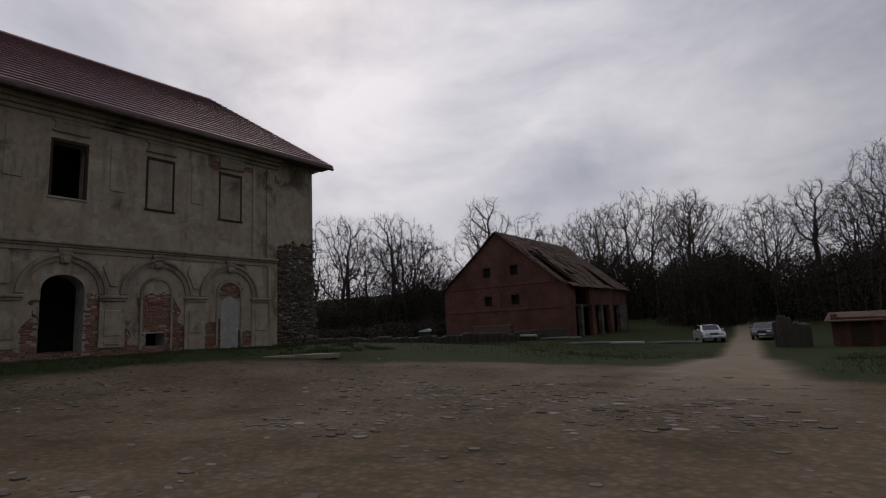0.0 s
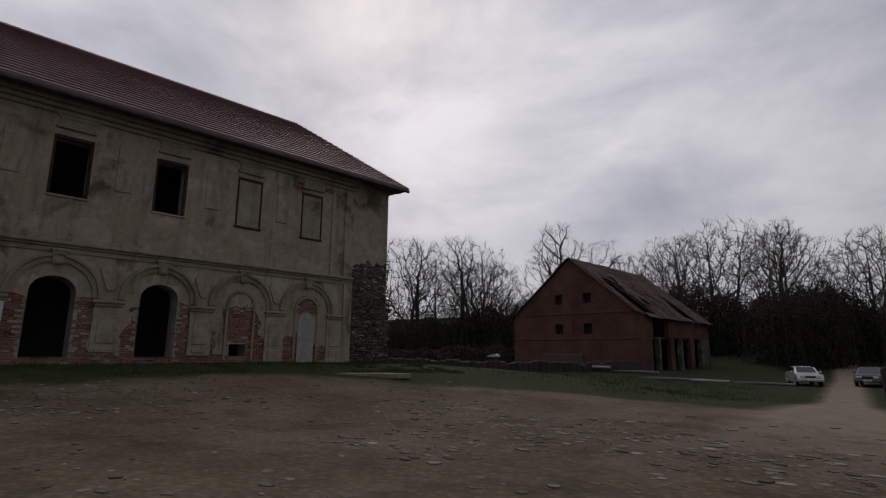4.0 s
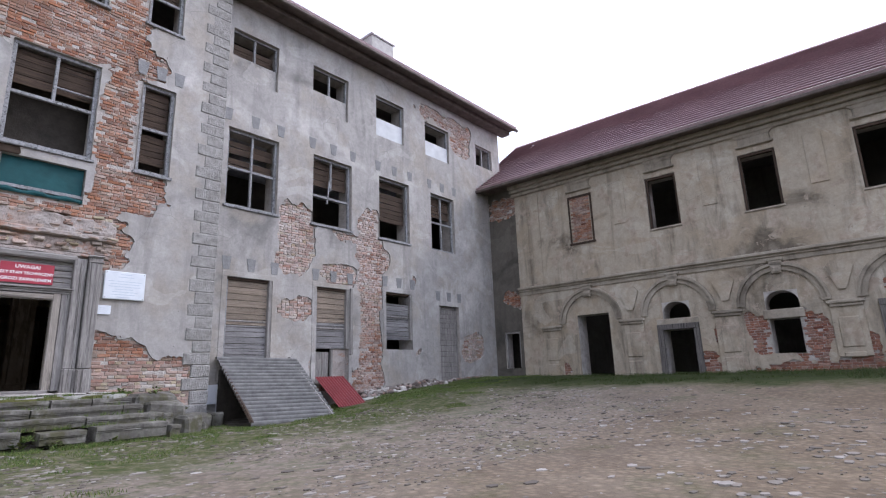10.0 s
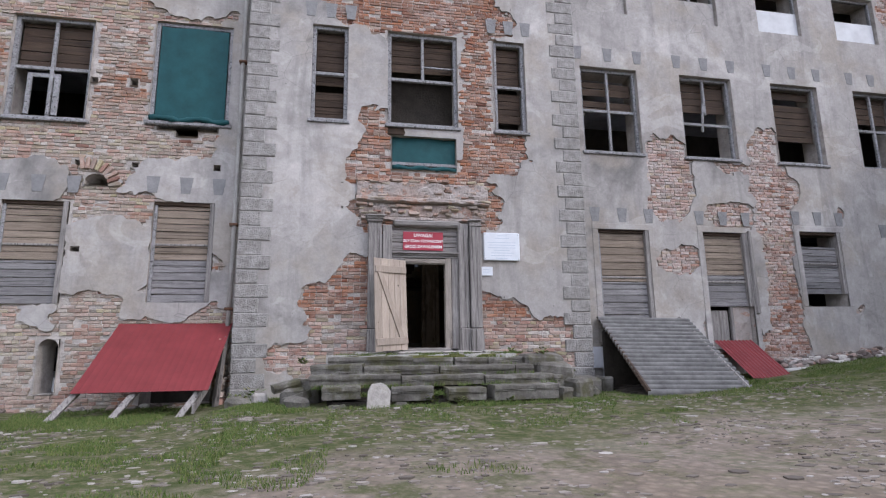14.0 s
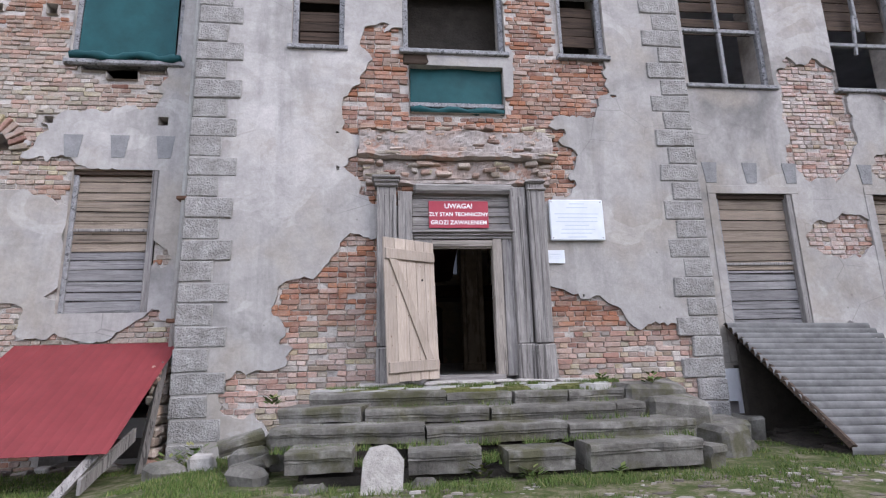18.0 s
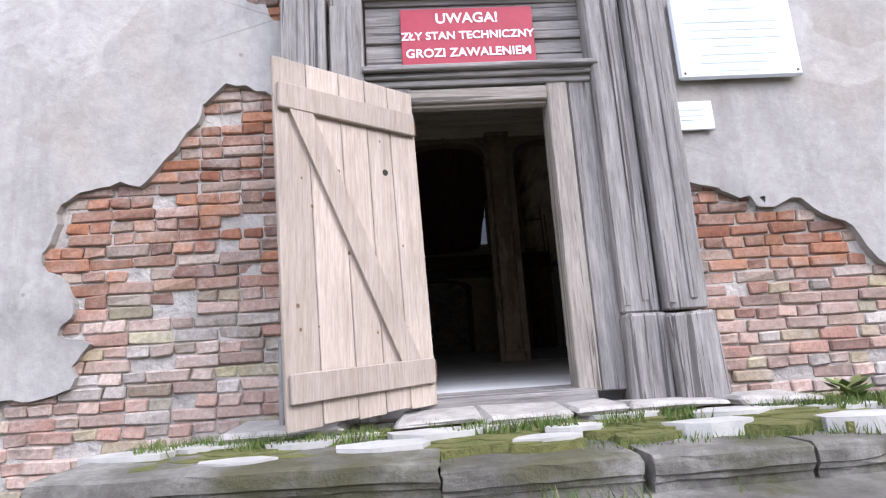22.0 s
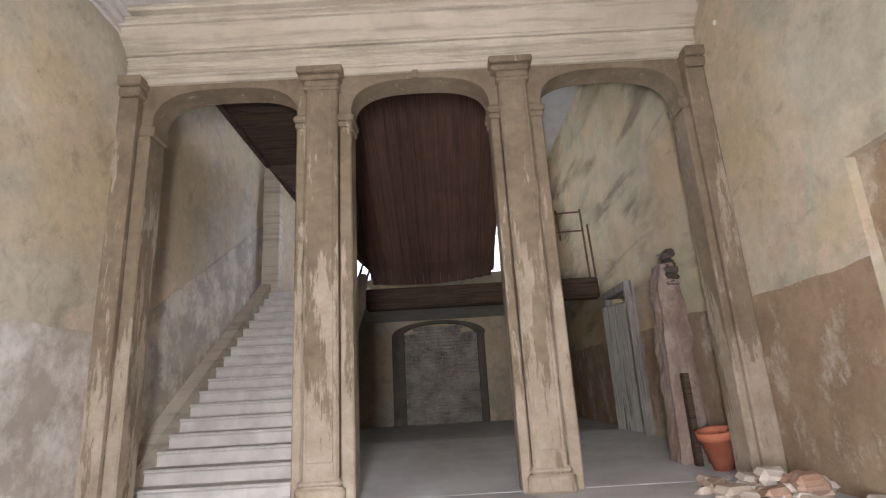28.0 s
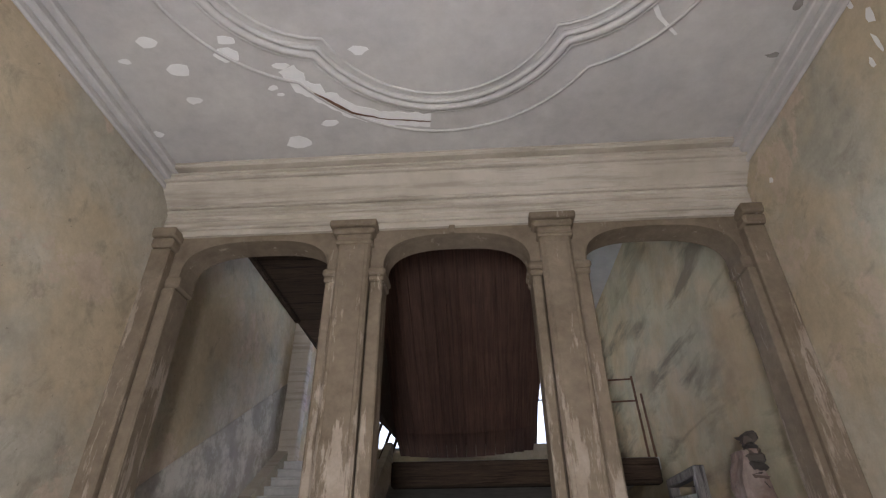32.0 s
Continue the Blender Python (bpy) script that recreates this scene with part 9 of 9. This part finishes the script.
car("silver saloon car parked on the grass by the lane", pose(8.0, -63.7, land(8.0, -63.7), 0, 0, -66), CAR_SILVER)
car("dark blue hatchback parked beside the lane", pose(4.35, -67.0, land(4.35, -67.0), 0, 0, -88), CAR_DARK)

# ---- ground cover ----
cob = Shape()
rg = random.Random(55)
for k in range(27000):
    x, y = rg.uniform(-12, 12), -2.6 - 24.4 * rg.random()
    bed = noise.noise((x * 0.2, y * 0.2, 1.0)) + 0.5 * noise.noise((x * 0.9, y * 0.9, 4.0))
    if rg.random() > 0.08 + 0.9 * smooth((bed + 0.05) / 0.5):
        continue
    s = 0.014 + 0.075 * rg.random() ** 3.2
    z, n_, turn = land(x, y), 6, rg.uniform(0, 6.28)
    cob.prism([(x + s * rg.uniform(0.6, 1.25) * math.cos(turn + 1.047 * q) * 1.3, y + s * rg.uniform(0.5, 1.1) * math.sin(turn + 1.047 * q)) for q in range(n_)], z - 0.04, z + 0.002 + s * rg.uniform(0.02, 0.2), "z")
for k in range(9000):
    # smaller flakes, close together, before the house
    x, y = rg.uniform(-9.5, 11), -2.3 - 7.5 * rg.random()
    if noise.noise((x * 0.5, y * 0.5, 8.0)) < -0.12:
        continue
    s, z, turn = 0.01 + 0.035 * rg.random() ** 2.5, land(x, y), rg.uniform(0, 6.28)
    cob.prism([(x + s * rg.uniform(0.6, 1.25) * math.cos(turn + 1.257 * q) * 1.4, y + s * rg.uniform(0.5, 1.1) * math.sin(turn + 1.257 * q)) for q in range(5)], z - 0.02, z + 0.003 + s * rg.uniform(0.1, 0.35), "z")
solid("yard_stones", cob, COBBLE, "loose flat stones and slate flakes in the trodden yard", "stones", kind="stuff")


def grass(label, areas, seed, count, height, paint=BLADE, least=0.02):
    rng = random.Random(seed)
    g = Shape()
    for k in range(count):
        x0, x1, y0, y1 = areas[k % len(areas)]
        x, y = rng.uniform(x0, x1), rng.uniform(y0, y1)
        if noise.noise((x * 0.8, y * 0.8, seed)) + 0.6 * noise.noise((x * 2.3, y * 2.3, seed)) < least or (y > -2.3 and -2.8 < x < 3.2 and rng.random() < 0.97):
            continue
        z, h, a = land(x, y), height * rng.uniform(0.4, 1.2), rng.uniform(0, 6.28)
        dx, dy = math.cos(a) * 0.007, math.sin(a) * 0.007
        lx, ly = rng.gauss(0, 0.4) * h, rng.gauss(0, 0.4) * h
        g.add([(x - dx, y - dy, z - 0.01), (x + dx, y + dy, z - 0.01), (x + lx, y + ly, z + h)], [(0, 1, 2)])
    me = bpy.data.meshes.new("grass")
    me.from_pydata(g.v, [], g.f)
    me.materials.append(paint)
    tagged(new("grass", me), label, "grass", kind="stuff")


grass("short green grass along the foot of the house", [(-12, -2.6, -1.9, 0.4), (2.6, 17, -1.9, 0.3), (-12, -2.6, -3.0, -1.0), (3, 17, -2.7, -1.0), (-12, -6, -5, -1)], 5, 110000, 0.05, BLADE, -0.12)
grass("thin worn grass among the yard stones", [(-11, 3, -4.8, -1.8), (-10, -2, -7.5, -3.5)], 15, 80000, 0.04, BLADE, 0.12)
grass("scattered clumps of grass in the bare yard", [(-9, 3, -9.0, -3.0), (-8, -1, -9.5, -5.0), (3, 12, -5.0, -2.5)], 25, 110000, 0.05, BLADE, 0.5)
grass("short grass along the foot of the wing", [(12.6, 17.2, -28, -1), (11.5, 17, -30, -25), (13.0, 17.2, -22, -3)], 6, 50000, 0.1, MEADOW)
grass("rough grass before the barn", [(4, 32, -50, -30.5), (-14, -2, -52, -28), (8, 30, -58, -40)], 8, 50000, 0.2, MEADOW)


def tufts(label, beds, seed, height):
    """Grass on the steps and between the stones: beds of (x0, x1, y0, y1, z, blades)."""
    rng = random.Random(seed)
    g = Shape()
    for x0, x1, y0, y1, z, count in beds:
        for k in range(count):
            x, y = rng.uniform(x0, x1), rng.uniform(y0, y1)
            if noise.noise((x * 3.0, y * 3.0, seed)) < -0.05:
                continue
            h, a = height * rng.uniform(0.4, 1.3), rng.uniform(0, 6.28)
            dx, dy = math.cos(a) * 0.005, math.sin(a) * 0.005
            lx, ly = rng.gauss(0, 0.5) * h, rng.gauss(0, 0.5) * h
            g.add([(x - dx, y - dy, z - 0.02), (x + dx, y + dy, z - 0.02), (x + lx, y + ly, z + h)], [(0, 1, 2)])
    me = bpy.data.meshes.new("grass")
    me.from_pydata(g.v, [], g.f)
    me.materials.append(BLADE)
    tagged(new("grass", me), label, "grass", kind="stuff")


tufts("short grass and moss on the landing before the door", [(-1.9, 2.1, -0.62, -0.32, 1.0, 3800), (-1.9, 1.9, -0.95, -0.6, 0.92, 3000), (1.3, 2.2, -0.5, -0.1, 1.0, 1200), (-2.0, -1.4, -0.5, -0.1, 0.98, 500)], 91, 0.045)
tufts("tufts of grass in the joints of the steps", [(-2.1, 1.9, -1.2, -1.14, 0.78, 400), (-2.2, 2.0, -1.58, -1.5, 0.62, 500), (-2.4, 2.3, -1.98, -1.9, 0.44, 1200), (-1.5, -1.0, -2.35, -1.95, 0.3, 1200), (-3.0, 3.1, -2.75, -2.3, 0.12, 6500), (-0.2, 0.07, -2.3, -1.95, 0.3, 700)], 92, 0.07)


def weed(x, y, z, seed, size):
    rng = random.Random(seed)
    g = Shape()
    for k in range(26):
        a, r = rng.uniform(0, 6.28), size * rng.uniform(0.3, 1.0)
        c = Vector((r * math.cos(a), r * math.sin(a), size * rng.uniform(0.1, 0.9)))
        u, w = Vector((math.cos(a), math.sin(a), 0.5)) * 0.05, Vector((-math.sin(a), math.cos(a), 0)) * 0.028
        g.add([tuple(c - u), tuple(c + w), tuple(c + u), tuple(c - w)], [(0, 1, 2, 3)])
        if k % 3 == 0:
            g.add([(0, 0, 0), (0.008, 0, 0), tuple(c)], [(0, 1, 2)])
    ob = thing("weed", "small leafy weed growing between the stones", "weed", pose(x, y, z), "weeds")
    part("leaves", g, BLADE, ob)


for k, (x, y, z, s) in enumerate(((-0.2, -2.2, 0.15, 0.16), (0.7, -1.75, 0.35, 0.14), (1.5, -1.6, 0.4, 0.14), (-1.2, -2.2, 0.15, 0.12), (2.6, -0.5, 0.95, 0.18), (1.9, -0.4, 1.02, 0.1), (-3.6, -0.35, 0.1, 0.3), (-2.6, -0.7, 0.85, 0.12), (0.3, -2.3, 0.12, 0.15), (1.2, -2.35, 0.1, 0.16), (3.3, -0.3, 0.5, 0.16), (-3.9, -0.4, 0.1, 0.2), (11.5, 0.1, 0.5, 0.25), (12.6, 0.15, 0.5, 0.22))):
    weed(x, y, z, k, s)
